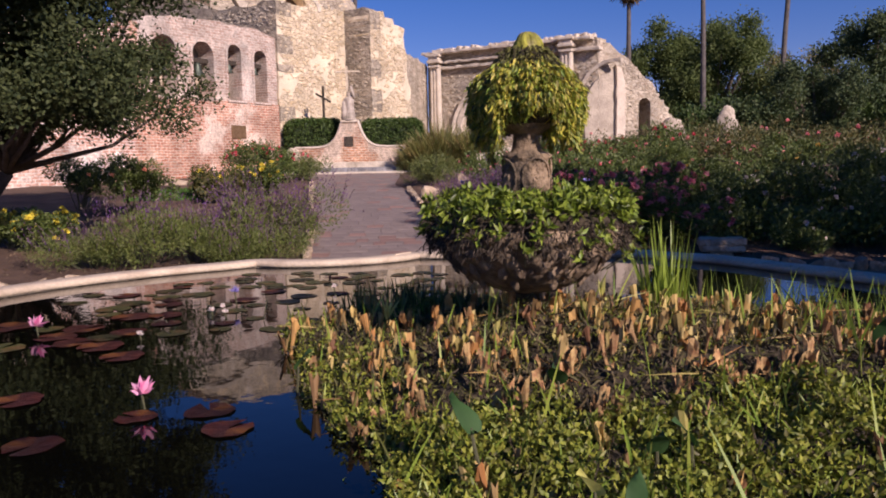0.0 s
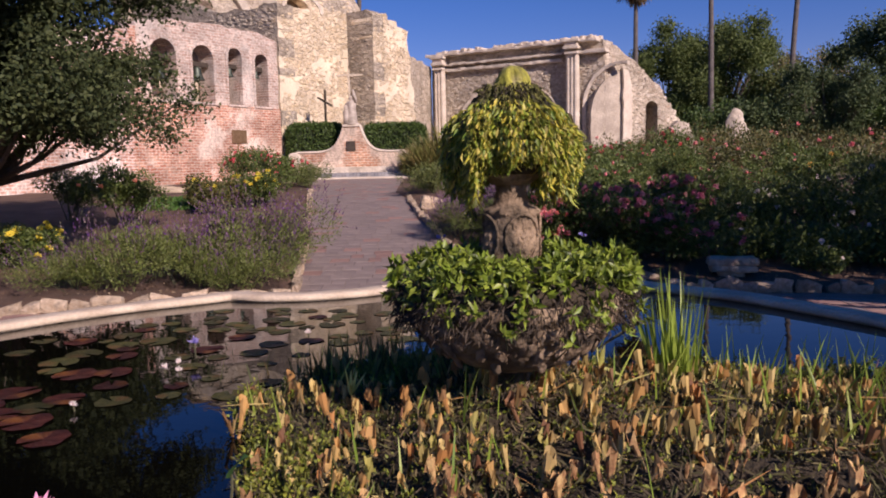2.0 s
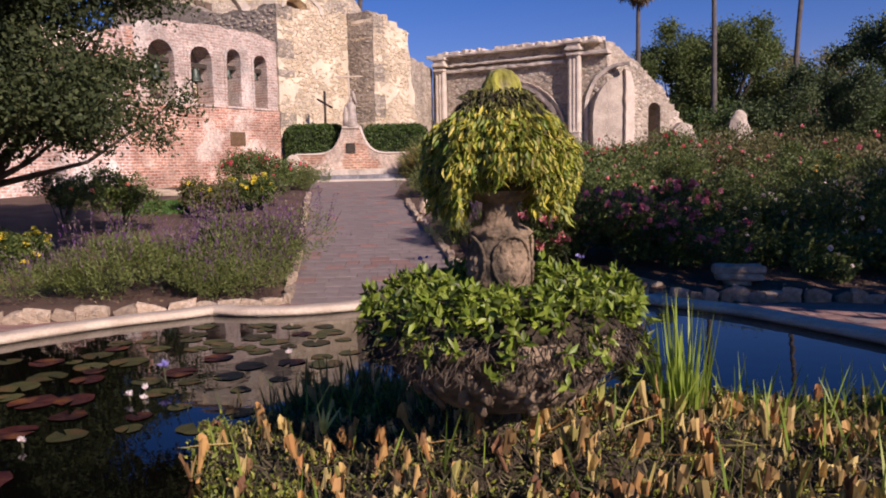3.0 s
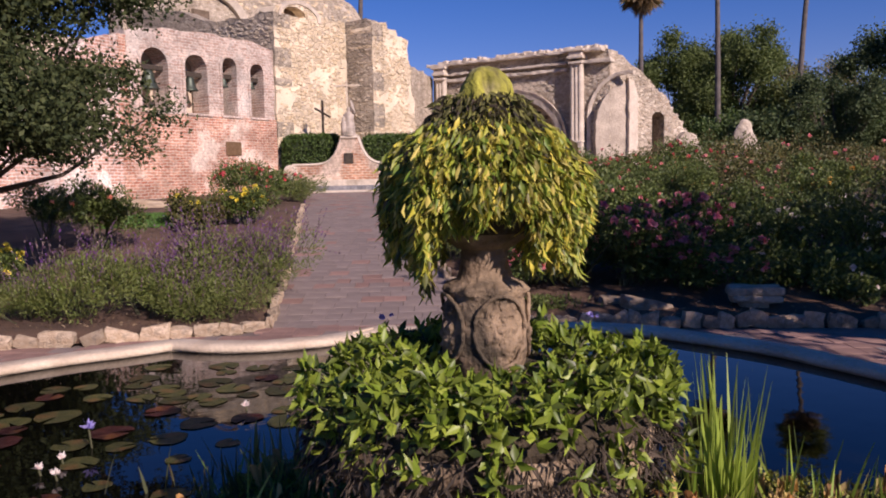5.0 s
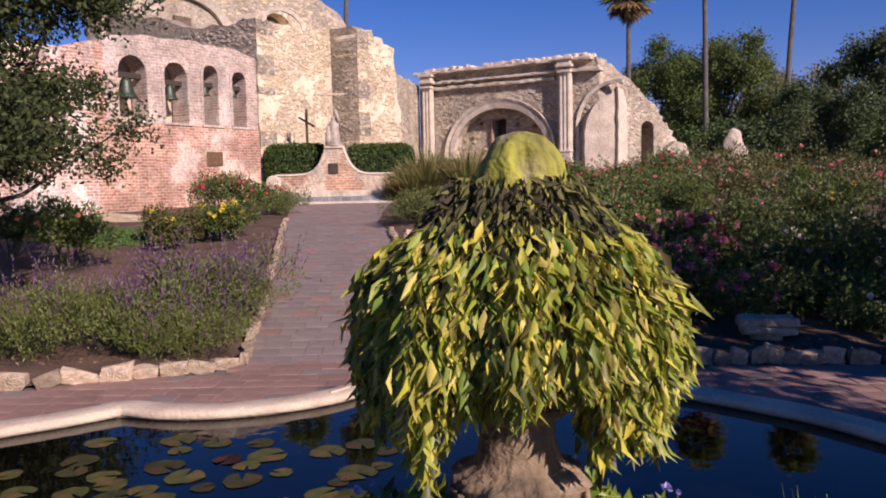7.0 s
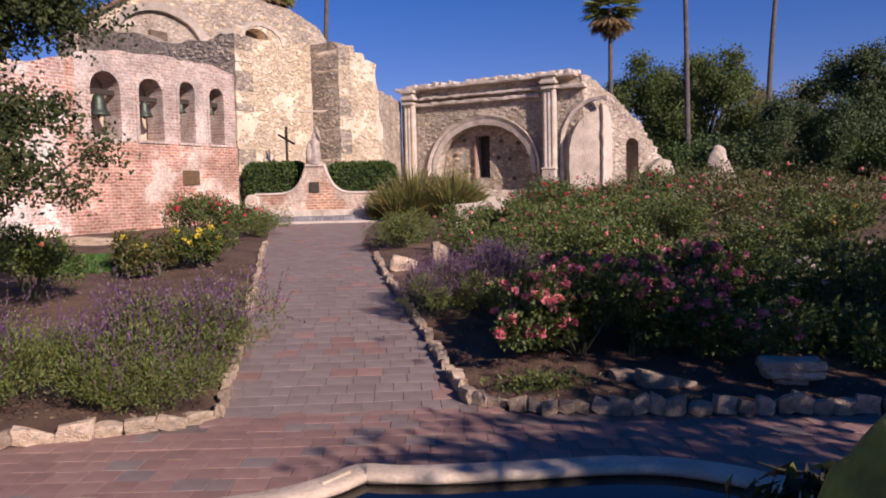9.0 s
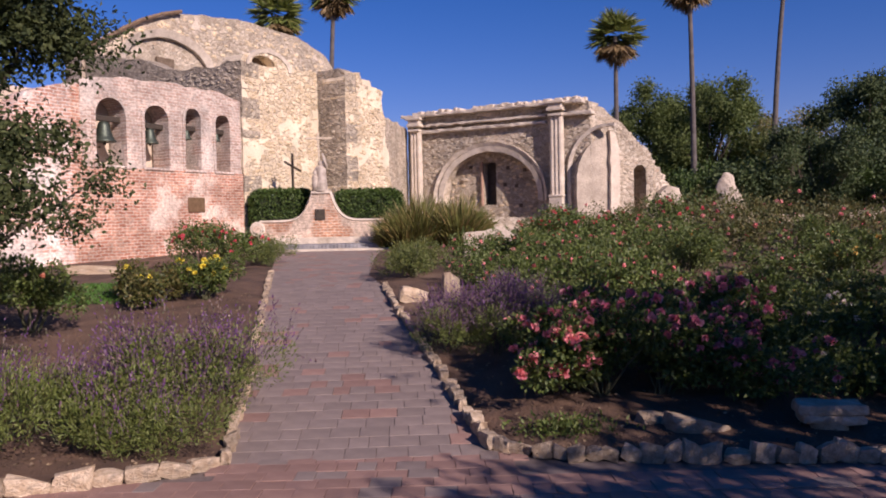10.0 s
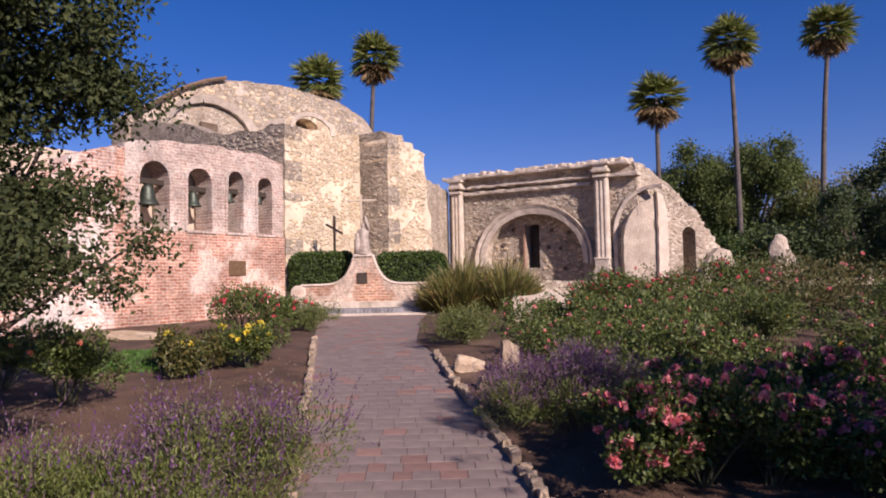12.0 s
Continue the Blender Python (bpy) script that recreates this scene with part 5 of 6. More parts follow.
L_TANGLE = ramp_mat("withered leaf", [(0.02, 0.017, 0.010), (0.05, 0.035, 0.018), (0.12, 0.13, 0.025), (0.035, 0.028, 0.014), (0.20, 0.20, 0.04)], 0.8, 0.1)
M_ROOTMAT = mat("root mat", (0.035, 0.025, 0.014), (0.075, 0.055, 0.03), 14, 0.95, 1.0, 60, dist=0.02)
build_fountain()


# ---- pond plants ----
def marsh_height(x, y):
    """Height of the plant mat over the water; below zero where there is open water."""
    dx, dy = (x - 1.25) / 2.2, (y - 3.2) / 2.0
    edge = x - (-0.82 + (3.7 - y) * 0.34 + 0.22 * noise.noise(Vector((x, y, 7)) * 2.5))
    if edge < 0:
        return -1
    r = math.sqrt(dx * dx + dy * dy) + 0.16 * noise.noise(Vector((x, y, 3)) * 1.3)
    near = 0.09 * math.exp(-((x - 0.5) ** 2 + (y - 3.7) ** 2) / 0.35)
    lumps = 0.85 + 0.5 * noise.noise(Vector((x, y, 11)) * 3.2)
    h = (0.25 * (1 - r ** 2.2) + near) * min(1, 0.10 + edge / 0.8) * lumps if r < 1 else -1
    # low fringes behind the fountain and towards the open water
    for cx, cy, rx, ry, top in ((-0.10, 4.95, 0.62, 0.42, 0.05), (-0.45, 4.15, 0.55, 0.70, 0.10)):
        q = ((x - cx) / rx) ** 2 + ((y - cy) / ry) ** 2 + 0.35 * noise.noise(Vector((x, y, 5)) * 4)
        if q < 1:
            h = max(h, top * (1 - q) + 0.012)
    return h


def build_marsh():
    N = 60
    xs, ys = np.linspace(-1.5, 3.9, N), np.linspace(0.6, 5.6, N)
    vs, fs, idx = [], [], {}
    for i, x in enumerate(xs):
        for j, y in enumerate(ys):
            h = marsh_height(x, y)
            if h > -0.5:
                idx[i, j] = len(vs)
                vs.append((x, y, WATER_Z - 0.03 + h + 0.05 * noise.noise(Vector((x, y, 0)) * 9)))
    for i in range(N - 1):
        for j in range(N - 1):
            q = [idx.get(k) for k in ((i, j), (i + 1, j), (i + 1, j + 1), (i, j + 1))]
            if None not in q:
                fs.append(q)
    mat_ob = mesh_ob("marsh_mat", vs, fs, M_ROOTMAT, smooth=True)
    tagged(mat_ob, "dark mat of roots and litter in the pond", "marsh litter", kind="stuff")

    def spots(n, keep):
        out = []
        while len(out) < n:
            x, y = rng.uniform(-1.5, 3.9), rng.uniform(0.6, 5.6)
            h = marsh_height(x, y)
            if h > 0.0 and keep(x, y, h):
                out.append((x, y, WATER_Z + h - 0.02))
        return np.array(out)

    dry = lambda x, y, h: y + 0.6 * noise.noise(Vector((x, y, 1)) * 2) > 2.50 - 0.10 * x
    wet = lambda x, y, h: not dry(x, y, h)
    # cut stalks: flared papery stubs; those by the camera's side of the mat one by one, the rest joined
    bed = root("reed_stubble", Matrix.Translation((0.8, 3.0, WATER_Z)), "tan papery cut reed stalks standing in the pond", "reed stubble")
    shapes = []
    for k in range(10):
        h, r, n = 0.032 + 0.009 * k, 0.0065 + 0.0009 * ((k * 3) % 10), 7
        lean = Vector(rng.normal(0, 0.28, 3)) * h
        vs, fs = [], []
        for j, (z, q) in enumerate(((-0.04, 0.6), (h * 0.35, 0.85), (h * 0.7, 1.2), (h, 1.65))):
            for i in range(n):
                a = 2 * math.pi * i / n
                up = rng.uniform(-0.035, 0.035) if j == 3 else 0
                vs.append((r * q * math.cos(a) + lean.x * z / h, r * q * math.sin(a) + lean.y * z / h, z + up))
        for j in range(3):
            fs += [(j * n + i, j * n + (i + 1) % n, (j + 1) * n + (i + 1) % n, (j + 1) * n + i) for i in range(n)]
        me = bpy.data.meshes.new("stalk")
        me.from_pydata(vs, [], fs)
        me.materials.append(L_STUB_ONE)
        shapes.append((me, np.array(vs), fs))
    P = spots(1000, lambda x, y, h: dry(x, y, h) or rng.random() < 0.22)
    P = np.concatenate([P[:700]] + [P[:350] + rng.normal(0, 0.022, (350, 3)) * [1, 1, 0.3] for _ in range(2)])
    P = P[np.argsort(P[:, 1])]
    vs, fs, o = [], [], 0
    for i, p in enumerate(P):
        me, v0, f0 = shapes[int(rng.integers(0, 10))]
        t, s = rng.uniform(0, 6.28), rng.uniform(0.6, 1.25)
        if 60 < i < 360:
            ob = new("stalk", me)
            ob.matrix_basis = Matrix.Translation(Vector(p) - Vector((0.8, 3.0, WATER_Z))) @ Matrix.Rotation(t, 4, "Z") @ Matrix.Diagonal((s, s, s, 1))
            ob.parent = bed
        else:
            c, q = math.cos(t), math.sin(t)
            vs.append((v0 @ np.array([[c, q, 0], [-q, c, 0], [0, 0, 1]])) * s + p)
            fs += [tuple(x + o for x in f) for f in f0]
            o += len(v0)
    tagged(mesh_ob("cut_stalks", np.concatenate(vs), fs, L_STUB), "tan papery cut reed stalks standing in the pond", "reed stubble", kind="stuff")
    P = spots(13000, lambda x, y, h: dry(x, y, h) or rng.random() < 0.2)
    W = rng.normal(0, 0.7, (13000, 3)) + [0, 0, 0.35]
    tagged(leaf_cloud("marsh_litter", P + [0, 0, 0.02], W, 0.075, 0.010, L_LITTER), "brown litter and small shoots between the stalks", "marsh litter", kind="stuff")
    P = spots(9000, lambda x, y, h: dry(x, y, h))
    tagged(leaf_cloud("marsh_sprouts", P + [0, 0, 0.02], rng.normal(0, 0.6, (9000, 3)) + [0, 0, 0.5], 0.028, 0.014, L_CRESS), "small green sprouts between the stalks", "sprouts", kind="stuff")
    P = spots(56000, lambda x, y, h: wet(x, y, h) or (h < 0.075 and rng.random() < 0.5))
    P[:, 2] += rng.uniform(-0.03, 0.06, len(P)) + np.array([0.11 * noise.noise(Vector((p[0], p[1], 4)) * 6) + 0.08 * noise.noise(Vector((p[0], p[1], 9)) * 16) for p in P])
    tagged(leaf_cloud("cress", P, rng.normal(0, 0.6, (56000, 3)) + [0, 0, 0.45], 0.027, 0.0165, L_CRESS, bend=0.3), "bright green cress carpeting the pond margin", "cress", kind="stuff")
    P = spots(520, lambda x, y, h: rng.random() < 0.25 + 0.75 * (x > 1.7))
    tagged(blades("thin_reeds", P, rng.normal(0, 0.25, (520, 3)) + [0, 0, 1], rng.uniform(0.10, 0.38, 520), 0.011, L_BLADE), "thin light green reed shoots", "reeds", kind="stuff")
    P = spots(650, lambda x, y, h: wet(x, y, h))
    tagged(blades("grass_blades", P, rng.normal(0, 0.4, (650, 3)) + [0, 0, 1], rng.uniform(0.06, 0.19, 650), 0.007, L_BLADE), "thin grass blades growing through the cress", "grass", kind="stuff")
    P = spots(420, lambda x, y, h: h < 0.07)
    tagged(blades("edge_reeds", P - [0, 0, 0.03], rng.normal(0, 0.4, (420, 3)) + [0, 0, 1], rng.uniform(0.08, 0.26, 420), 0.011, L_EDGE), "dark ragged shoots along the edge of the mat", "reeds", kind="stuff")
    P = spots(90, lambda x, y, h: dry(x, y, h))
    W = rng.normal(0, 1, (90, 3)) * [1, 1, 0.15] + [0, 0, 0.12]
    tagged(blades("fallen_stems", P + [0, 0, 0.05], W, rng.uniform(0.10, 0.32, 90), 0.007, L_STUB, None, 0.05, 3), "pale fallen stems lying across the stubble", "reeds", kind="stuff")
    P = np.stack([rng.normal(-0.12, 0.30, 520), rng.normal(5.0, 0.17, 520), np.full(520, WATER_Z - 0.02)], 1)
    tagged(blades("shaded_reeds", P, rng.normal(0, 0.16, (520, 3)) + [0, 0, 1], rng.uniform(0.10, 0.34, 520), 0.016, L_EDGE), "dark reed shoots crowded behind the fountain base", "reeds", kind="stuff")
    # loose sprigs floating off the edge of the mat
    P = []
    while len(P) < 420:
        y = rng.uniform(1.9, 4.6)
        x = -0.70 + (3.7 - y) * 0.34 + rng.normal(0.03, 0.06)
        P.append((x, y, WATER_Z + rng.uniform(-0.005, 0.03)))
    tagged(leaf_cloud("floating_sprigs", P, rng.normal(0, 0.7, (420, 3)) * [1, 1, 0.5] + [0, 0, 0.2], 0.028, 0.013, L_CRESS), "small green sprigs floating off the mat's edge", "cress", kind="stuff")
    # iris clump
    c = np.array([1.51, 4.60, WATER_Z - 0.02])
    iris = root("reed_clump", Matrix.Translation(c), "upright clump of fresh green reeds in the water", "reeds")
    n = 70
    A = np.stack([rng.normal(0, 0.06, n), rng.normal(0, 0.06, n), np.zeros(n)], 1)
    for p in A:
        blades("blade", [p], [p * 0.9 + rng.normal(0, 0.08, 3) + [0, 0, 1]], rng.uniform(0.34, 0.84), 0.019, L_BLADE, iris, 0.12, 6)
    # scattered broad leaves: heart-shaped, folded along the midrib
    for x, y, z, L, m in ((0.46, 2.42, 0.88, 0.17, L_BROAD), (0.11, 1.97, 0.86, 0.18, L_BROAD), (0.67, 1.81, 0.83, 0.15, L_BROAD), (0.80, 1.89, 0.83, 0.13, L_BROAD), (0.53, 1.50, 0.81, 0.13, L_BROAD), (-0.68, 3.18, 0.76, 0.14, L_BROAD), (1.96, 2.88, 0.90, 0.20, L_BROAD), (2.3, 3.2, 0.88, 0.18, L_BROAD), (0.43, 1.55, 0.82, 0.14, L_YELLOW), (0.68, 1.26, 0.79, 0.12, L_YELLOW)):
        half = [(0.0, 0.0), (-0.16, 0.10), (-0.14, 0.20), (0.02, 0.27), (0.25, 0.28), (0.50, 0.22), (0.75, 0.12), (1.0, 0.0)]
        L *= 0.8
        mid = [(q * L, 0.0, 0.05 * L * math.sin(3 * q)) for q, w in half]
        vs = mid + [(q * L, s * w * L, 0.35 * w * L - 0.2 * q * q * L) for s in (1, -1) for q, w in half]
        n = len(half)
        fs = [(i, i + 1, n + i + 1, n + i) for i in range(n - 1)] + [(i + 1, i, 2 * n + i, 2 * n + i + 1) for i in range(n - 1)]
        ob = mesh_ob("arum_leaf", vs, fs, m, smooth=True)
        ob.matrix_basis = Matrix.Translation((x, y, z)) @ Matrix.Rotation(rng.uniform(0, 6.28), 4, "Z") @ Matrix.Rotation(rng.uniform(-1.25, -0.7), 4, "Y")
        tagged(ob, "dark green broad arum leaf standing among stalks" if m is L_BROAD else "yellowing broad arum leaf standing in the cress", "leaf", "broad leaves in the pond")
        vs, fs = tube([(-0.20, 0, -0.10), (-0.05, 0, -0.03), (0, 0, 0)], [0.006, 0.006, 0.005], 5)
        mesh_ob("leaf_stalk", vs, fs, M_STEM, ob)
    for x, y, z in ((-0.32, 4.1, 0.80), (1.02, 4.35, 0.86)):
        n = 7
        pl = root("yellow_sprout", Matrix.Translation((x, y, z)), "tuft of bright yellow young leaves among stalks", "sprout")
        blades("leaves", np.zeros((n, 3)), rng.normal(0, 0.35, (n, 3)) + [0, 0, 1], rng.uniform(0.09, 0.17, n), 0.026, L_YELLOW, pl, 0.05)


L_STUB_ONE = mat("single cut stalk", (0.24, 0.11, 0.045), (0.50, 0.34, 0.14), 26, 0.75, 0.3, 90, (0.16, 0.08, 0.035), 0.04, 0.4)
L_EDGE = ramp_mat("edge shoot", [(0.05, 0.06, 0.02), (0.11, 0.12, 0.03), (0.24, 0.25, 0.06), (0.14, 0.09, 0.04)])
L_YELLOW = ramp_mat("yellow sprout", [(0.62, 0.60, 0.10), (0.70, 0.68, 0.22)], 0.5, 0.35)
build_marsh()


def lily_pads():
    kinds = {}
    for red in (False, True):
        for k in range(4):
            n = 18
            vs = [(0, 0, 0.004)]
            for i in range(n + 1):
                a = 0.18 + (2 * math.pi - 0.36) * i / n
                r = 1 + 0.07 * math.sin(3 * a + 2 * k) + 0.04 * math.sin(7 * a + k)
                vs.append((r * math.cos(a), r * math.sin(a), 0.05 * abs(math.sin(a * 2.5 + k)) * (0.6 if not red else 1.6)))
            me = bpy.data.meshes.new("lily_pad")
            me.from_pydata(vs, [], [(0, i, i + 1) for i in range(1, n + 1)])
            me.materials.append(L_PAD_RED if red else L_PAD)
            kinds[red, k] = me
    done = []
    for cx, cy, sx, sy, num, r0, r1, share in ((-1.0, 6.7, 0.75, 0.6, 48, 0.06, 0.125, 0.08), (-2.5, 5.9, 0.5, 0.7, 16, 0.08, 0.15, 0.5), (-2.3, 4.3, 0.6, 0.6, 12, 0.10, 0.18, 0.85), (-1.6, 2.7, 0.45, 0.3, 6, 0.08, 0.125, 0.95), (-1.5, 5.0, 0.3, 0.4, 7, 0.06, 0.11, 0.3)):
        k = tries = 0
        while k < num and tries < 900:
            tries += 1
            x, y, r = rng.normal(cx, sx), rng.normal(cy, sy), rng.uniform(r0, r1)
            inside = x > -3.3 + max(0, (y - 6.3)) * 1.1 and y < 7.8 and x < 0.2
            if not inside or marsh_height(x, y) > -0.5 or any((x - p) ** 2 + (y - q) ** 2 < (0.8 * (r + c)) ** 2 for p, q, c in done):
                continue
            done.append((x, y, r))
            k += 1
            red = rng.random() < share
            ob = new("lily_pad", kinds[red, len(done) % 4])
            ob.matrix_basis = Matrix.Translation((x, y, WATER_Z + 0.004)) @ Matrix.Rotation(rng.uniform(0, 6.28), 4, "Z") @ Matrix.Diagonal((r, r, 0.6 * r, 1))
            tagged(ob, "reddish lily pad floating on dark water" if red else "olive-yellow lily pad floating on dark water", "lily pad", "lily pads on the pond")

    def lily(x, y, z, s, material, label):
        fl = root("water_lily", Matrix.Translation((x, y, z)), label, "water lily", "water lilies in the pond")
        P, W = [], []
        for k in range(20):
            a = k * 2.4
            e = 0.25 + 1.1 * (k / 20)
            W.append((math.cos(a) * math.cos(e), math.sin(a) * math.cos(e), math.sin(e)))
            P.append((0, 0, 0))
        leaf_cloud("petals", P, W, s, s * 0.42, material, fl, -0.25)
        vs, fs = tube([(0, 0, 0), (0.01, 0.01, WATER_Z - z - 0.05)], [0.006, 0.006], 5)
        mesh_ob("stalk", vs, fs, M_STEM, fl)

    lily(-1.36, 2.98, 0.70, 0.07, F_LILYPINK, "pink water lily in full bloom")
    lily(-2.72, 4.65, 0.69, 0.07, F_LILYPINK, "pink water lily in full bloom")
    for x, y in ((-1.72, 5.25), (-1.60, 5.18), (-1.68, 5.4), (-1.95, 4.46), (-0.95, 6.3)):
        lily(x, y, 0.66, 0.032, F_WHITE, "small white water lily bud")
    lily(-1.65, 5.65, 0.74, 0.05, F_VIOLET, "violet water lily bud")


lily_pads()


# ---- garden plants ----
def clump_points(n, w, h, lobes, low=0.15):
    """Points on and in an uneven mound of lobes, thinner inside."""
    C = np.stack([rng.normal(0, w * 0.26, lobes), rng.normal(0, w * 0.26, lobes), rng.uniform(h * 0.35, h * 0.78, lobes)], 1)
    R = rng.uniform(0.20, 0.34, lobes) * w * 0.8
    k = rng.integers(0, lobes, n)
    d = unit(rng.normal(size=(n, 3)))
    P = C[k] + d * (R[k] * rng.uniform(0.55, 1.05, n))[:, None] * [1, 1, 0.9]
    P[:, 2] = np.maximum(P[:, 2], low * h * rng.uniform(0.6, 1.2, n))
    return P, d, C


def rose_bush(w, h, leaf_m, flower_m, flowers, label, n=2050, name="rose_bush", cat="rose bush", size=0.14, leaf=0.10):
    b = root(name, Matrix(), label, cat)
    P, d, C = clump_points(n, w, h, 13)
    leaf_cloud("leaves", P, d + rng.normal(0, 0.5, (n, 3)) + [0, 0, 0.1], leaf, leaf * 0.62, leaf_m, b, 0.2)
    st = []
    for c in C:
        a = Vector((rng.normal(0, 0.06), rng.normal(0, 0.06), -0.06))
        mid = (a + Vector(c)) / 2 + Vector((rng.normal(0, 0.05), rng.normal(0, 0.05), 0.05))
        st.append(tube([a, mid, Vector(c), Vector(c) + Vector((rng.normal(0, 0.08), rng.normal(0, 0.08), h * 0.2))], [0.018, 0.013, 0.009, 0.005], 5))
    vs, fs = joined(st)
    mesh_ob("branching", vs, fs, M_STEM, b)
    if flowers:
        top = P[(d[:, 2] > -0.15)]
        pick = top[rng.choice(len(top), min(flowers, len(top)), replace=False)]
        out = unit(pick - [0, 0, h * 0.4])
        blossoms("flower", pick + out * 0.05, size, flower_m, b)
    return b


def salvia(w, h, n_leaf, n_spike, label):
    b = root("salvia", Matrix(), label, "salvia")
    P, d, C = clump_points(n_leaf, w, h * 0.8, 10, 0.05)
    leaf_cloud("leaves", P, d * 0.6 + rng.normal(0, 0.35, (n_leaf, 3)) + [0, 0, 0.6], 0.062, 0.017, L_SAGE, b, 0.25)
    SP, SW = [], []
    Q = P[d[:, 2] > -0.2]
    Q = Q[rng.choice(len(Q), n_spike)]
    for p in Q:
        wv = unit(np.array([p[0] * 0.5 / w, p[1] * 0.5 / w, 0.75]) + rng.normal(0, 0.22, 3))
        L = rng.uniform(0.22, 0.60)
        for t in np.linspace(0.1, 1, 11):
            SP.append(p + wv * L * t + rng.normal(0, 0.004, 3))
            SW.append(wv * 1.3 + rng.normal(0, 0.35, 3))
    tagged(leaf_cloud("inflorescence", SP, SW, 0.046, 0.021, F_SAGE, b, 0.1), "purple flower spikes", kind="stuff")
    st = [tube([(c[0] * 0.2, c[1] * 0.2, -0.05), tuple(c)], [0.012, 0.006], 5) for c in C]
    vs, fs = joined(st)
    tagged(mesh_ob("branching", vs, fs, M_STEM, b), kind="stuff")
    return b


def place(make, spots, group=""):
    """One plant with its parts, then copies of it, each turned and sized its own way."""
    x, y, s = spots[0]
    make.matrix_basis = Matrix.Translation((x, y, ground_z(y) + 0.06)) @ Matrix.Diagonal((s, s, s, 1))
    if group:
        tagged(make, group=group)
    for x, y, s in spots[1:]:
        c = copy_thing(make, Matrix.Translation((x, y, ground_z(y) + 0.06)) @ Matrix.Rotation(rng.uniform(0, 6.28), 4, "Z"))
        c.scale = (s, s, s * rng.uniform(0.78, 1.22))


L_SHRUB = ramp_mat("shrub leaf", [(0.06, 0.085, 0.02), (0.11, 0.14, 0.03), (0.17, 0.18, 0.05)])
place(salvia(1.7, 1.3, 6400, 470, "bushy sage with purple flower spikes beside the path"), [(0.38, 17.6, 0.78), (1.25, 18.2, 0.95), (0.6, 18.8, 0.66), (2.0, 18.5, 0.9), (1.2, 17.3, 0.82)], "flowering sage clumps")
place(salvia(1.7, 1.3, 6400, 300, "sprawling sage with violet flower spikes beside the path"), [(-3.3, 14.3, 1.1), (-3.75, 15.3, 0.85), (-3.05, 15.5, 0.7)], "flowering sage clumps")
place(salvia(1.7, 1.05, 6800, 100, "green sage mound with few purple spikes"), [(-4.45, 13.35, 1.0), (-5.4, 13.4, 0.95), (-4.7, 14.2, 0.85), (-3.4, 13.2, 0.8), (-6.2, 13.2, 0.85)], "green sage clumps")
place(rose_bush(1.5, 1.65, L_ROSE, F_CORAL, 2, "leafy dark rose bush with a few coral blooms", 4600, leaf=0.078), [(-8.1, 19.7, 1.05), (-10.1, 21.1, 0.9)], "rose bushes left of the path")
place(rose_bush(1.5, 1.1, L_ROSE, F_YELLOW, 26, "green rose bush with bright yellow blooms", 3600, size=0.17, leaf=0.078), [(-5.5, 23.2, 1.0), (-7.95, 15.2, 0.85), (-8.9, 15.4, 0.8)], "yellow rose bushes")
place(rose_bush(1.5, 1.0, L_ROSE_DRY, F_YELLOW, 2, "rusty rose bush with drying leaves"), [(-6.9, 23.0, 1.0), (-6.3, 22.2, 0.85)], "drying rose bushes")
place(rose_bush(2.2, 1.5, L_ROSE, F_RED, 20, "rose bush with deep red blooms near the wall"), [(-6.6, 29.5, 1.0), (-7.6, 30.4, 0.9), (6.2, 37.5, 1.25), (8.8, 38.5, 1.2), (4.6, 36.5, 1.05), (11.3, 38.8, 1.2)], "red rose bushes")
place(rose_bush(1.8, 1.0, L_SHRUB, F_SAGE, 0, "low olive-green shrub beside the path", 3400, "low_shrub", "shrub", leaf=0.06), [(-6.1, 33.0, 1.0), (-0.35, 26.4, 1.0), (0.15, 27.6, 0.9), (-0.7, 28.6, 0.9), (-5.5, 31.5, 0.8)], "low shrubs")
place(rose_bush(1.5, 1.3, L_ROSE, F_PINK, 60, "rose bush covered in salmon-pink blooms", 5200, size=0.165, leaf=0.072), [(1.7, 15.0, 1.0), (2.5, 14.8, 0.9)], "pink rose bushes")
place(rose_bush(1.7, 1.25, L_ROSE, F_MAGENTA, 60, "rose bush heavy with magenta blooms", 5200, size=0.155, leaf=0.072), [(3.3, 14.7, 1.0), (4.2, 14.4, 0.9), (2.9, 16.0, 1.05), (3.9, 15.8, 1.1), (5.0, 15.4, 0.95), (4.8, 16.8, 1.0)], "magenta rose bushes")
place(rose_bush(1.9, 1.3, L_ROSE, F_PINK, 11, "green rose bush with scattered pink blooms"), [(3.4, 23.3, 0.85), (5.0, 25.3, 0.9), (4.0, 21.4, 0.85), (6.3, 26.3, 0.85), (8.1, 33.5, 1.1), (10.5, 34.6, 1.1), (2.7, 25.6, 0.7), (3.0, 20.3, 0.8), (4.4, 20.0, 0.85), (5.3, 21.4, 0.8), (2.2, 22.9, 0.75), (4.6, 23.5, 0.8), (1.6, 24.6, 0.7), (3.3, 27.6, 0.9), (1.9, 29.0, 0.8), (6.9, 29.0, 1.0), (9.2, 30.5, 1.0), (5.2, 29.6, 0.9), (7.4, 36.0, 1.1), (9.0, 24.0, 0.9), (11.2, 25.2, 0.95)], "pink rose bushes")
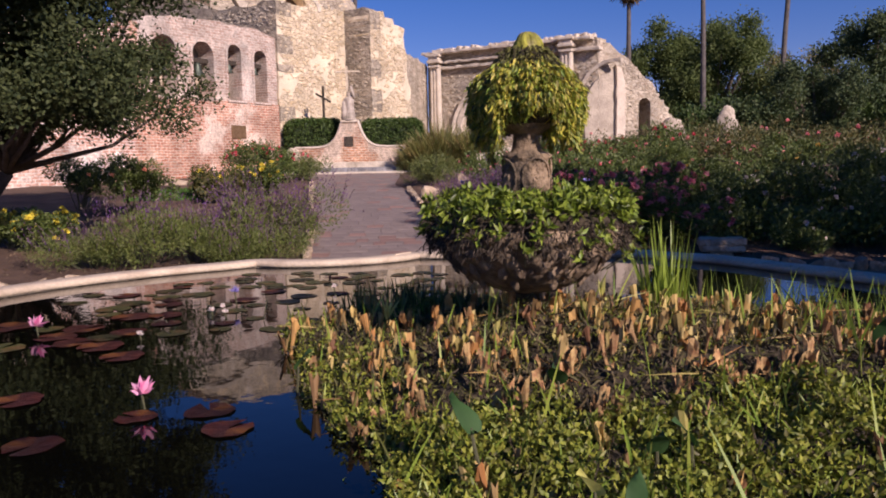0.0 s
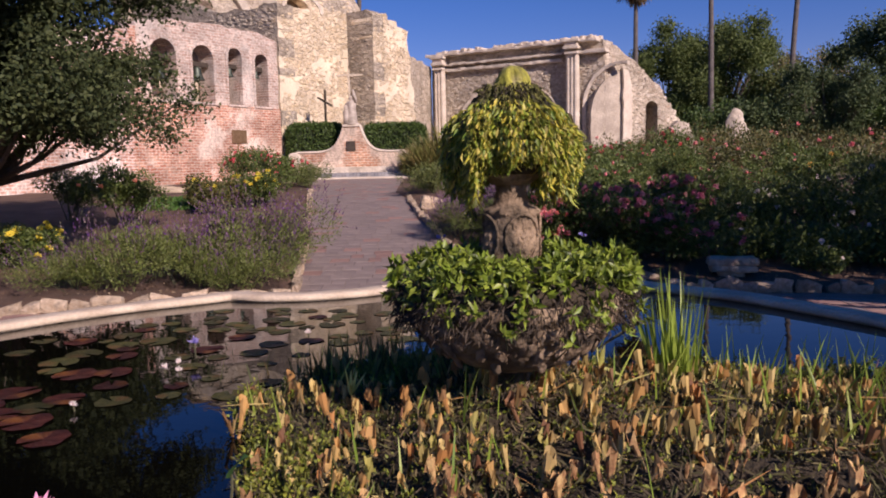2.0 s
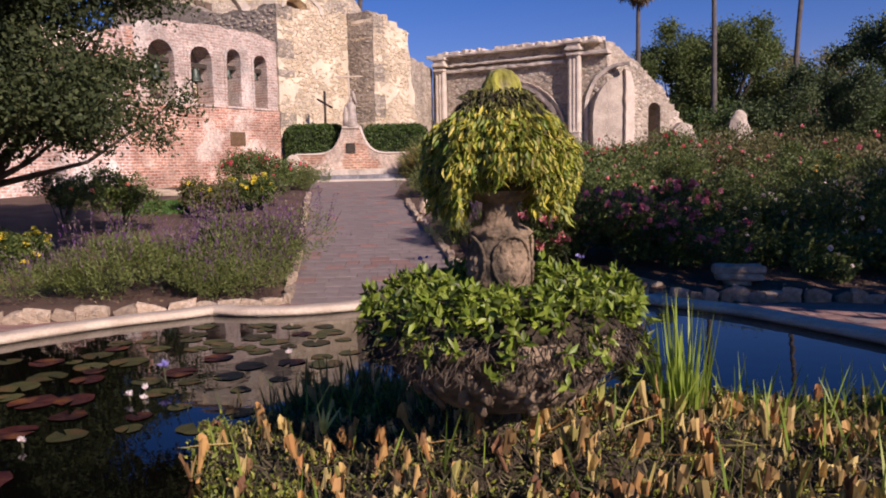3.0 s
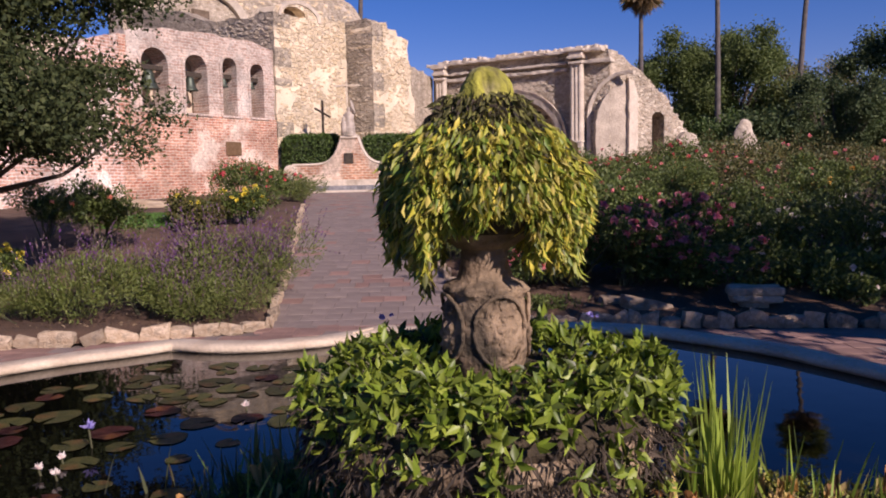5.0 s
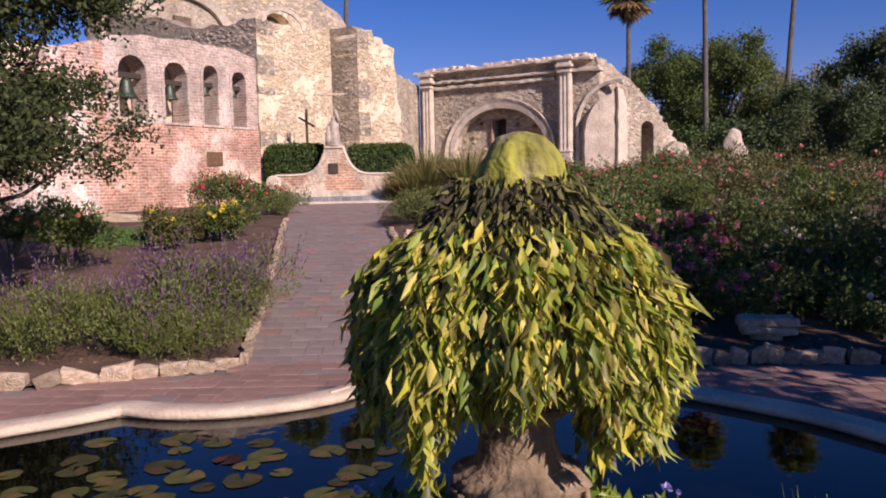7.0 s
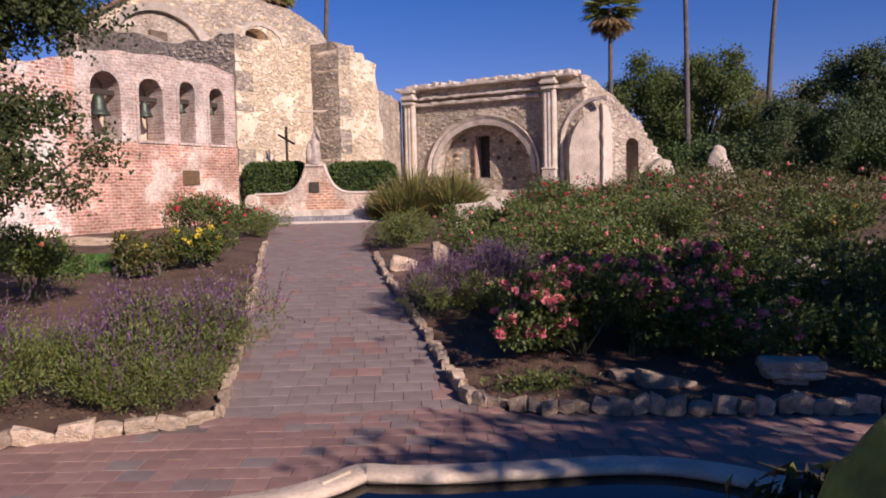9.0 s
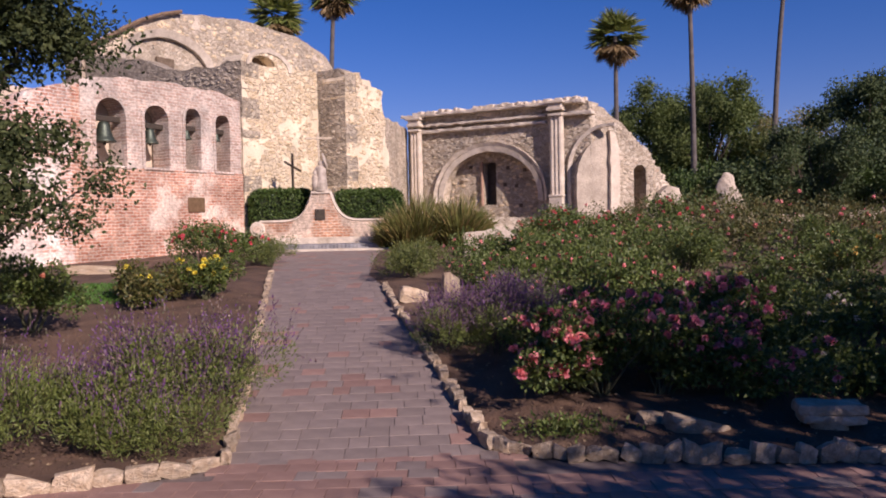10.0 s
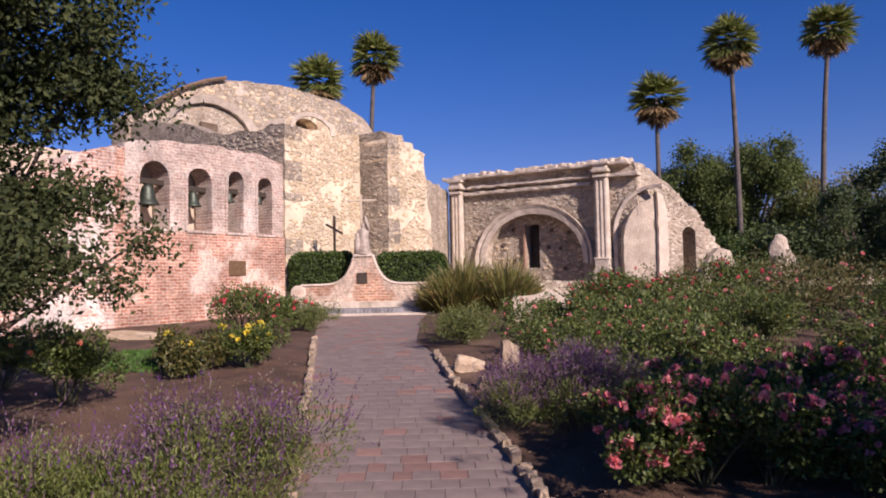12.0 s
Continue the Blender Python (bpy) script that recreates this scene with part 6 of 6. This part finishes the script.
place(rose_bush(1.9, 1.4, L_ROSE, F_ORANGE, 9, "rose bush with yellow and orange blooms", 4200, leaf=0.078), [(6.4, 18.0, 1.0), (7.5, 18.6, 1.0), (8.6, 18.2, 1.0), (8.4, 27.0, 0.9), (10.4, 22.3, 1.0), (12.6, 27.5, 1.0), (7.3, 25.0, 0.85)], "orange rose bushes")
place(rose_bush(1.8, 1.4, L_ROSE, F_WHITE, 12, "rose bush with small white blooms", 4200, leaf=0.078), [(6.5, 16.2, 0.9), (7.9, 15.9, 0.95), (9.4, 16.6, 1.0), (8.9, 14.6, 0.9), (10.9, 18.2, 1.0)], "white rose bushes")
place(rose_bush(2.3, 1.5, L_ROSE_DRY, F_PINK, 6, "dull green rose bush with few blooms", 1700), [(10.8, 30.0, 1.1), (13.5, 31.5, 1.1), (16.0, 30.0, 1.1), (14.0, 36.0, 1.2), (17.0, 36.5, 1.2), (20.0, 35.0, 1.2), (13.7, 42.0, 1.3), (17.0, 43.5, 1.3), (20.5, 42.0, 1.3), (24.0, 41.0, 1.3), (15.0, 23.5, 1.1), (17.5, 26.0, 1.1), (7.5, 42.0, 1.1), (10.5, 43.5, 1.2), (6.7, 18.0, 0.85), (12.8, 17.5, 1.0), (20, 30, 1.2), (24, 34, 1.2), (12.5, 21.0, 1.0), (28, 40, 1.3)], "rose bushes on the bed")
place(rose_bush(1.3, 0.85, L_ROSE, F_CORAL, 8, "small rose bush with orange-red blooms"), [(2.6, 31.2, 1.0), (3.6, 30.2, 1.1), (4.6, 32.0, 1.0)], "orange-red rose bushes")
place(rose_bush(1.4, 0.7, L_ROSE, F_WHITE, 3, "low dark leafy bush on the shaded soil", 1900, "low_bush", "bush"), [(5.9, 14.6, 0.8), (6.9, 14.3, 0.9), (7.8, 13.9, 0.9), (5.4, 16.4, 0.9), (6.6, 13.6, 0.6), (8.6, 13.2, 0.9)], "low bushes on the rose bed")


def strap_plant(label):
    b = root("strap_plant", Matrix(), label, "plant")
    n = 1500
    a = rng.uniform(0, 6.28, n)
    t = rng.random(n) ** 0.6
    W = np.stack([np.cos(a) * t * 0.75, np.sin(a) * t * 0.75, np.ones(n)], 1) + rng.normal(0, 0.12, (n, 3))
    at = np.stack([np.cos(a) * 0.75 * t, np.sin(a) * 0.75 * t, rng.uniform(0, 0.35, n)], 1)
    blades("leaves", at, W, rng.uniform(0.7, 2.0, n) * (1.1 - 0.45 * t), 0.05, L_STRAP, b, 0.28, 4)
    return b


place(strap_plant("tall clump of yellowing strap-leaved plants"), [(-0.85, 40.1, 1.15), (-0.2, 40.4, 1.25), (1.6, 40.4, 1.2), (2.0, 40.9, 1.05)], "strap-leaved clumps")
agave = strap_plant("dark spiky plant beside the monument")
place(agave, [(-1.75, 40.3, 0.55)])


def lawn():
    n = 2500
    P = np.stack([rng.uniform(-9.6, -7.2, n), rng.uniform(22.6, 26, n), np.zeros(n)], 1)
    P[:, 2] = [ground_z(y) + 0.08 for y in P[:, 1]]
    tagged(leaf_cloud("lawn", P, rng.normal(0, 0.3, (n, 3)) + [0, 0, 1], 0.10, 0.03, L_GRASS), "small patch of bright green lawn", "grass", kind="stuff")
    n = 700
    P = np.stack([1.65 + rng.normal(0, 0.28, n), 13.3 + rng.normal(0, 0.14, n), rng.uniform(0.0, 0.2, n)], 1)
    tagged(leaf_cloud("ground_cover", P, rng.normal(0, 0.6, (n, 3)) + [0, 0, 0.6], 0.07, 0.03, L_ROSE), "low green plant at the bed's edge", "ground cover", kind="stuff")


lawn()


def bed_litter():
    n = 3000
    P = []
    while len(P) < n:
        x, y = rng.uniform(-9, 9), 12.6 + 12 * rng.random() ** 1.6
        if path_x(PATH_L, y) - 0.15 < x < path_x(PATH_R, y) + 0.15:
            continue
        P.append((x, y, ground_z(y) + 0.095 + 0.05 * noise.noise(Vector((x, y, 0)) * 1.7)))
    tagged(leaf_cloud("bed_litter", P, rng.normal(0, 1, (n, 3)) * [1, 1, 0.25], 0.055, 0.03, L_LEAFLITTER), "dry fallen leaves and clods on the soil", "leaf litter", kind="stuff")


L_LEAFLITTER = ramp_mat("fallen leaf", [(0.10, 0.06, 0.035), (0.18, 0.12, 0.07), (0.30, 0.22, 0.14), (0.07, 0.045, 0.03)], 0.9, 0.0)
bed_litter()


# ---- trees ----
def tree(name, at, height, spread, trunk_r, leaf_m, label, n, leaf, first=0.35, lean=(0, 0), lobes=26, droop=0.0, cat="tree", flat=0.75, low=None, clear=None, lobe=(0.20, 0.34)):
    t = root(name, Matrix.Translation(at), label, cat)
    fork = Vector((lean[0] * 0.4, lean[1] * 0.4, height * first))
    pieces = [tube([(0, 0, -0.3), (lean[0] * 0.1, lean[1] * 0.1, height * first * 0.5), tuple(fork)], [trunk_r * 1.25, trunk_r, trunk_r * 0.8], 10)]
    C, R = [], []
    for k in range(lobes):
        a, q = rng.uniform(0, 6.28), math.sqrt(rng.random())
        z = rng.uniform(low if low is not None else first * 0.9, 0.93)
        shape = math.sqrt(max(0.05, 1 - ((z - 0.55) / 0.5) ** 2))
        c = Vector((lean[0] + math.cos(a) * spread * q * shape, lean[1] + math.sin(a) * spread * q * shape, height * z))
        if clear and not clear(c):
            continue
        C.append(c)
        R.append(spread * rng.uniform(*lobe))
        mid = fork.lerp(c, 0.5) + Vector((rng.normal(0, 0.2), rng.normal(0, 0.2), -0.1 * spread * rng.random()))
        if len(C) % (1 if lobes < 100 else 7) == 0:
            pieces.append(tube([tuple(fork), tuple(mid), tuple(c)], [trunk_r * 0.4, trunk_r * 0.2, trunk_r * 0.06], 5))
    vs, fs = joined(pieces)
    mesh_ob("trunk", vs, fs, M_BARK, t, smooth=True)
    C, R = np.array([tuple(c) for c in C]), np.array(R)
    k = rng.integers(0, len(C), n)
    d = unit(rng.normal(size=(n, 3)))
    P = C[k] + d * (R[k] * rng.uniform(0.35, 1.03, n))[:, None] * [1, 1, flat]
    # twigs: gather the leaves into small sprays
    m = n // 7
    seeds = P[:m]
    g = rng.integers(0, m, n)
    P = seeds[g] + rng.normal(0, leaf * 1.5, (n, 3)) - np.array([0, 0, droop]) * rng.random((n, 1)) * leaf * 6
    W = d * 0.6 + rng.normal(0, 0.6, (n, 3)) + [0, 0, 0.1 - droop]
    leaf_cloud("crown", P, W, leaf, leaf * 0.58, leaf_m, t)
    return t


OAK_AT = Vector((-9.6, 15.0, 0.05))


def oak_reach(c):
    """The oak's uneven outline towards the path: a high spray, a gap, and a low hanging bough."""
    w = c + OAK_AT
    edge = float(np.interp(w.z, [2.5, 2.8, 3.1, 3.35, 3.7, 4.2, 4.7, 5.1, 5.5, 5.9, 6.7, 8.5], [-6.6, -5.7, -5.15, -5.1, -5.6, -5.75, -5.8, -5.7, -5.35, -5.1, -5.1, -5.6]))
    return w.x < edge and 11.6 < w.y < 16.8 and w.z > 2.65


rng = np.random.default_rng(21)
tree("oak_tree", tuple(OAK_AT), 8.6, 4.3, 0.20, L_OAK, "dark evergreen oak with low spreading branches", 160000, 0.10, 0.20, (2.3, 0.0), 620, 0.1, low=0.29, clear=oak_reach, lobe=(0.08, 0.16))
tree("shade_tree", (8.9, 1.8, -0.1), 7.4, 2.9, 0.2, L_OAK, "small leafy garden tree beside the pond", 8200, 0.22, 0.35, (0, 0), 34, 0.1, low=0.55)
tree("shade_tree", (9.6, 7.7, -0.1), 8.4, 2.4, 0.28, L_OAK, "leafy garden tree shading the rose bed", 2300, 0.26, 0.25, (0, 0), 44, 0.1, low=0.4)
tree("shade_tree", (15.2, 7.6, -0.1), 8.6, 4.2, 0.35, L_OAK, "leafy garden tree shading the rose bed", 5000, 0.28, 0.25, (0, 0), 60, 0.1, low=0.35)
tree("pepper_tree", (29.4, 84, 2.0), 15.4, 5.0, 0.5, L_PEPPER, "large rounded pepper tree behind the ruins", 62000, 0.29, 0.25, lobes=60, droop=0.35, low=0.18, flat=1.0, lobe=(0.16, 0.30))
tree("pepper_tree", (24.6, 86, 2.0), 15.2, 4.3, 0.4, L_PEPPER, "rounded pepper tree behind the ruins", 50000, 0.29, 0.25, lobes=44, droop=0.35, low=0.15, flat=1.0, lobe=(0.18, 0.32))
tree("broadleaf_tree", (33.6, 80, 2.0), 8.6, 3.4, 0.4, L_SHRUB, "yellow-green tree beside the pepper trees", 20000, 0.26, 0.25, lobes=26, low=0.12, flat=1.0)
tree("broadleaf_tree", (43.9, 96, 2.0), 13.4, 5.0, 0.4, L_STRAP, "thin olive tree in the distance", 7500, 0.28, 0.3, lobes=24, flat=0.9)
tree("dark_tree", (44.6, 81, 2.0), 14.2, 4.6, 0.4, L_CONIFER, "dark tall tree at the garden's edge", 26000, 0.34, 0.25, lobes=34, low=0.12, flat=1.0)
tree("dark_tree", (55, 80, 2.0), 14.5, 6.0, 0.4, L_CONIFER, "dark tall tree at the garden's edge", 14000, 0.34, 0.25, lobes=34, low=0.15, flat=1.0)
tree("cypress", (31.9, 66, 2.0), 7.7, 3.9, 0.3, L_CONIFER, "dense dark spreading cypress by the low wall", 34000, 0.22, 0.12, lobes=60, low=0.06, flat=1.0, lobe=(0.14, 0.24))
tree("dark_tree", (28.0, 70, 2.0), 5.0, 4.0, 0.3, L_HEDGE, "dark shrubbery behind the low wall", 9000, 0.27, 0.12, lobes=20, low=0.1, flat=0.9)
tree("dark_tree", (39.0, 64, 2.0), 5.5, 4.5, 0.3, L_HEDGE, "dark shrubbery behind the low wall", 10000, 0.27, 0.12, lobes=20, low=0.1, flat=0.9)
for x, y, h, sp in ((37, 70, 7.0, 3.8), (43, 67, 6.5, 4.0), (48, 66, 7.5, 4.2), (53, 70, 8.0, 4.5), (25.5, 66, 4.2, 2.8)):
    tree("dark_tree", (x, y, 2.0), h, sp, 0.25, L_CONIFER, "dense dark evergreen beyond the low wall", 5500, 0.34, 0.1, lobes=34, low=0.06, flat=1.0)
for x, y, h in ((-45, 105, 9), (-28, 110, 8), (62, 105, 12), (72, 100, 13), (30, 115, 8), (12, 112, 6), (50, 112, 10)):
    tree("distant_tree", (x, y, 2.2), h, h * 0.6, 0.3, L_PEPPER, "distant green tree at the edge of town", 2600, 0.75, 0.15, lobes=22, low=0.1, flat=1.0)
tree("dark_tree", (21.0, 66, 2.0), 3.8, 3.5, 0.2, L_HEDGE, "dark shrubbery behind the ruins", 8000, 0.25, 0.12, lobes=18, low=0.1, flat=0.9)


def palm(at, height, label, s=1.0, bend=0.0):
    p = root("palm_tree", Matrix.Translation(at), label, "palm tree", "tall fan palms")
    pts = [(bend * (k / 8) ** 2, 0, height * k / 8 - (0.4 if k == 0 else 0)) for k in range(9)]
    vs, fs = tube(pts, [0.29 - 0.014 * k for k in range(9)], 10)
    mesh_ob("trunk", vs, fs, M_PALMBARK, p, smooth=True)
    top = np.array([bend, 0, height])
    for dead in (False, True):
        P, W, Ls = [], [], []
        for k in range(78 if not dead else 46):
            a = rng.uniform(0, 6.28)
            e = rng.uniform(-0.8, 1.5) if not dead else rng.uniform(-1.45, -0.5)
            ax = np.array([math.cos(a) * math.cos(e), math.sin(a) * math.cos(e), math.sin(e)])
            hub = top + ax * rng.uniform(0.5, 1.15) * s + [0, 0, -0.3 if dead else 0.0]
            side = unit(np.cross(ax, [0, 0, 1.0]))
            upv = np.cross(side, ax)
            for q in np.linspace(-1.25, 1.25, 15):
                dv = ax * math.cos(q) + side * math.sin(q) + upv * rng.normal(0, 0.1)
                P.append(hub)
                W.append(dv - [0, 0, 0.18])
                Ls.append(1.05 * s * (1 - 0.25 * abs(q) / 1.25) * (0.8 if dead else 1))
        blades("dead_fronds" if dead else "fronds", P, W, np.array(Ls), 0.12 * s, L_PALM_DEAD if dead else L_PALM, p, 0.14, 3)


palm((18.0, 75, 2.0), 17.3, "tall fan palm against blue sky", 1.45)
palm((25.2, 75, 2.0), 22.4, "tall slender fan palm against blue sky", 1.5, -0.35)
palm((32.6, 75, 2.0), 23.4, "tall slender fan palm against blue sky", 1.4, 1.3)
palm((-12.9, 75, 2.0), 19.7, "fan palm rising behind the sanctuary", 1.4)
palm((-8.4, 75, 2.0), 21.8, "fan palm rising behind the sanctuary", 1.35, 0.75)


def bare_pole():
    p = root("utility_pole", Matrix.Translation((44, 100, 2.0)), "distant wooden utility pole with a crossarm", "pole")
    vs, fs = tube([(0, 0, 0), (0, 0, 13.2)], [0.16, 0.12], 8)
    mesh_ob("mast", vs, fs, M_IRON, p)
    part("crossarm", box_bm((2.2, 0.14, 0.14), (0, 0, 12.7), 0.02), M_IRON, p)


bare_pole()


# ---- stones, bench ----
def stone_mesh(k):
    bm = bmesh.new()
    bmesh.ops.create_icosphere(bm, subdivisions=2, radius=0.62)
    r = random.Random(k)
    for v in bm.verts:
        c = v.co
        v.co = Vector((max(-0.42, min(0.42, c.x)), max(-0.36, min(0.36, c.y)), max(-0.42, min(0.36, c.z)))) + noise.noise_vector(c * 2.6 + Vector((k * 5.1, 0, 0))) * 0.13 + noise.noise_vector(c * 7 + Vector((k, 3, 0))) * 0.05
    cut = Vector((r.uniform(-0.5, 0.5), r.uniform(-0.3, 0.3), 1)).normalized()
    for v in bm.verts:
        over = v.co.dot(cut) - r.uniform(0.24, 0.27)
        if over > 0:
            v.co -= cut * over
    me = bpy.data.meshes.new("border_stone")
    bm.to_mesh(me)
    bm.free()
    me.materials.append(M_STONE)
    return me


STONES = [stone_mesh(k) for k in range(7)]


def border(pts, step, size, height, label, group, off=0.0):
    acc, k = 0.0, 0
    for (x0, y0), (x1, y1) in zip(pts, pts[1:]):
        L = math.hypot(x1 - x0, y1 - y0)
        ang = math.atan2(y1 - y0, x1 - x0)
        while acc < L:
            t = acc / L
            w = step * rng.uniform(0.75, 1.15)
            x, y = x0 + (x1 - x0) * t, y0 + (y1 - y0) * t
            ob = new("border_stone", STONES[k % 7])
            h = height * rng.uniform(0.7, 1.3)
            ob.matrix_basis = Matrix.Translation((x + rng.normal(0, 0.02), y + rng.normal(0, 0.02), ground_z(y) + h * 0.3)) @ Matrix.Rotation(ang + rng.uniform(-0.25, 0.25), 4, "Z") @ Matrix.Rotation(rng.uniform(-0.2, 0.2), 4, "Y") @ Matrix.Diagonal((w * 1.15, size * rng.uniform(0.8, 1.2), h, 1))
            tagged(ob, label, "stone", group)
            acc += w
            k += 1
        acc -= L


border(PATH_L[:7], 0.30, 0.17, 0.20, "small rough pale stone edging the path", "stones edging the path")
border(PATH_R[1:6], 0.33, 0.19, 0.20, "small rough stone edging the path", "stones edging the path")
border([(-7.5, 11.2), (-4.46, 11.9), (-3.4, 12.25), (-2.71, 12.5), (-2.42, 12.95)], 0.42, 0.24, 0.30, "rough tan border stone of the flower bed", "border stones of the bed")
border([(0.55, 14.2), (0.66, 13.3), (0.85, 13.0), (1.5, 12.72), (2.7, 12.5), (3.72, 12.4), (5.0, 12.3), (6.4, 12.0), (8.5, 11.2)], 0.24, 0.22, 0.27, "rough upright border stone of the rose bed", "border stones of the bed")


def lone_stone(at, size, turn, label, k, m=None):
    ob = new("garden_stone", STONES[k])
    ob.matrix_basis = Matrix.Translation((at[0], at[1], ground_z(at[1]) + size[2] * 0.36)) @ Matrix.Rotation(turn, 4, "Z") @ Matrix.Rotation(0.15, 4, "Y") @ Matrix.Diagonal((*size, 1))
    tagged(ob, label, "stone")


lone_stone((-0.3, 22.4, 0), (0.75, 0.5, 0.55), 0.3, "pale squared stone at the path's edge", 0)
lone_stone((3.35, 13.4, 0), (0.9, 0.5, 0.3), 0.1, "flat stone half sunk in the soil", 2)
lone_stone((2.9, 13.7, 0), (0.5, 0.4, 0.25), 0.5, "small stone half sunk in the soil", 4)
lone_stone((-10.9, 29.6, 0), (2.3, 0.9, 0.55), 0.6, "long pale stone before the brick wall", 1)


for x, y, sx, sy, sz, turn in ((0.58, 22.0, 0.48, 0.34, 1.2, 0.3), (0.12, 20.7, 0.62, 0.45, 0.42, 0.2)):
    rock = new("garden_rock", STONES[int(sx * 100) % 7])
    rock.matrix_basis = Matrix.Translation((x, y, ground_z(y) + sz * 0.3)) @ Matrix.Rotation(turn, 4, "Z") @ Matrix.Diagonal((sx, sy, sz, 1))
    tagged(rock, "rough grey rock at the edge of the bed", "rock", "rocks beside the path")


def bench():
    b = root("stone_bench", Matrix.Translation((4.95, 13.25, 0.0)) @ Matrix.Rotation(radians(-12), 4, "Z"), "low weathered stone bench on the soil", "bench")
    # two rough slabs, one on the other, on a low footing
    for name, w, d, h, x, y, z in (("seat", 0.80, 0.44, 0.13, 0.02, 0, 0.27), ("lower_slab", 0.74, 0.40, 0.12, 0.04, -0.02, 0.15), ("footing", 0.42, 0.34, 0.16, 0.0, 0.02, 0.02)):
        bm = box_bm((w, d, h), (x, y, z), 0.045)
        bmesh.ops.subdivide_edges(bm, edges=bm.edges[:], cuts=3, use_grid_fill=True)
        for v in bm.verts:
            f = 1 - 0.22 * ((v.co.x - x) / (w / 2)) ** 4 * abs((v.co.y - y) / (d / 2))
            v.co.y = y + (v.co.y - y) * f
            v.co += noise.noise_vector(v.co * 4.5 + Vector((z * 30, 0, 0))) * 0.035
        part(name, bm, M_STONE, b, smooth=True)


bench()


# ---- paving, piece by piece ----
def paved_sheet(name, left, right, y0, y1, drop, material, label):
    vs, fs = [], []
    ys = np.linspace(y0, y1, 60)
    for y in ys:
        vs += [(left(y), y, ground_z(y) - drop), (right(y), y, ground_z(y) - drop)]
    for k in range(len(ys) - 1):
        fs.append((2 * k, 2 * k + 1, 2 * k + 3, 2 * k + 2))
    return tagged(mesh_ob(name, vs, fs, material), label, "paving", kind="structure")


def paver_mesh(w, d, material):
    bm = box_bm((w, d, 0.05), (0, 0, -0.025))
    top = [e for e in bm.edges if all(v.co.z > -0.01 for v in e.verts)]
    bmesh.ops.bevel(bm, geom=top, offset=0.004, segments=1, affect="EDGES")
    me = bpy.data.meshes.new("paver")
    bm.to_mesh(me)
    bm.free()
    me.materials.append(material)
    return me


def lay(parent, rows_y, left, right, w, d, turn_at, count, red_share):
    """Pavers in running bond: the first count as pieces of their own, the rest in one mesh a colour."""
    wide, short = w, w * 0.66
    kinds = [paver_mesh(q - 0.005, d - 0.005, m) for q in (wide, short) for m in (M_PAVER, M_PAVER_RED)]
    spare = ([], [], [], [])
    made = 0
    for r, y in enumerate(rows_y):
        x0, x1 = left(y), right(y)
        x = x0 + (0 if r % 2 else w * 0.5) + rng.uniform(0, 0.08)
        slope = math.atan2(ground_z(y + 0.2) - ground_z(y - 0.2), 0.4)
        yaw = turn_at(y)
        while x < x1 - w * 0.35:
            small = rng.random() < 0.3
            step = short if small else wide
            x += step / 2
            red = int(rng.random() < red_share(x, y)) + 2 * int(small)
            yy = y + (x - (x0 + x1) / 2) * math.tan(yaw)
            m = Matrix.Translation((x, yy, ground_z(yy) + rng.normal(0, 0.0025))) @ Matrix.Rotation(yaw, 4, "Z") @ Matrix.Rotation(slope + rng.normal(0, 0.004), 4, "X")
            if made < count:
                ob = new("paver", kinds[red])
                ob.matrix_basis = m
                ob.parent = parent
                made += 1
            else:
                spare[red].append(m)
            x += step / 2
    for red, ms in enumerate(spare):
        if not ms:
            continue
        src = kinds[red]
        V0 = np.array([tuple(v.co) for v in src.vertices])
        F0 = [tuple(p.vertices) for p in src.polygons]
        vs, fs = [], []
        for k, m in enumerate(ms):
            A = np.array(m)
            vs.append(V0 @ A[:3, :3].T + A[:3, 3])
            fs += [tuple(i + k * len(V0) for i in f) for f in F0]
        ob = mesh_ob("pavers", np.concatenate(vs), fs, src.materials[0], parent)
        tagged(ob, kind="stuff")


path = paved_sheet("path", lambda y: path_x(PATH_L, y) - 0.05, lambda y: path_x(PATH_R, y) + 0.05, 12.9, 40.3, 0.03, M_JOINT, "straight path of grey and reddish pavers")
lay(path, np.arange(13.05, 40.0, 0.36), lambda y: path_x(PATH_L, y) - 0.2, lambda y: path_x(PATH_R, y) + 0.2, 0.38, 0.36, lambda y: 0.03, 300,
    lambda x, y: min(0.8, max(0.03, 0.10 + 0.6 * noise.noise(Vector((x * 0.5, y * 1.1, 0))))))
court = paved_sheet("pond_walk", lambda y: -14, lambda y: 14, -8, 12.95, 0.03, M_JOINT, "reddish paved walk round the raised pond")
lay(court, np.arange(12.9, 7.4, -0.30), lambda y: (-6.6 if y < 11.4 else -4.8) if y < 12.2 else -2.6, lambda y: 7.5 if y < 12.0 else 1.0, 0.34, 0.30, lambda y: -0.02, 300, lambda x, y: 0.86)
